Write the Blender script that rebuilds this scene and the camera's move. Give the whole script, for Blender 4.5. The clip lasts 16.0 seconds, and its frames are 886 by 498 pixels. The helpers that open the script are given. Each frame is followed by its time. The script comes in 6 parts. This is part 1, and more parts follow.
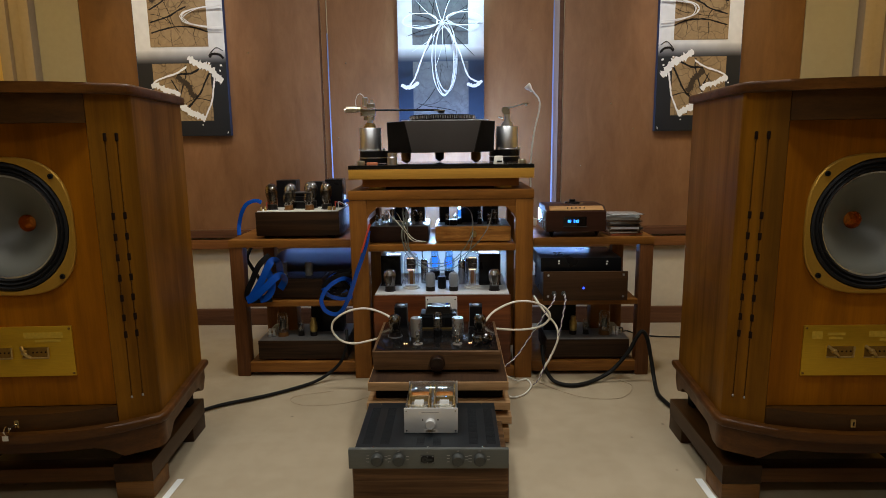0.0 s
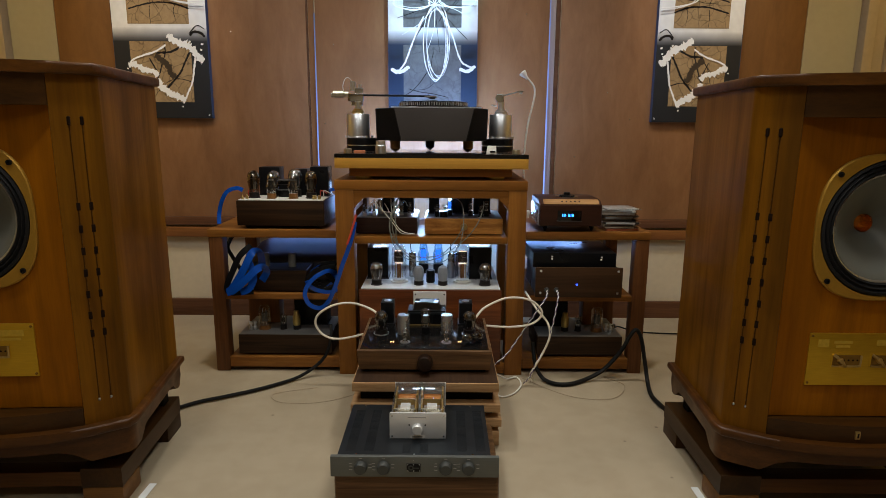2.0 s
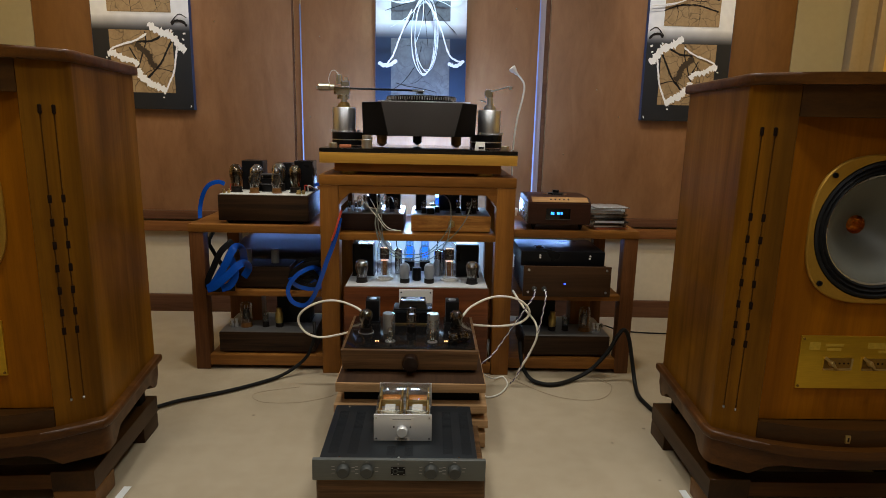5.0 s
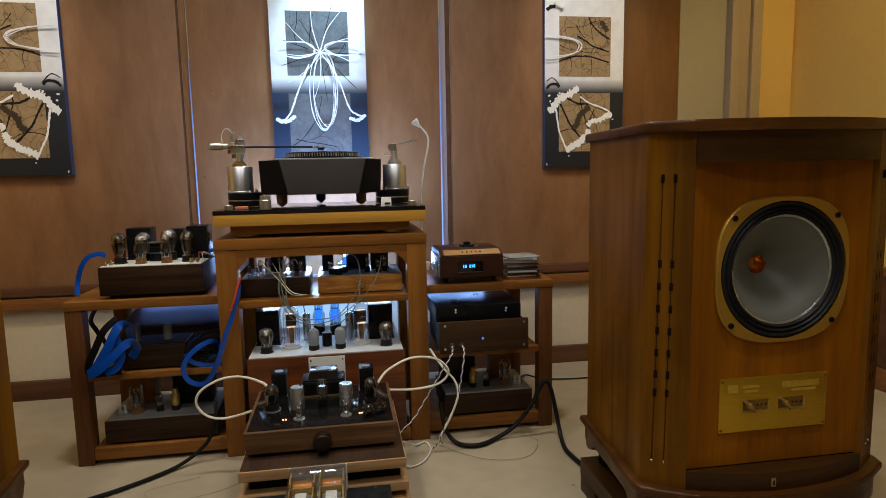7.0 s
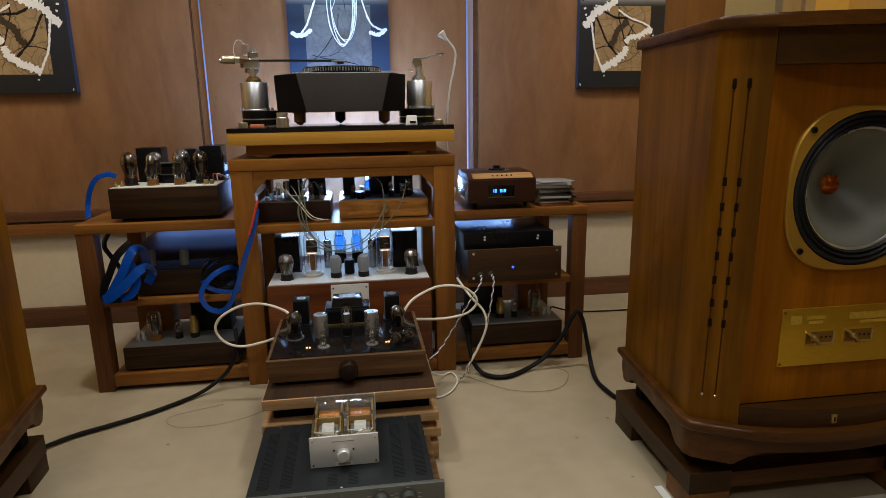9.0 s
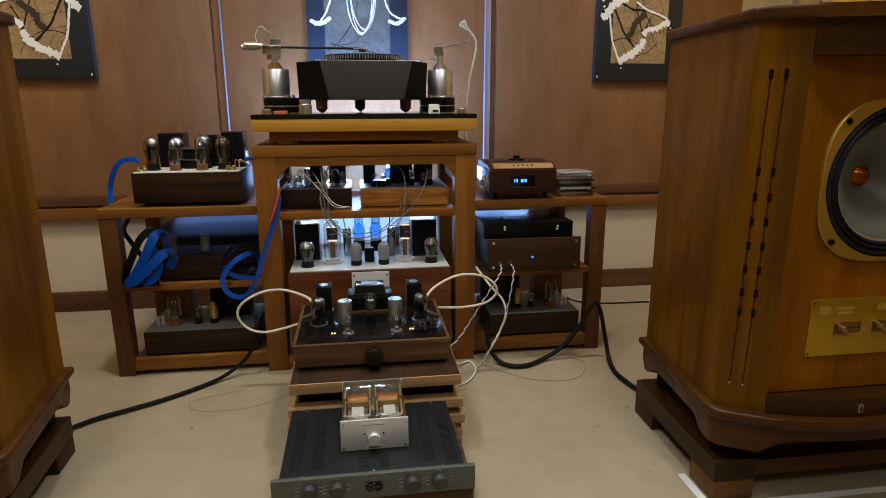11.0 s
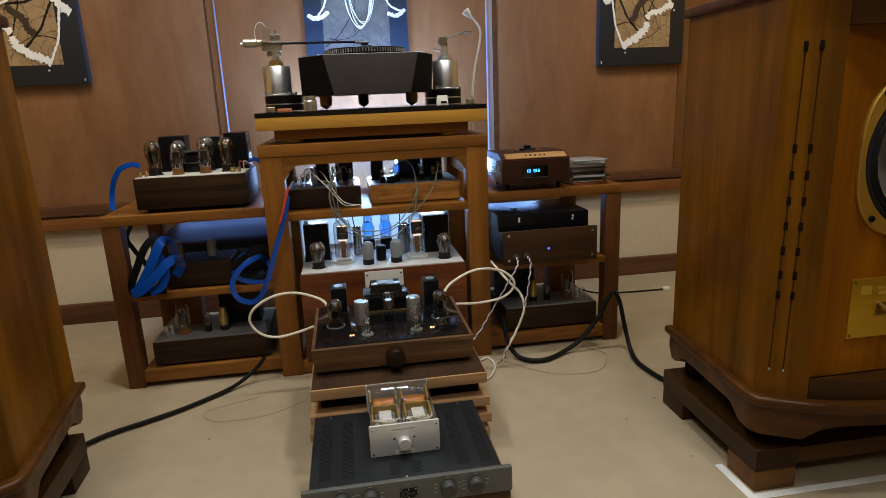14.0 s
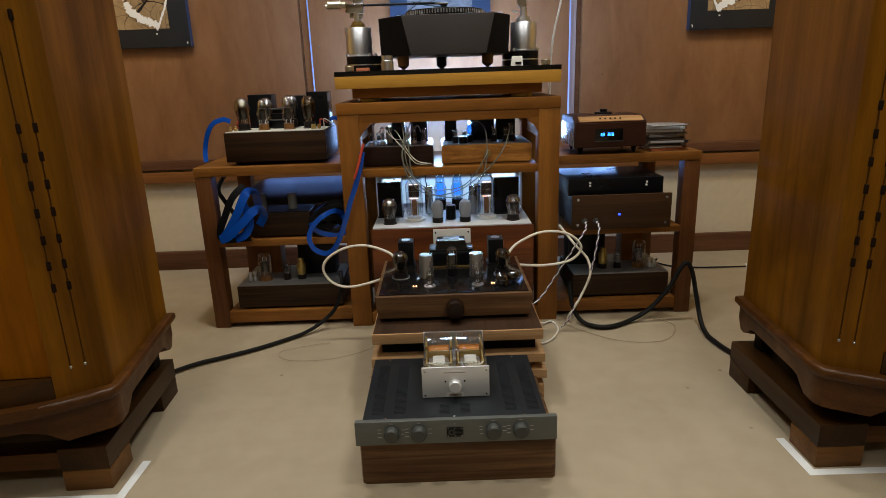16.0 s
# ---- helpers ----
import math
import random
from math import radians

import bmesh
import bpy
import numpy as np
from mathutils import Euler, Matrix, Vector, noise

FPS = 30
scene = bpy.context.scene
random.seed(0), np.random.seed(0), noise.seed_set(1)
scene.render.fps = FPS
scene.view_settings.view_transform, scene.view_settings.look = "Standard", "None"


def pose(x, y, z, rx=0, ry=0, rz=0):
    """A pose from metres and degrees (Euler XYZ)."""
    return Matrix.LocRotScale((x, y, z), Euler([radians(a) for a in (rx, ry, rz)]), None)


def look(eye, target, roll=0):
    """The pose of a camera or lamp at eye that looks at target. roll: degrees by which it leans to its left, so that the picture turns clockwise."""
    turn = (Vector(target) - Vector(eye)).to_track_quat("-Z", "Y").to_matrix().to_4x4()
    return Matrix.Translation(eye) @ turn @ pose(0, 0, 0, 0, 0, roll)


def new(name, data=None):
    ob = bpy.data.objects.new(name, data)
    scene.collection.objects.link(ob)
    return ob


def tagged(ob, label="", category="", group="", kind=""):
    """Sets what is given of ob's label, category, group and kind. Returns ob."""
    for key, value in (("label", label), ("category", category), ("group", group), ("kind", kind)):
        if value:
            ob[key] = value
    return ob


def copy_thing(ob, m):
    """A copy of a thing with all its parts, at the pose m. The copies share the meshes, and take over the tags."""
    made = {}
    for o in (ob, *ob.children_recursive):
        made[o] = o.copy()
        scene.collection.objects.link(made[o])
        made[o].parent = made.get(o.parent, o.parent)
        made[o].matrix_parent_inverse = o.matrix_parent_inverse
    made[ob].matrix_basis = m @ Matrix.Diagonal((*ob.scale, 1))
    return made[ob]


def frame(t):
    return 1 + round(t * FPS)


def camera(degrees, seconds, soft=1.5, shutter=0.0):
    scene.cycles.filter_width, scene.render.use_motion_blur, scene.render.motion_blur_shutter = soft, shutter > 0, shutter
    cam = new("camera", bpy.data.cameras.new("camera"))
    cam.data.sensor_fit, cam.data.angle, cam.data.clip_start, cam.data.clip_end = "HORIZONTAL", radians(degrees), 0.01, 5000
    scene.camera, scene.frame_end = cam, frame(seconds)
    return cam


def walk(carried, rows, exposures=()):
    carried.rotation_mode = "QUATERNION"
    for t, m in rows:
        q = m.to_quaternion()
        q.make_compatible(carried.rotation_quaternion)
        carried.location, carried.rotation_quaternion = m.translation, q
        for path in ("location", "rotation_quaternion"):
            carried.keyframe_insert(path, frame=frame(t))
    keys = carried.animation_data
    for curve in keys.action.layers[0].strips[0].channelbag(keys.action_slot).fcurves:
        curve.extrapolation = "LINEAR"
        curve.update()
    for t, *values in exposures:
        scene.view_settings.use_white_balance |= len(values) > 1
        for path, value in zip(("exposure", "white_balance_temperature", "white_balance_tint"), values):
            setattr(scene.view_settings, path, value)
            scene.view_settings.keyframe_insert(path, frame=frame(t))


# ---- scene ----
cam = camera(72.2, 16.0, soft=0.5)
PATH = [
    (0, (0.047, -2.456, 0.985), (0.005, -0.486, 0.643), -0.7),
    (0.5, (0.049, -2.444, 0.984), (0.006, -0.476, 0.629), -0.7),
    (1, (0.058, -2.431, 0.986), (-0.009, -0.469, 0.604), -0.3),
    (1.5, (0.058, -2.407, 1.002), (-0.027, -0.449, 0.602), -2.1),
    (2, (0.037, -2.357, 1.002), (0.037, -0.396, 0.61), 0.4),
    (2.5, (0.033, -2.329, 0.999), (0.033, -0.371, 0.591), 0.1),
    (3, (0.037, -2.325, 1.003), (0.043, -0.371, 0.578), 0.8),
    (3.5, (0.034, -2.324, 0.999), (0.062, -0.368, 0.584), 0.6),
    (4, (0.032, -2.32, 0.997), (0.08, -0.364, 0.583), 1.5),
    (6.5, (0.034, -2.287, 1.001), (0.144, -0.312, 0.702), -1.1),
    (7, (0.066, -2.214, 1.019), (0.385, -0.255, 0.77), -1.1),
    (7.5, (0.071, -2.141, 0.999), (0.231, -0.174, 0.673), -0.8),
    (8, (0.072, -2.099, 0.986), (0.4, -0.163, 0.606), -0.1),
    (8.5, (0.048, -2.087, 0.968), (0.402, -0.164, 0.550), 0.2),
    (9, (0.029, -2.084, 0.958), (0.298, -0.155, 0.504), -0.9),
    (9.5, (0.008, -2.089, 0.96), (0.233, -0.156, 0.499), -1.1),
    (12, (-0.075, -2.07, 0.927), (0.249, -0.157, 0.446), -0.1),
    (12.5, (-0.084, -2.054, 0.922), (0.256, -0.144, 0.443), -0.5),
    (13, (-0.089, -2.028, 0.923), (0.241, -0.112, 0.456), -0.9),
    (13.5, (-0.1, -2.017, 0.924), (0.175, -0.092, 0.461), -1.8),
    (14, (-0.108, -2.023, 0.929), (0.182, -0.106, 0.443), -2.4),
    (14.5, (-0.096, -2.032, 0.921), (0.221, -0.13, 0.395), -2.4),
    (15, (-0.071, -2.047, 0.903), (0.221, -0.146, 0.359), -1.1),
    (15.5, (-0.06, -2.066, 0.894), (0.07, -0.151, 0.338), -1.6),
    (16, (-0.049, -2.079, 0.879), (-0.046, -0.157, 0.330), -2.0),
]
walk(cam, [(t, look(eye, target, roll)) for t, eye, target, roll in PATH], [(0, 0.07), (4.2, 0.07), (6.5, 0.10), (9.5, 0.08), (12, 0.22), (16, 0.21)])

# ---- light ----
world = bpy.data.worlds.new("world")
scene.world = world
world.use_nodes = True
world.node_tree.nodes["Background"].inputs[0].default_value = (0.6, 0.55, 0.5, 1)
world.node_tree.nodes["Background"].inputs[1].default_value = 0.005
scene.view_settings.exposure = 0.0


def area_lamp(name, eye, target, sx, sy, watts, color, spread=180):
    d = bpy.data.lights.new(name, "AREA")
    d.shape, d.size, d.size_y, d.energy, d.color = "RECTANGLE", sx, sy, watts, color
    d.spread = radians(spread)
    ob = new(name, d)
    ob.matrix_world = look(eye, target)
    return ob


def spot_lamp(name, eye, target, watts, degrees, color, blend=0.6, radius=0.04):
    d = bpy.data.lights.new(name, "SPOT")
    d.energy, d.color, d.spot_size, d.spot_blend, d.shadow_soft_size = watts, color, radians(degrees), blend, radius
    ob = new(name, d)
    ob.matrix_world = look(eye, target)
    return ob


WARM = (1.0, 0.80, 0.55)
# downlights out of view, their grid assumed
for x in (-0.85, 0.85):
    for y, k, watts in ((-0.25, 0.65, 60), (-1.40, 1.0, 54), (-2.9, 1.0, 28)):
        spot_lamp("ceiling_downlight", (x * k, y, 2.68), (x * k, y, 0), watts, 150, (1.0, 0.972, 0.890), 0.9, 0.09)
# broad soft fill added overhead, no such fitting known
area_lamp("ceiling_fill", (0.0, -2.2, 2.66), (0.0, -2.19, 0), 1.6, 1.2, 7, (1.0, 0.965, 0.91))
for s in (-1, 1):
    spot_lamp("wall_washer", (s * 2.05, -0.55, 2.66), (s * 2.30, 0.3, 1.1), 48, 95, (1.0, 0.74, 0.34), 0.8, 0.06)
spot_lamp("picture_spot", (0.30, 0.02, 2.62), (-0.01, 0.79, 1.66), 170, 24, (0.40, 0.72, 1.0), 0.7)
spot_lamp("picture_spot", (-1.20, -0.05, 2.62), (-1.36, 0.79, 1.62), 34, 40, (1.0, 0.95, 0.88), 0.8)
spot_lamp("picture_spot", (1.15, -0.05, 2.62), (1.31, 0.79, 1.62), 34, 40, (1.0, 0.95, 0.88), 0.8)
BLUE = (0.30, 0.52, 1.0)
area_lamp("unseen_rack_light", (-0.015, 0.545, 0.82), (-0.015, 0.80, 1.45), 0.62, 0.05, 11.0, BLUE)
area_lamp("unseen_rack_light", (-0.015, 0.54, 0.60), (-0.015, 0.80, 0.46), 0.62, 0.06, 6.5, (0.22, 0.46, 1.0))
area_lamp("unseen_rack_light", (-0.015, 0.57, 0.72), (-0.015, -0.2, 0.66), 0.50, 0.05, 1.3, (0.42, 0.64, 1.0), 50)
# blue fills added for the top plate, unit sides and covers, sources unseen
area_lamp("unseen_rack_light", (-0.012, 0.27, 0.541), (-0.012, 0.08, 0.38), 0.52, 0.02, 0.6, (0.50, 0.72, 1.0), 130)
area_lamp("unseen_rack_light", (0.392, 0.46, 0.68), (0.410, 0.05, 0.655), 0.03, 0.14, 0.06, BLUE, 60)
area_lamp("unseen_rack_light", (-0.415, 0.46, 0.68), (-0.440, 0.05, 0.64), 0.03, 0.14, 0.02, BLUE, 60)
area_lamp("unseen_rack_light", (-0.62, 0.545, 0.556), (-0.62, 0.30, 0.49), 0.42, 0.02, 0.11, (0.18, 0.38, 1.0), 150)
area_lamp("unseen_rack_light", (0.56, 0.545, 0.558), (0.56, 0.25, 0.51), 0.30, 0.02, 0.16, (0.24, 0.45, 1.0), 130)


# ---- materials ----
def nodes_of(name):
    m = bpy.data.materials.new(name)
    m.use_nodes = True
    nt = m.node_tree
    return m, nt, nt.nodes["Principled BSDF"]


def add(nt, kind, **values):
    n = nt.nodes.new(kind)
    for key, value in values.items():
        n.inputs[key].default_value = value
    return n


def coords(nt, scale=(1, 1, 1), shared=False):
    """Object coordinates, shifted at random from object to object unless the pieces share one veneer."""
    tc = nt.nodes.new("ShaderNodeTexCoord")
    info = nt.nodes.new("ShaderNodeObjectInfo")
    mul = nt.nodes.new("ShaderNodeMath")
    mul.operation = "MULTIPLY"
    mul.inputs[1].default_value = 0.0 if shared else 7.3
    nt.links.new(info.outputs["Random"], mul.inputs[0])
    off = nt.nodes.new("ShaderNodeVectorMath")
    nt.links.new(tc.outputs["Object"], off.inputs[0])
    nt.links.new(mul.outputs[0], off.inputs[1])
    mp = nt.nodes.new("ShaderNodeMapping")
    mp.inputs["Scale"].default_value = scale
    nt.links.new(off.outputs[0], mp.inputs["Vector"])
    return mp.outputs["Vector"]


def ramp(nt, fac, stops):
    r = nt.nodes.new("ShaderNodeValToRGB")
    e = r.color_ramp.elements
    while len(e) < len(stops):
        e.new(0.5)
    for el, (pos, c) in zip(e, stops):
        el.position, el.color = pos, (*c, 1)
    nt.links.new(fac, r.inputs[0])
    return r.outputs["Color"]


def mix(nt, fac, a, b, mode="MIX"):
    n = nt.nodes.new("ShaderNodeMix")
    n.data_type, n.blend_type = "RGBA", mode
    for sock, v in ((n.inputs[0], fac), (n.inputs[6], a), (n.inputs[7], b)):
        if isinstance(v, (int, float)):
            sock.default_value = v
        elif isinstance(v, tuple):
            sock.default_value = (*v, 1)
        else:
            nt.links.new(v, sock)
    return n.outputs[2]


def bump(nt, bsdf, height, strength, distance=0.002):
    b = add(nt, "ShaderNodeBump", Strength=strength, Distance=distance)
    nt.links.new(height, b.inputs["Height"])
    nt.links.new(b.outputs[0], bsdf.inputs["Normal"])


def wood(name, dark, light, axis="z", rough=0.4, coat=0.0, fine=55.0, streak=0.05, grain=1.0, figure=9.0, shared=False, blotch=0.0, spec=0.22):
    """Timber with grain along one axis: broad figure, fine pores, a little relief."""
    m, nt, p = nodes_of(name)
    k = [1.0, 1.0, 1.0]
    k["xyz".index(axis)] = streak
    v = coords(nt, tuple(k), shared)
    broad = add(nt, "ShaderNodeTexNoise", Scale=figure, Detail=5.0, Roughness=0.6, Distortion=0.8)
    pores = add(nt, "ShaderNodeTexNoise", Scale=fine * 4, Detail=3.0, Roughness=0.7)
    rings = add(nt, "ShaderNodeTexNoise", Scale=fine, Detail=4.0, Roughness=0.65, Distortion=0.4)
    for n in (broad, pores, rings):
        nt.links.new(v, n.inputs["Vector"])
    mid = tuple((a + b) / 2 for a, b in zip(dark, light))
    c1 = ramp(nt, broad.outputs[0], [(0.30, dark), (0.52, mid), (0.72, light)])
    c2 = ramp(nt, rings.outputs[0], [(0.35, (0.66, 0.62, 0.58)), (0.6, (1.0, 1.0, 1.0))])
    c3 = ramp(nt, pores.outputs[0], [(0.40, (0.70, 0.66, 0.62)), (0.52, (1.0, 1.0, 1.0))])
    c = mix(nt, 0.7 * grain, c1, c2, "MULTIPLY")
    c = mix(nt, 0.45 * grain, c, c3, "MULTIPLY")
    if blotch:
        cloud = add(nt, "ShaderNodeTexNoise", Scale=4.5, Detail=4.0, Roughness=0.6, Distortion=0.5)
        k["xyz".index(axis)] = 0.45
        nt.links.new(coords(nt, tuple(k), shared), cloud.inputs["Vector"])
        c = mix(nt, blotch, c, ramp(nt, cloud.outputs[0], [(0.32, (0.42, 0.36, 0.30)), (0.5, (0.90, 0.88, 0.86)), (0.66, (1.0, 1.0, 1.0))]), "MULTIPLY")
    nt.links.new(c, p.inputs["Base Color"])
    r = ramp(nt, broad.outputs[0], [(0.3, (rough + 0.12,) * 3), (0.7, (rough - 0.05,) * 3)])
    nt.links.new(r, p.inputs["Roughness"])
    p.inputs["Coat Weight"].default_value = coat
    p.inputs["Coat Roughness"].default_value = 0.25
    p.inputs["Specular IOR Level"].default_value = spec
    bump(nt, p, rings.outputs[0], 0.25 * grain, 0.0005)
    return m


def plain(name, color, rough=0.5, metal=0.0, var=0.18, scale=25.0, relief=0.05, coat=0.0, stretch=(1, 1, 1), spec=None):
    m, nt, p = nodes_of(name)
    v = coords(nt, stretch)
    big = add(nt, "ShaderNodeTexNoise", Scale=scale * 0.15, Detail=4.0)
    small = add(nt, "ShaderNodeTexNoise", Scale=scale * 6, Detail=3.0)
    for n in (big, small):
        nt.links.new(v, n.inputs["Vector"])
    lo = tuple(c * (1 - var) for c in color)
    hi = tuple(min(1.0, c * (1 + var)) for c in color)
    c = mix(nt, 0.5, ramp(nt, big.outputs[0], [(0.3, lo), (0.7, hi)]), ramp(nt, small.outputs[0], [(0.3, lo), (0.7, hi)]))
    nt.links.new(c, p.inputs["Base Color"])
    r = ramp(nt, big.outputs[0], [(0.3, (max(0.02, rough - 0.06),) * 3), (0.7, (min(1, rough + 0.08),) * 3)])
    nt.links.new(r, p.inputs["Roughness"])
    p.inputs["Metallic"].default_value = metal
    p.inputs["Specular IOR Level"].default_value = spec if spec is not None else (0.18 if max(color) < 0.02 else 0.4)
    p.inputs["Coat Weight"].default_value = coat
    if relief:
        bump(nt, p, small.outputs[0], relief, 0.001)
    return m


def glass(name, tint, gloss_rough=0.03):
    """Thin glass: mostly clear, mirrors more at a grazing angle."""
    m, nt, p = nodes_of(name)
    nt.nodes.remove(p)
    t = add(nt, "ShaderNodeBsdfTransparent", Color=(*tint, 1))
    g = add(nt, "ShaderNodeBsdfGlossy", Roughness=gloss_rough)
    lw = add(nt, "ShaderNodeLayerWeight", Blend=0.22)
    f = nt.nodes.new("ShaderNodeMath")
    f.operation = "MULTIPLY_ADD"
    f.inputs[1].default_value, f.inputs[2].default_value = 0.75, 0.085
    nt.links.new(lw.outputs["Facing"], f.inputs[0])
    s = nt.nodes.new("ShaderNodeMixShader")
    nt.links.new(f.outputs[0], s.inputs[0])
    nt.links.new(t.outputs[0], s.inputs[1])
    nt.links.new(g.outputs[0], s.inputs[2])
    nt.links.new(s.outputs[0], nt.nodes["Material Output"].inputs[0])
    return m


def glow(name, color, strength):
    m, nt, p = nodes_of(name)
    p.inputs["Base Color"].default_value = (*color, 1)
    p.inputs["Emission Color"].default_value = (*color, 1)
    p.inputs["Emission Strength"].default_value = strength
    return m


M_CAB = wood("speaker_walnut", (0.106, 0.0420, 0.0014), (0.290, 0.119, 0.0050), "z", 0.42, 0.0, 38, 0.05, 0.6, 8.0, True, 0.75, 0.12)
M_BAFFLE = wood("baffle_veneer", (0.200, 0.0660, 0.0012), (0.370, 0.130, 0.0030), "z", 0.42, 0.0, 50, 0.05, 0.5, 10.0, True, 0.45, 0.12)
# brown darkened for the shade inside the cheek slots
M_GROOVESHADE = plain("groove_shade", (0.070, 0.0270, 0.0020), 0.6, var=0.3, scale=20, spec=0.1)
# near-black for shaded notches and slot heads, also on the switch studs
M_SLOTDARK = plain("slot_dark", (0.011, 0.0048, 0.0018), 0.7, var=0.2, scale=40, spec=0.1)
M_CABX = wood("speaker_walnut_cross", (0.036, 0.0138, 0.0018), (0.086, 0.0345, 0.0046), "x", 0.40, 0.05, 55, 0.05, 1.0, 9.0, True, 0.4)
M_LIP = wood("speaker_lip_walnut", (0.058, 0.0205, 0.0030), (0.125, 0.047, 0.0075), "x", 0.32, 0.05, 55, 0.05, 1.0, 9.0, True, 0.4)
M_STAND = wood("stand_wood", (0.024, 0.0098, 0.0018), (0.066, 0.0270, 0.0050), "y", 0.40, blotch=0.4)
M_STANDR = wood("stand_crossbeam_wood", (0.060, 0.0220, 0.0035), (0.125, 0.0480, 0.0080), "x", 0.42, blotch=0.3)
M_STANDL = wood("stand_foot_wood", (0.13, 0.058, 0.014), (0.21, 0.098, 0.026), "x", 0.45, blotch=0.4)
M_RACK = wood("rack_teak", (0.22, 0.083, 0.012), (0.34, 0.138, 0.023), "x", 0.42, 0.05, 55, 0.05, 0.6, blotch=0.35)
M_RACKZ = wood("rack_teak_upright", (0.20, 0.075, 0.010), (0.31, 0.124, 0.020), "z", 0.42, 0.05, 55, 0.05, 0.6, blotch=0.35)
M_SIDE = wood("side_rack_wood", (0.20, 0.079, 0.014), (0.32, 0.132, 0.027), "x", 0.42, 0.1, blotch=0.4)
M_SIDEZ = wood("side_rack_upright", (0.11, 0.042, 0.013), (0.19, 0.074, 0.023), "z", 0.42, 0.1, blotch=0.4)
M_SLAB = wood("slab_edge_wood", (0.54, 0.275, 0.040), (0.68, 0.365, 0.062), "x", 0.4, 0.1, 55, 0.05, 0.5)
M_PANEL = wood("wall_panel_wood", (0.245, 0.120, 0.055), (0.330, 0.168, 0.080), "z", 0.38, 0.1, 18, 0.30, 0.28, blotch=0.22)
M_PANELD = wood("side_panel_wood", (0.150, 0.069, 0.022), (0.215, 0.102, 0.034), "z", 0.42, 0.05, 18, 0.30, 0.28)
M_RAIL = wood("chair_rail_wood", (0.19, 0.075, 0.024), (0.29, 0.120, 0.040), "x", 0.34, 0.2)
M_RAILTOP = wood("chair_rail_top_wood", (0.105, 0.046, 0.026), (0.170, 0.078, 0.044), "x", 0.26, 0.3)
M_BASEB = wood("baseboard_wood", (0.10, 0.044, 0.022), (0.17, 0.078, 0.038), "x", 0.45)
M_DARKWAL = wood("dark_walnut_case", (0.012, 0.0055, 0.0024), (0.056, 0.027, 0.0115), "x", 0.42, 0.0, 40, 0.04, 1.2, 50.0)
M_PHONO = wood("phono_case_wood", (0.022, 0.0095, 0.0065), (0.046, 0.020, 0.013), "x", 0.4, 0.05)
M_WAL = wood("walnut_case", (0.062, 0.032, 0.0135), (0.225, 0.120, 0.052), "x", 0.44, 0.0, 40, 0.04, 1.2, 45.0, blotch=0.3)
M_OAK = wood("figured_oak_case", (0.28, 0.095, 0.014), (0.80, 0.40, 0.10), "x", 0.35, 0.2, 24, 0.14, 1.3, 42.0, blotch=0.3)
M_ROSE = wood("rosewood_case", (0.095, 0.025, 0.007), (0.23, 0.068, 0.018), "x", 0.33, 0.3, blotch=0.6)
M_TRAY = wood("tray_wood", (0.38, 0.22, 0.100), (0.54, 0.345, 0.175), "x", 0.5)
M_TRAYSHADE = wood("shaded_tray_top_wood", (0.030, 0.0140, 0.006), (0.060, 0.029, 0.013), "y", 0.5)
M_BAMB = wood("radio_front_trim", (0.40, 0.22, 0.085), (0.55, 0.32, 0.14), "x", 0.4)
M_CREAM = plain("cream_wall_paint", (0.60, 0.52, 0.38), 0.75, var=0.06, scale=6, relief=0.12)
M_CREAMSHADE = plain("shaded_cream_wall", (0.37, 0.32, 0.205), 0.7, var=0.05, scale=6, relief=0.1)
M_YELLOW = plain("yellow_wall_paint", (0.68, 0.46, 0.13), 0.75, var=0.05, scale=6, relief=0.1)
M_MOULD = plain("tan_moulding_paint", (0.38, 0.29, 0.17), 0.6, var=0.08, scale=8, relief=0.08)
M_CEIL = plain("ceiling_paint", (0.34, 0.30, 0.24), 0.85, var=0.04, scale=6)
M_BLACK = plain("black_enamel", (0.006, 0.006, 0.007), 0.30, scale=40, relief=0.03)
M_BLACKM = plain("black_matt", (0.005, 0.0045, 0.0045), 0.7, scale=40, relief=0.1)
M_GLOSSB = plain("black_gloss_plate", (0.006, 0.0055, 0.0055), 0.10, scale=30, relief=0.0, spec=0.5)
M_CHAR = plain("charcoal_metal", (0.014, 0.018, 0.022), 0.36, 0.3, scale=60, relief=0.06)
M_VENT = plain("vent_slot_shade", (0.009, 0.011, 0.013), 0.5)
M_FACE = plain("gunmetal_face", (0.115, 0.124, 0.118), 0.45, 0.3, var=0.1, scale=80, relief=0.05, stretch=(0.05, 1, 1))
M_GREYPL = plain("graphite_lacquer", (0.048, 0.042, 0.040), 0.45, 0.1, var=0.1, scale=60)
M_KNOB = plain("grey_knob", (0.050, 0.054, 0.051), 0.5, 0.2, var=0.1, scale=60)
# pale tone carries the blue light falling on a panel's edge face
M_LITFACE = plain("lit_face_tone", (0.40, 0.35, 0.38), 0.4, var=0.05, scale=20)
M_STEEL = plain("brushed_steel", (0.78, 0.82, 0.88), 0.33, 1.0, var=0.1, scale=60, relief=0.04, stretch=(1, 1, 0.05))
M_CHROME = plain("chrome", (0.74, 0.79, 0.85), 0.12, 1.0, var=0.05, scale=30, relief=0.0)
M_ALU = plain("silver_anodised", (0.74, 0.755, 0.765), 0.38, 0.45, var=0.06, scale=90, relief=0.04)
M_DIMCAN = plain("dim_grey_can", (0.13, 0.13, 0.12), 0.5, 0.3)
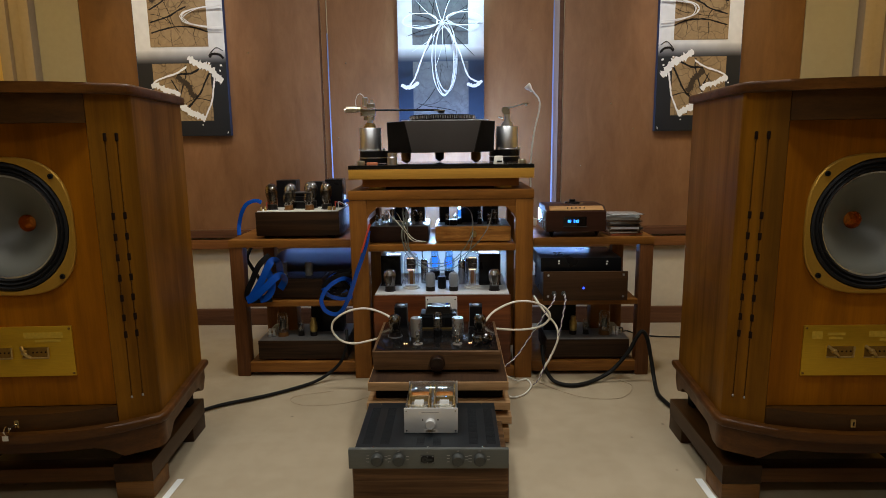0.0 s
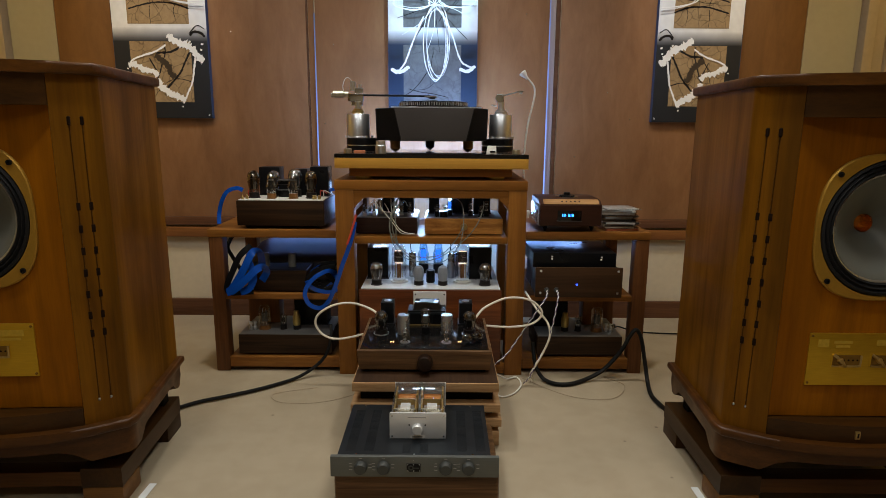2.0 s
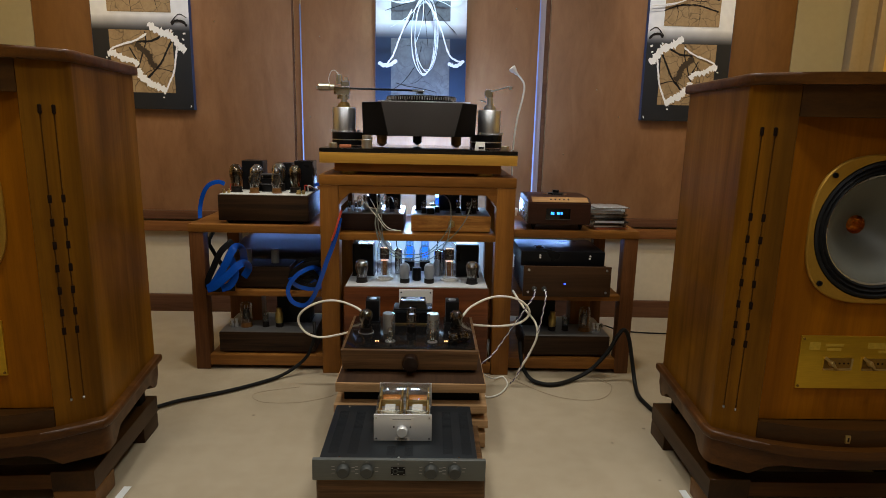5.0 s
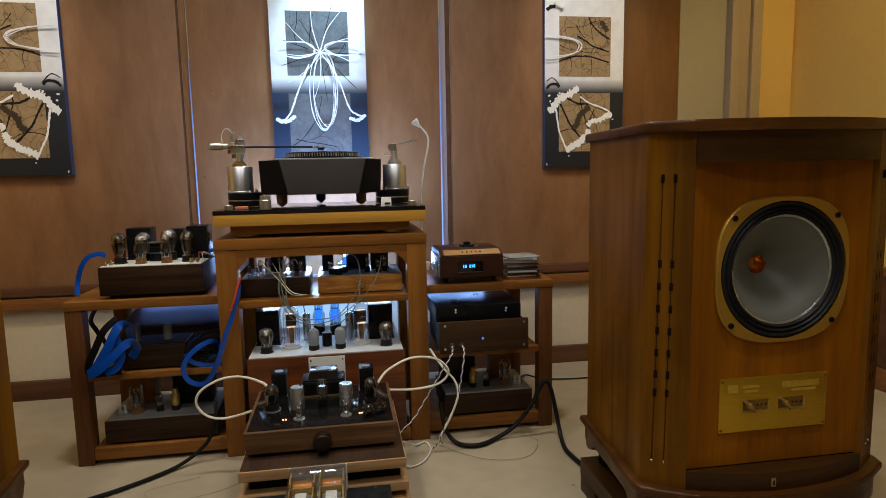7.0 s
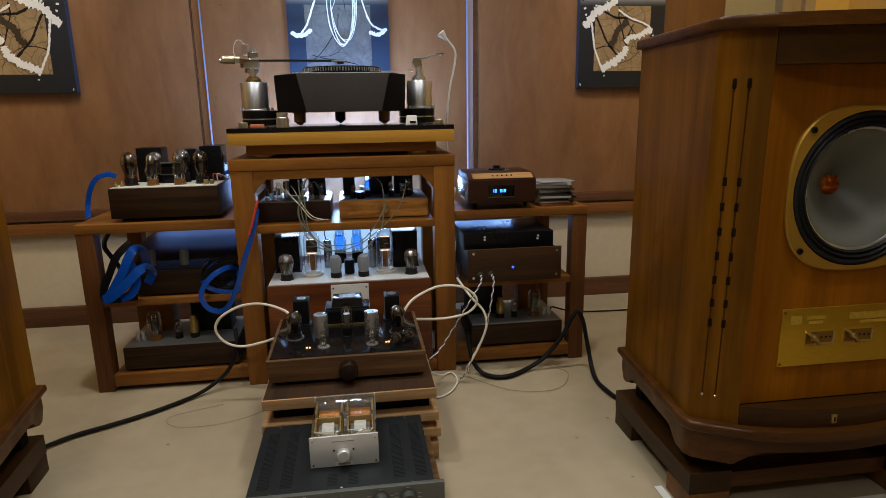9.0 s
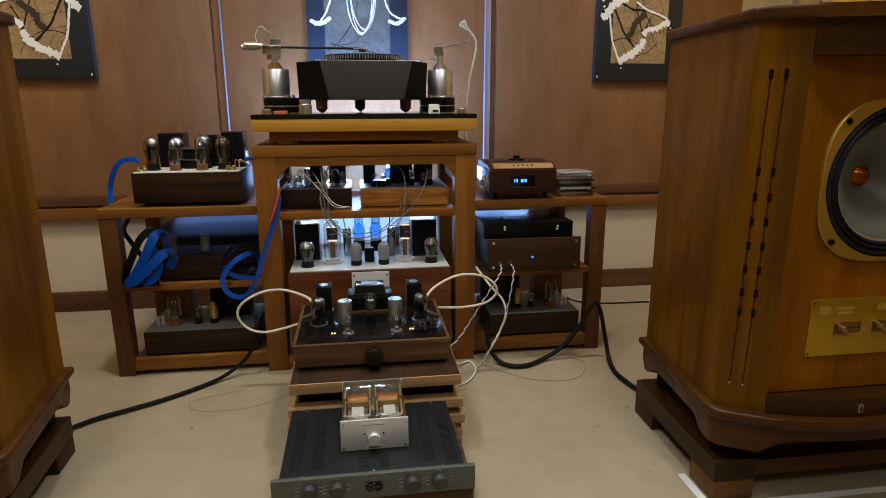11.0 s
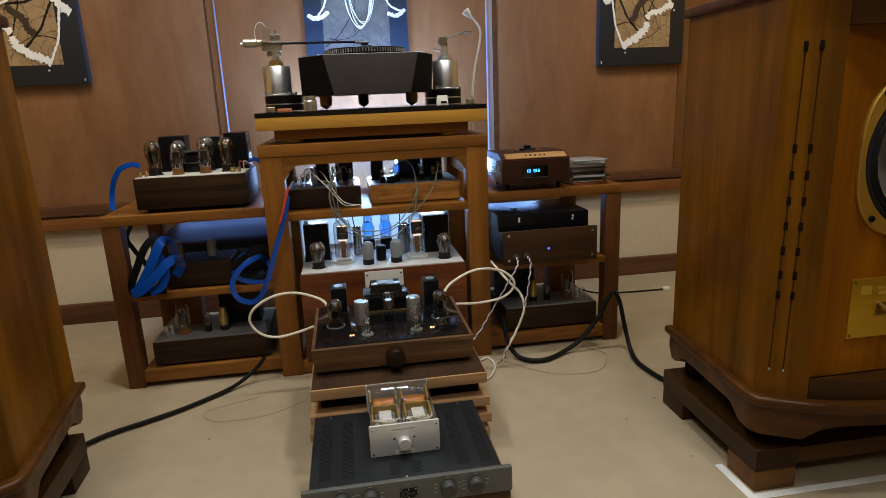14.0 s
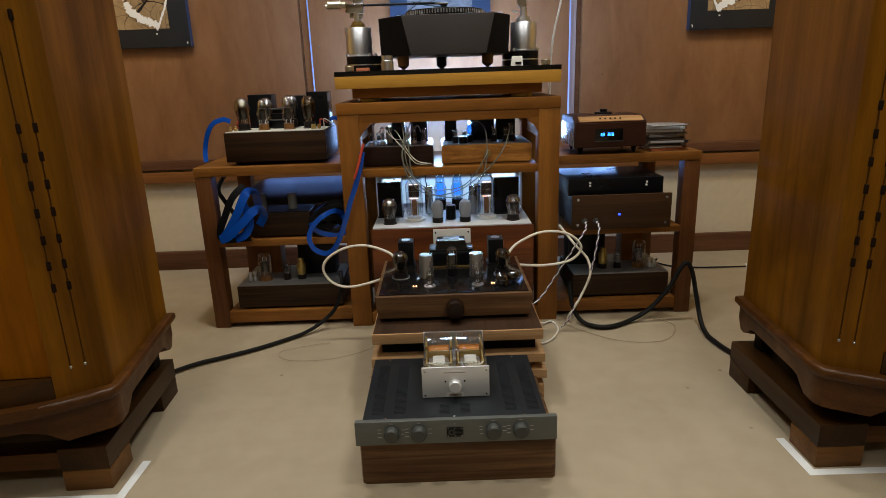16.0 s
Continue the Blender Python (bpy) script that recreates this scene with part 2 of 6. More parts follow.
M_COVER = plain("black_satin_cover", (0.060, 0.060, 0.062), 0.36, spec=0.6)
M_GREYCAN = plain("grey_can", (0.44, 0.46, 0.48), 0.27, 0.88, var=0.08, scale=50)
M_BRASS = plain("brass", (0.50, 0.36, 0.14), 0.32, 0.9, var=0.12, scale=40, relief=0.03)
M_PLATE = plain("brass_plate", (0.60, 0.375, 0.030), 0.36, 0.80, var=0.10, scale=50, relief=0.03, stretch=(0.1, 1, 1))
M_GOLDF = plain("gold_frame", (0.40, 0.225, 0.030), 0.42, 0.5, var=0.12, scale=50, relief=0.05)
M_RUBBER = plain("driver_surround_rubber", (0.011, 0.011, 0.012), 0.5, scale=50, relief=0.08)
M_CONE = plain("driver_cone_paper", (0.125, 0.130, 0.115), 0.42, var=0.10, scale=60, relief=0.25)
M_COPPER = plain("copper_throat", (0.62, 0.33, 0.10), 0.22, 1.0, var=0.12, scale=60)
M_WHITEPL = plain("white_top_plate", (0.72, 0.71, 0.66), 0.45, 0.1, var=0.06, scale=30)
M_FROST = plain("frosted_valve_coat", (0.25, 0.27, 0.30), 0.5, 0.0, var=0.08, scale=50)
M_TOPG = plain("pale_grey_top_plate", (0.50, 0.51, 0.51), 0.45, 0.1, var=0.08, scale=30)
M_GREYTOP = plain("grey_top_plate", (0.22, 0.22, 0.22), 0.45, 0.4, var=0.1, scale=40)
M_WHITE = plain("white_plastic", (0.75, 0.73, 0.68), 0.45, var=0.04, scale=30)
M_TAPE = plain("white_floor_tape", (0.74, 0.76, 0.76), 0.6, var=0.08, scale=40)
M_CABLEW = plain("cream_cable_jacket", (0.72, 0.67, 0.55), 0.5, var=0.06, scale=50)
M_CABLEB = plain("black_cable_jacket", (0.006, 0.006, 0.006), 0.55, var=0.2, scale=200, relief=0.2)
M_CABLEG = plain("grey_green_cable", (0.15, 0.16, 0.13), 0.4, var=0.2, scale=60)
M_BLUEC = plain("blue_ribbon_cable", (0.005, 0.062, 0.36), 0.20, var=0.15, scale=60, coat=0.3)
M_REDC = plain("red_sleeve", (0.55, 0.06, 0.03), 0.5)
M_BAKE = plain("bakelite_base", (0.014, 0.011, 0.010), 0.35)
M_WBRASS = plain("weight_brass", (0.52, 0.47, 0.36), 0.3, 0.9)
M_SLOT = plain("plate_slot", (0.22, 0.12, 0.02), 0.45, 0.6)
M_WSPARK = glow("white_blue_spark", (0.45, 0.70, 1.0), 14.0)
M_TANB = plain("brown_valve_base", (0.17, 0.075, 0.020), 0.35)
M_ANODE = plain("valve_anode", (0.055, 0.054, 0.052), 0.35, 0.6)
M_GETTER = plain("silver_getter", (0.42, 0.40, 0.38), 0.08, 0.9, var=0.2, scale=80)
M_GOLDV = plain("gold_valve_can", (0.55, 0.42, 0.14), 0.3, 0.8)
M_ORANGE = plain("copper_winding", (0.46, 0.17, 0.035), 0.4, 0.4, var=0.35, scale=150)
M_YELTAPE = plain("brass_bobbin", (0.52, 0.36, 0.13), 0.4, 0.5, var=0.25, scale=90)
M_PAPER = plain("white_label", (0.78, 0.77, 0.75), 0.6, var=0.03)
M_GREYPRINT = plain("grey_print", (0.32, 0.32, 0.31), 0.6)
M_ENGRAVE = plain("engraved_print", (0.66, 0.46, 0.06), 0.5, 0.7)
M_ERASER = plain("orange_block", (0.62, 0.20, 0.09), 0.6)
M_GLASS = glass("valve_glass", (0.95, 0.955, 0.96))
M_AMBER = glass("brown_tinted_valve_glass", (0.56, 0.50, 0.42))
M_BGLASS = glass("blue_lit_valve_glass", (0.55, 0.78, 1.0))
M_SMOKE = glass("smoked_valve_glass", (0.42, 0.42, 0.42))
M_ACRYL = glass("clear_acrylic", (0.93, 0.95, 0.95))
M_LED = glow("blue_led", (0.02, 0.06, 1.0), 3.5)
M_DISPLAY = glow("cyan_display", (0.06, 0.42, 1.0), 1.6)
M_HEATER = glow("heater_glow", (1.0, 0.50, 0.22), 2.2)
M_BLUEGLOW = glow("blue_valve_glow", (0.03, 0.22, 1.0), 1.3)


def strip_material():
    """A glowing strip standing for a panel edge lit blue, brighter at its foot."""
    m, nt, p = nodes_of("blue_lit_edge")
    tc = nt.nodes.new("ShaderNodeTexCoord")
    sep = nt.nodes.new("ShaderNodeSeparateXYZ")
    nt.links.new(tc.outputs["Generated"], sep.inputs[0])
    rng = add(nt, "ShaderNodeMapRange")
    rng.inputs[3].default_value, rng.inputs[4].default_value = 1.5, 0.05
    nt.links.new(sep.outputs["Z"], rng.inputs[0])
    p.inputs["Base Color"].default_value = (0.2, 0.3, 0.6, 1)
    p.inputs["Emission Color"].default_value = (0.20, 0.36, 1.0, 1)
    nt.links.new(rng.outputs[0], p.inputs["Emission Strength"])
    return m


M_STRIP = strip_material()


def floor_material():
    m, nt, p = nodes_of("beige_carpet")
    v = coords(nt)
    big = add(nt, "ShaderNodeTexNoise", Scale=1.3, Detail=6.0, Roughness=0.6)
    mid = add(nt, "ShaderNodeTexNoise", Scale=14.0, Detail=5.0)
    fine = add(nt, "ShaderNodeTexNoise", Scale=420.0, Detail=2.0)
    spots = add(nt, "ShaderNodeTexVoronoi", Scale=5.5)
    for n in (big, mid, fine, spots):
        nt.links.new(v, n.inputs["Vector"])
    c = ramp(nt, big.outputs[0], [(0.3, (0.352, 0.290, 0.198)), (0.7, (0.420, 0.348, 0.243))])
    c = mix(nt, 0.35, c, ramp(nt, mid.outputs[0], [(0.35, (0.80, 0.78, 0.74)), (0.6, (1, 1, 1))]), "MULTIPLY")
    c = mix(nt, 0.35, c, ramp(nt, fine.outputs[0], [(0.3, (0.68, 0.66, 0.62)), (0.65, (1, 1, 1))]), "MULTIPLY")
    c = mix(nt, 0.6, c, ramp(nt, spots.outputs["Distance"], [(0.022, (0.30, 0.25, 0.20)), (0.040, (1, 1, 1))]), "MULTIPLY")
    nt.links.new(c, p.inputs["Base Color"])
    p.inputs["Roughness"].default_value = 0.62
    bump(nt, p, fine.outputs[0], 0.35, 0.0015)
    return m


M_FLOOR = floor_material()


# ---- mesh helpers ----
def part(name, bm, material, parent=None, label=""):
    me = bpy.data.meshes.new(name)
    bm.normal_update()
    bmesh.ops.recalc_face_normals(bm, faces=bm.faces[:])
    bm.to_mesh(me)
    bm.free()
    me.materials.append(material)
    me.polygons.foreach_set("use_smooth", [True] * len(me.polygons))
    me.set_sharp_from_angle(angle=radians(38))
    ob = new(name, me)
    if parent is not None:
        ob.parent = parent
    if label:
        tagged(ob, label)
    return ob


def thing(name, loc, label, category, group="", kind=""):
    ob = new(name)
    ob.empty_display_size = 0.05
    ob.location = loc
    return tagged(ob, label, category, group, kind)


def box(x0, x1, y0, y1, z0, z1, bev=0.0, bm=None, seg=2):
    bm = bm or bmesh.new()
    v = [bm.verts.new((x, y, z)) for z in (z0, z1) for x, y in ((x0, y0), (x1, y0), (x1, y1), (x0, y1))]
    f = [bm.faces.new([v[i] for i in q]) for q in ((3, 2, 1, 0), (4, 5, 6, 7), (0, 1, 5, 4), (1, 2, 6, 5), (2, 3, 7, 6), (3, 0, 4, 7))]
    if bev:
        edges = list({e for q in f for e in q.edges})
        bmesh.ops.bevel(bm, geom=edges, offset=bev, segments=seg, affect="EDGES", profile=0.6)
    return bm


def prism(pts, z0, z1, bev=0.0, bm=None, top=None):
    """An upright prism over a plan; top: another plan of as many corners for its upper face."""
    bm = bm or bmesh.new()
    lo = [bm.verts.new((x, y, z0)) for x, y in pts]
    hi = [bm.verts.new((x, y, z1)) for x, y in (top or pts)]
    n = len(pts)
    f = [bm.faces.new(lo[::-1]), bm.faces.new(hi)] + [bm.faces.new((lo[i], lo[(i + 1) % n], hi[(i + 1) % n], hi[i])) for i in range(n)]
    if bev:
        edges = list(set(f[0].edges) | set(f[1].edges))
        bmesh.ops.bevel(bm, geom=edges, offset=bev, segments=3, affect="EDGES", profile=0.6)
    return bm


def turn(axis):
    return {"z": Matrix(), "y": pose(0, 0, 0, 90, 0, 0).to_3x3().to_4x4(), "x": pose(0, 0, 0, 0, 90, 0).to_3x3().to_4x4()}[axis]


def lathe(profile, loc=(0, 0, 0), axis="z", seg=24, bm=None):
    """A body of revolution; axis y turns the profile's height towards -y, x towards +x."""
    bm = bm or bmesh.new()
    m = Matrix.Translation(loc) @ turn(axis)
    rings = []
    for r, h in profile:
        if r < 1e-6:
            rings.append([bm.verts.new(m @ Vector((0, 0, h)))])
        else:
            rings.append([bm.verts.new(m @ Vector((r * math.cos(2 * math.pi * k / seg), r * math.sin(2 * math.pi * k / seg), h))) for k in range(seg)])
    for a, b in zip(rings, rings[1:]):
        for k in range(seg):
            q = [a[k % len(a)], a[(k + 1) % len(a)], b[(k + 1) % len(b)], b[k % len(b)]]
            q = list(dict.fromkeys(q))
            if len(q) > 2:
                bm.faces.new(q)
    return bm


def rod(x, y, z0, z1, r, seg=20, bm=None, bev=0.0):
    b = bev
    prof = [(0, z0), (r, z0), (r, z1), (0, z1)] if not b else [(0, z0), (r - b, z0), (r, z0 + b), (r, z1 - b), (r - b, z1), (0, z1)]
    return lathe(prof, (x, y, 0), "z", seg, bm)


def smooth_line(pts, sub=8, closed=False):
    p = [Vector(q) for q in pts]
    n = len(p)
    out = []
    for i in range(n if closed else n - 1):
        a, b, c, d = (p[(i + k) % n] if closed else p[min(max(i + k, 0), n - 1)] for k in (-1, 0, 1, 2))
        for s in range(sub):
            t = s / sub
            out.append(0.5 * ((2 * b) + (c - a) * t + (2 * a - 5 * b + 4 * c - d) * t * t + (3 * b - a - 3 * c + d) * t ** 3))
    if not closed:
        out.append(p[-1])
    return out


def tube(pts, r, seg=8, sub=8, bm=None, flat=None):
    """A round cable through the points, or a ribbon of half-width r and half-thickness flat."""
    bm = bm or bmesh.new()
    line = smooth_line(pts, sub)
    side = None
    rings = []
    for i, q in enumerate(line):
        d = (line[min(i + 1, len(line) - 1)] - line[max(i - 1, 0)]).normalized()
        if side is None:
            side = d.orthogonal().normalized() if flat is None else d.cross(Vector((0, -1, 0.2))).normalized()
        flatways = d.cross(Vector((0, -1, 0.2)))
        if flat is not None and flatways.length > 0.35:
            flatways = flatways if flatways.dot(side) > 0 else -flatways
            side = side.lerp(flatways.normalized(), 0.35)
        side = (side - d * side.dot(d)).normalized()
        up = d.cross(side)
        rr = r if flat is None else flat
        ring = []
        for k in range(seg):
            c, s = math.cos(2 * math.pi * (k + 0.5) / seg), math.sin(2 * math.pi * (k + 0.5) / seg)
            if flat is not None:
                c, s = math.copysign(abs(c) ** 0.3, c), math.copysign(abs(s) ** 0.3, s)
            ring.append(bm.verts.new(q + side * (r * c) + up * (rr * s)))
        rings.append(ring)
    for a, b in zip(rings, rings[1:]):
        for k in range(seg):
            bm.faces.new((a[k], a[(k + 1) % seg], b[(k + 1) % seg], b[k]))
    bm.faces.new(rings[0][::-1])
    bm.faces.new(rings[-1])
    return bm


def cable(name, pts, r, material, label, seg=8, sub=10, flat=None):
    ob = part(name, tube(pts, r, seg, sub, flat=flat), material)
    return tagged(ob, label, "cable")


# ---- room ----
WX, WY = 2.47, 0.80
floor = tagged(part("floor", box(-WX - 0.15, WX + 0.15, -4.7, WY + 0.15, -0.1, 0.0), M_FLOOR), "beige low-pile carpet floor, lightly soiled", "floor", kind="structure")
ceiling = tagged(part("ceiling", box(-WX - 0.15, WX + 0.15, -4.7, WY + 0.15, 2.7, 2.8), M_CEIL), "plain cream painted ceiling", "ceiling", kind="structure")
north = tagged(part("wall_north", box(-WX - 0.15, WX + 0.15, WY + 0.012, WY + 0.15, 0, 2.7), M_CREAM), "cream painted wall with wooden panelling", "wall", kind="structure")
for xa, xb, yf in ((-1.545, -0.648, WY), (-0.600, 0.552, WY - 0.012), (0.612, 1.495, WY)):
    part("panel", box(xa, xb, yf, WY + 0.014, 0.53, 2.7, 0.002), M_PANEL, north, "reddish brown veneered wall panel")
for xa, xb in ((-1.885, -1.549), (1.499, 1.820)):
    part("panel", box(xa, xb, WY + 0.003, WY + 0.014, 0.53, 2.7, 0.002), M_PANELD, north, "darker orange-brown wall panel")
# dark strips stand for shaded panel edges, the pale one for a lit face
for xa, xb, mt in ((-0.6475, -0.640, M_BASEB), (-0.638, -0.609, M_PANEL), (0.561, 0.586, M_LITFACE), (0.588, 0.609, M_BASEB)):
    part("trim_strip", box(xa, xb, WY + 0.004, WY + 0.0135, 0.53, 2.7, 0.001), mt, north, "narrow vertical strip between panels, toned for light and shade")
for x, z in ((-0.512, 1.40), (-0.565, 1.02), (0.44, 1.55), (0.86, 1.18), (0.98, 1.05), (-1.02, 1.46), (0.71, 0.86)):
    part("wall_pin", lathe([(0.0035, 0.0), (0.003, 0.004), (0, 0.005)], (x, WY - (0.012 if -0.6 < x < 0.55 else 0), z), "y", 10), M_CHROME, north, "tiny bright wall pin")
# glow stands for blue light caught along the panel edges
part("lit_edge_line", box(-0.6085, -0.6035, WY - 0.002, WY + 0.003, 0.56, 1.55, 0.001), M_STRIP, north, "thin glowing line standing for a blue-lit panel edge")
part("lit_edge_line", box(0.5545, 0.5600, WY - 0.002, WY + 0.003, 0.56, 1.75, 0.001), M_STRIP, north, "thin glowing line standing for a blue-lit panel edge")
for s in (-1, 1):
    off = 0.03 if s < 0 else 0
    for a, b, d in ((2.085, 2.135, 0.05), (2.135, 2.20, 0.03), (2.20, 2.255, 0.055)):
        x0, x1 = sorted((s * (a + off), s * (b + off)))
        part("pilaster", box(x0, x1, WY - d, WY + 0.013, 0.0, 2.7, 0.004), M_MOULD, north, "tan painted pilaster moulding")
    x0, x1 = sorted((s * (2.255 + off), s * WX))
    part("side_strip", box(x0, x1, WY - 0.01, WY + 0.013, 0.0, 2.7), M_YELLOW, north, "yellow painted wall strip")
# olive grey strips put the shadow on the cream wall into colour
for s in (-1, 1):
    x0, x1 = sorted((s * (1.8225 if s > 0 else 1.8875), s * (2.084 if s > 0 else 2.114)))
    part("side_strip", box(x0, x1, WY + 0.004, WY + 0.0135, 0.54, 2.7), M_CREAMSHADE, north, "cream wall strip with its greenish shade in the colour")
rail = tagged(part("chair_rail", box(-2.08, 2.08, WY - 0.022, WY + 0.011, 0.493, 0.538, 0.007), M_RAILTOP), "dark brown wooden chair rail along the wall", "trim", kind="structure")
part("lower_moulding", box(-2.08, 2.08, WY - 0.030, WY + 0.011, 0.432, 0.484, 0.008), M_RAIL, rail, "lighter reddish wooden moulding")
tagged(part("baseboard", box(-2.08, 2.08, WY - 0.012, WY + 0.011, 0.0, 0.092, 0.004), M_BASEB), "dark brown wooden baseboard", "trim", kind="structure")
for s, nm in ((-1, "wall_west"), (1, "wall_east")):
    x0, x1 = sorted((s * WX, s * (WX + 0.15)))
    w = tagged(part(nm, box(x0, x1, -4.7, WY, 0, 2.7), M_YELLOW), "yellow painted side wall with dark wainscot", "wall", kind="structure")
    x0, x1 = sorted((s * (WX - 0.02), s * WX))
    part("wainscot", box(x0, x1, -4.65, WY - 0.06, 0.10, 0.52, 0.003), M_BASEB, w, "dark stained wooden wainscot")
    x0, x1 = sorted((s * (WX - 0.035), s * WX))
    part("wainscot_cap", box(x0, x1, -4.65, WY - 0.06, 0.52, 0.56, 0.008), M_RAIL, w, "wooden cap moulding")
    part("skirting", box(x0, x1, -4.65, WY - 0.06, 0.0, 0.10, 0.005), M_RAIL, w, "wooden skirting")
tagged(part("wall_south", box(-WX - 0.15, WX + 0.15, -4.85, -4.7, 0, 2.7), M_CREAM), "plain cream painted wall", "wall", kind="structure")


# ---- loudspeakers ----
def bow(half, y_side, y_mid, n=14):
    """A shallow arc across the front, from one side to the other."""
    return [(-half + 2 * half * k / n, y_side + (y_mid - y_side) * (1 - (2 * k / n - 1) ** 2)) for k in range(n + 1)]


def plan(grow, y_mid=None):
    """The cabinet's outline, grown outwards: flat or bowed front, slanted cheeks, tapered sides."""
    g = grow
    front = bow(0.245 + g * 0.6, -0.937 - g, y_mid - g) if y_mid else [(-0.24 - g * 0.6, -0.937 - g), (0.24 + g * 0.6, -0.937 - g)]
    return front + [(0.318 + g, -0.895 - g * 0.6), (0.327 + g, -0.878), (0.292 + g, -0.46 + g * 0.5), (-0.292 - g, -0.46 + g * 0.5), (-0.327 - g, -0.878), (-0.318 - g, -0.895 - g * 0.6)]


def speaker(xc, label):
    t = thing("loudspeaker", (xc, 0, 0), label, "loudspeaker", "pair of loudspeakers")
    body = [(-0.232, -0.921), (-0.232, -0.80), (0.232, -0.80), (0.232, -0.921), (0.24, -0.921), (0.318, -0.878), (0.292, -0.462), (-0.292, -0.462), (-0.318, -0.878), (-0.24, -0.921)]
    part("cabinet_core", prism(body, 0.246, 1.10), M_BLACKM, t, "dark inner carcass")
    for s in (-1, 1):
        side = [(s * 0.3262, -0.8718), (s * 0.292, -0.46), (s * 0.284, -0.46), (s * 0.317, -0.8718)]
        part("side_panel", prism(side if s > 0 else side[::-1], 0.246, 1.10), M_CAB, t, "walnut veneered side")
        corner = [(s * 0.3178, -0.8862), (s * 0.3235, -0.8832), (s * 0.3262, -0.8795), (s * 0.3262, -0.872), (s * 0.3165, -0.872)]
        part("corner_bead", prism(corner if s > 0 else corner[::-1], 0.2462, 1.0998), M_CAB, t, "rounded veneered corner")
        # slanted cheek made of three staves with two slots between them, closed above and below
        a, b = Vector((s * 0.24, -0.937)), Vector((s * 0.3178, -0.8862))
        n = Vector((-s * 0.55, 0.835))

        first, second, lean = (0.398, 0.690, 0.0) if s > 0 else (0.452, 0.748, 0.155)

        def at(u, z):
            """A place across the cheek; lines strictly inside it lean with the slots."""
            return a.lerp(b, u + lean * (1.006 - z) if 0 < u < 1 else u)

        def strip(name, u0, u1, z0, z1, depth, thick, material, label="", bev=0.0):
            lo, hi = ([tuple(at(u, z) + n * k) for u, k in ((u0, depth), (u1, depth), (u1, depth + thick), (u0, depth + thick))] for z in (z0, z1))
            return part(name, prism(lo if s > 0 else lo[::-1], z0, z1, bev, top=hi if s > 0 else hi[::-1]), material, t, label)
        for u0, u1 in ((0, first - 0.017), (first + 0.017, second - 0.017), (second + 0.017, 1)):
            strip("stave", u0, u1, 0.246, 1.10, 0.0, 0.0155, M_CAB)
        for u in (first, second):
            strip("slot_bed", u - 0.016, u + 0.016, 0.3105, 1.0035, 0.0020, 0.010, M_GROOVESHADE, "slot bed with shade in its colour")
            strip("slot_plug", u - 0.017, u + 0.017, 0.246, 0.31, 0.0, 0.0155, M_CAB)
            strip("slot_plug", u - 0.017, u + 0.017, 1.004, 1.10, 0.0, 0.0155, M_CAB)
            # dark raised blocks stand for shaded cut-outs
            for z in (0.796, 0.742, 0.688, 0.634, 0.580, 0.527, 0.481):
                strip("vent_notch", u - 0.046 + 0.010 * s, u + 0.046 + 0.010 * s, z - 0.0092, z + 0.0092, -0.0006, 0.0106, M_SLOTDARK, bev=0.0005)
            c = at(u, 0.307) - n * 0.001
            part("slot_cap", rod(c.x, c.y, 0.304, 0.310, 0.0028, 10, bev=0.001), M_GREYCAN, t, "small steel slot end")
            c = at(u, 0.996) - n * 0.001
            part("slot_head", rod(c.x, c.y, 0.986, 1.006, 0.0040, 12, bev=0.0015), M_SLOTDARK, t)
    # baffle with a round hole for the driver
    zc, R = 0.773, 0.168
    bm = bmesh.new()
    rim, edge = [], []
    N = 48
    for k in range(N):
        an = 2 * math.pi * k / N + math.pi / 4
        c, s_ = math.cos(an), math.sin(an)
        rim.append((R * c, zc + R * s_))
        f = 1 / max(abs(c), abs(s_))
        edge.append((0.2385 * c * f, (zc + (1.031 - zc) * s_ * f) if s_ > 0 else (zc + (zc - 0.291) * s_ * f)))
    loops = []
    for y, pts in ((-0.905, rim), (-0.925, rim), (-0.925, edge), (-0.905, edge)):
        loops.append([bm.verts.new((x, y, z)) for x, z in pts])
    for A, B in zip(loops, loops[1:]):
        for k in range(N):
            bm.faces.new((A[k], A[(k + 1) % N], B[(k + 1) % N], B[k]))
    part("baffle", bm, M_BAFFLE, t, "orange-brown figured veneer front")
    part("lintel", prism(bow(0.2385, -0.938, -0.983) + [(0.2385, -0.93), (-0.2385, -0.93)], 1.031, 1.10), M_CABX, t, "dark bowed top rail")
    part("lower_rail", prism(bow(0.2385, -0.938, -0.983) + [(0.2385, -0.93), (-0.2385, -0.93)], 0.246, 0.291), M_CABX, t, "dark bowed bottom rail")
    part("top_plate", prism(plan(0.013, -0.990), 1.10, 1.126, 0.008), M_LIP, t, "bowed walnut top with rounded edge")
    part("plinth_moulding", prism(plan(0.020, -0.985), 0.222, 0.246, 0.010), M_LIP, t, "rounded walnut plinth moulding")
    # scalloped skirt under the moulding
    bm = bmesh.new()
    line = plan(0.006, -0.975)
    line = [Vector((x, y)) for x, y in line]
    dense = []
    for i, p in enumerate(line):
        q = line[(i + 1) % len(line)]
        m = max(1, int((q - p).length / 0.02))
        dense += [p.lerp(q, k / m) for k in range(m)]
    rows = []
    for p in dense:
        d = 0.0
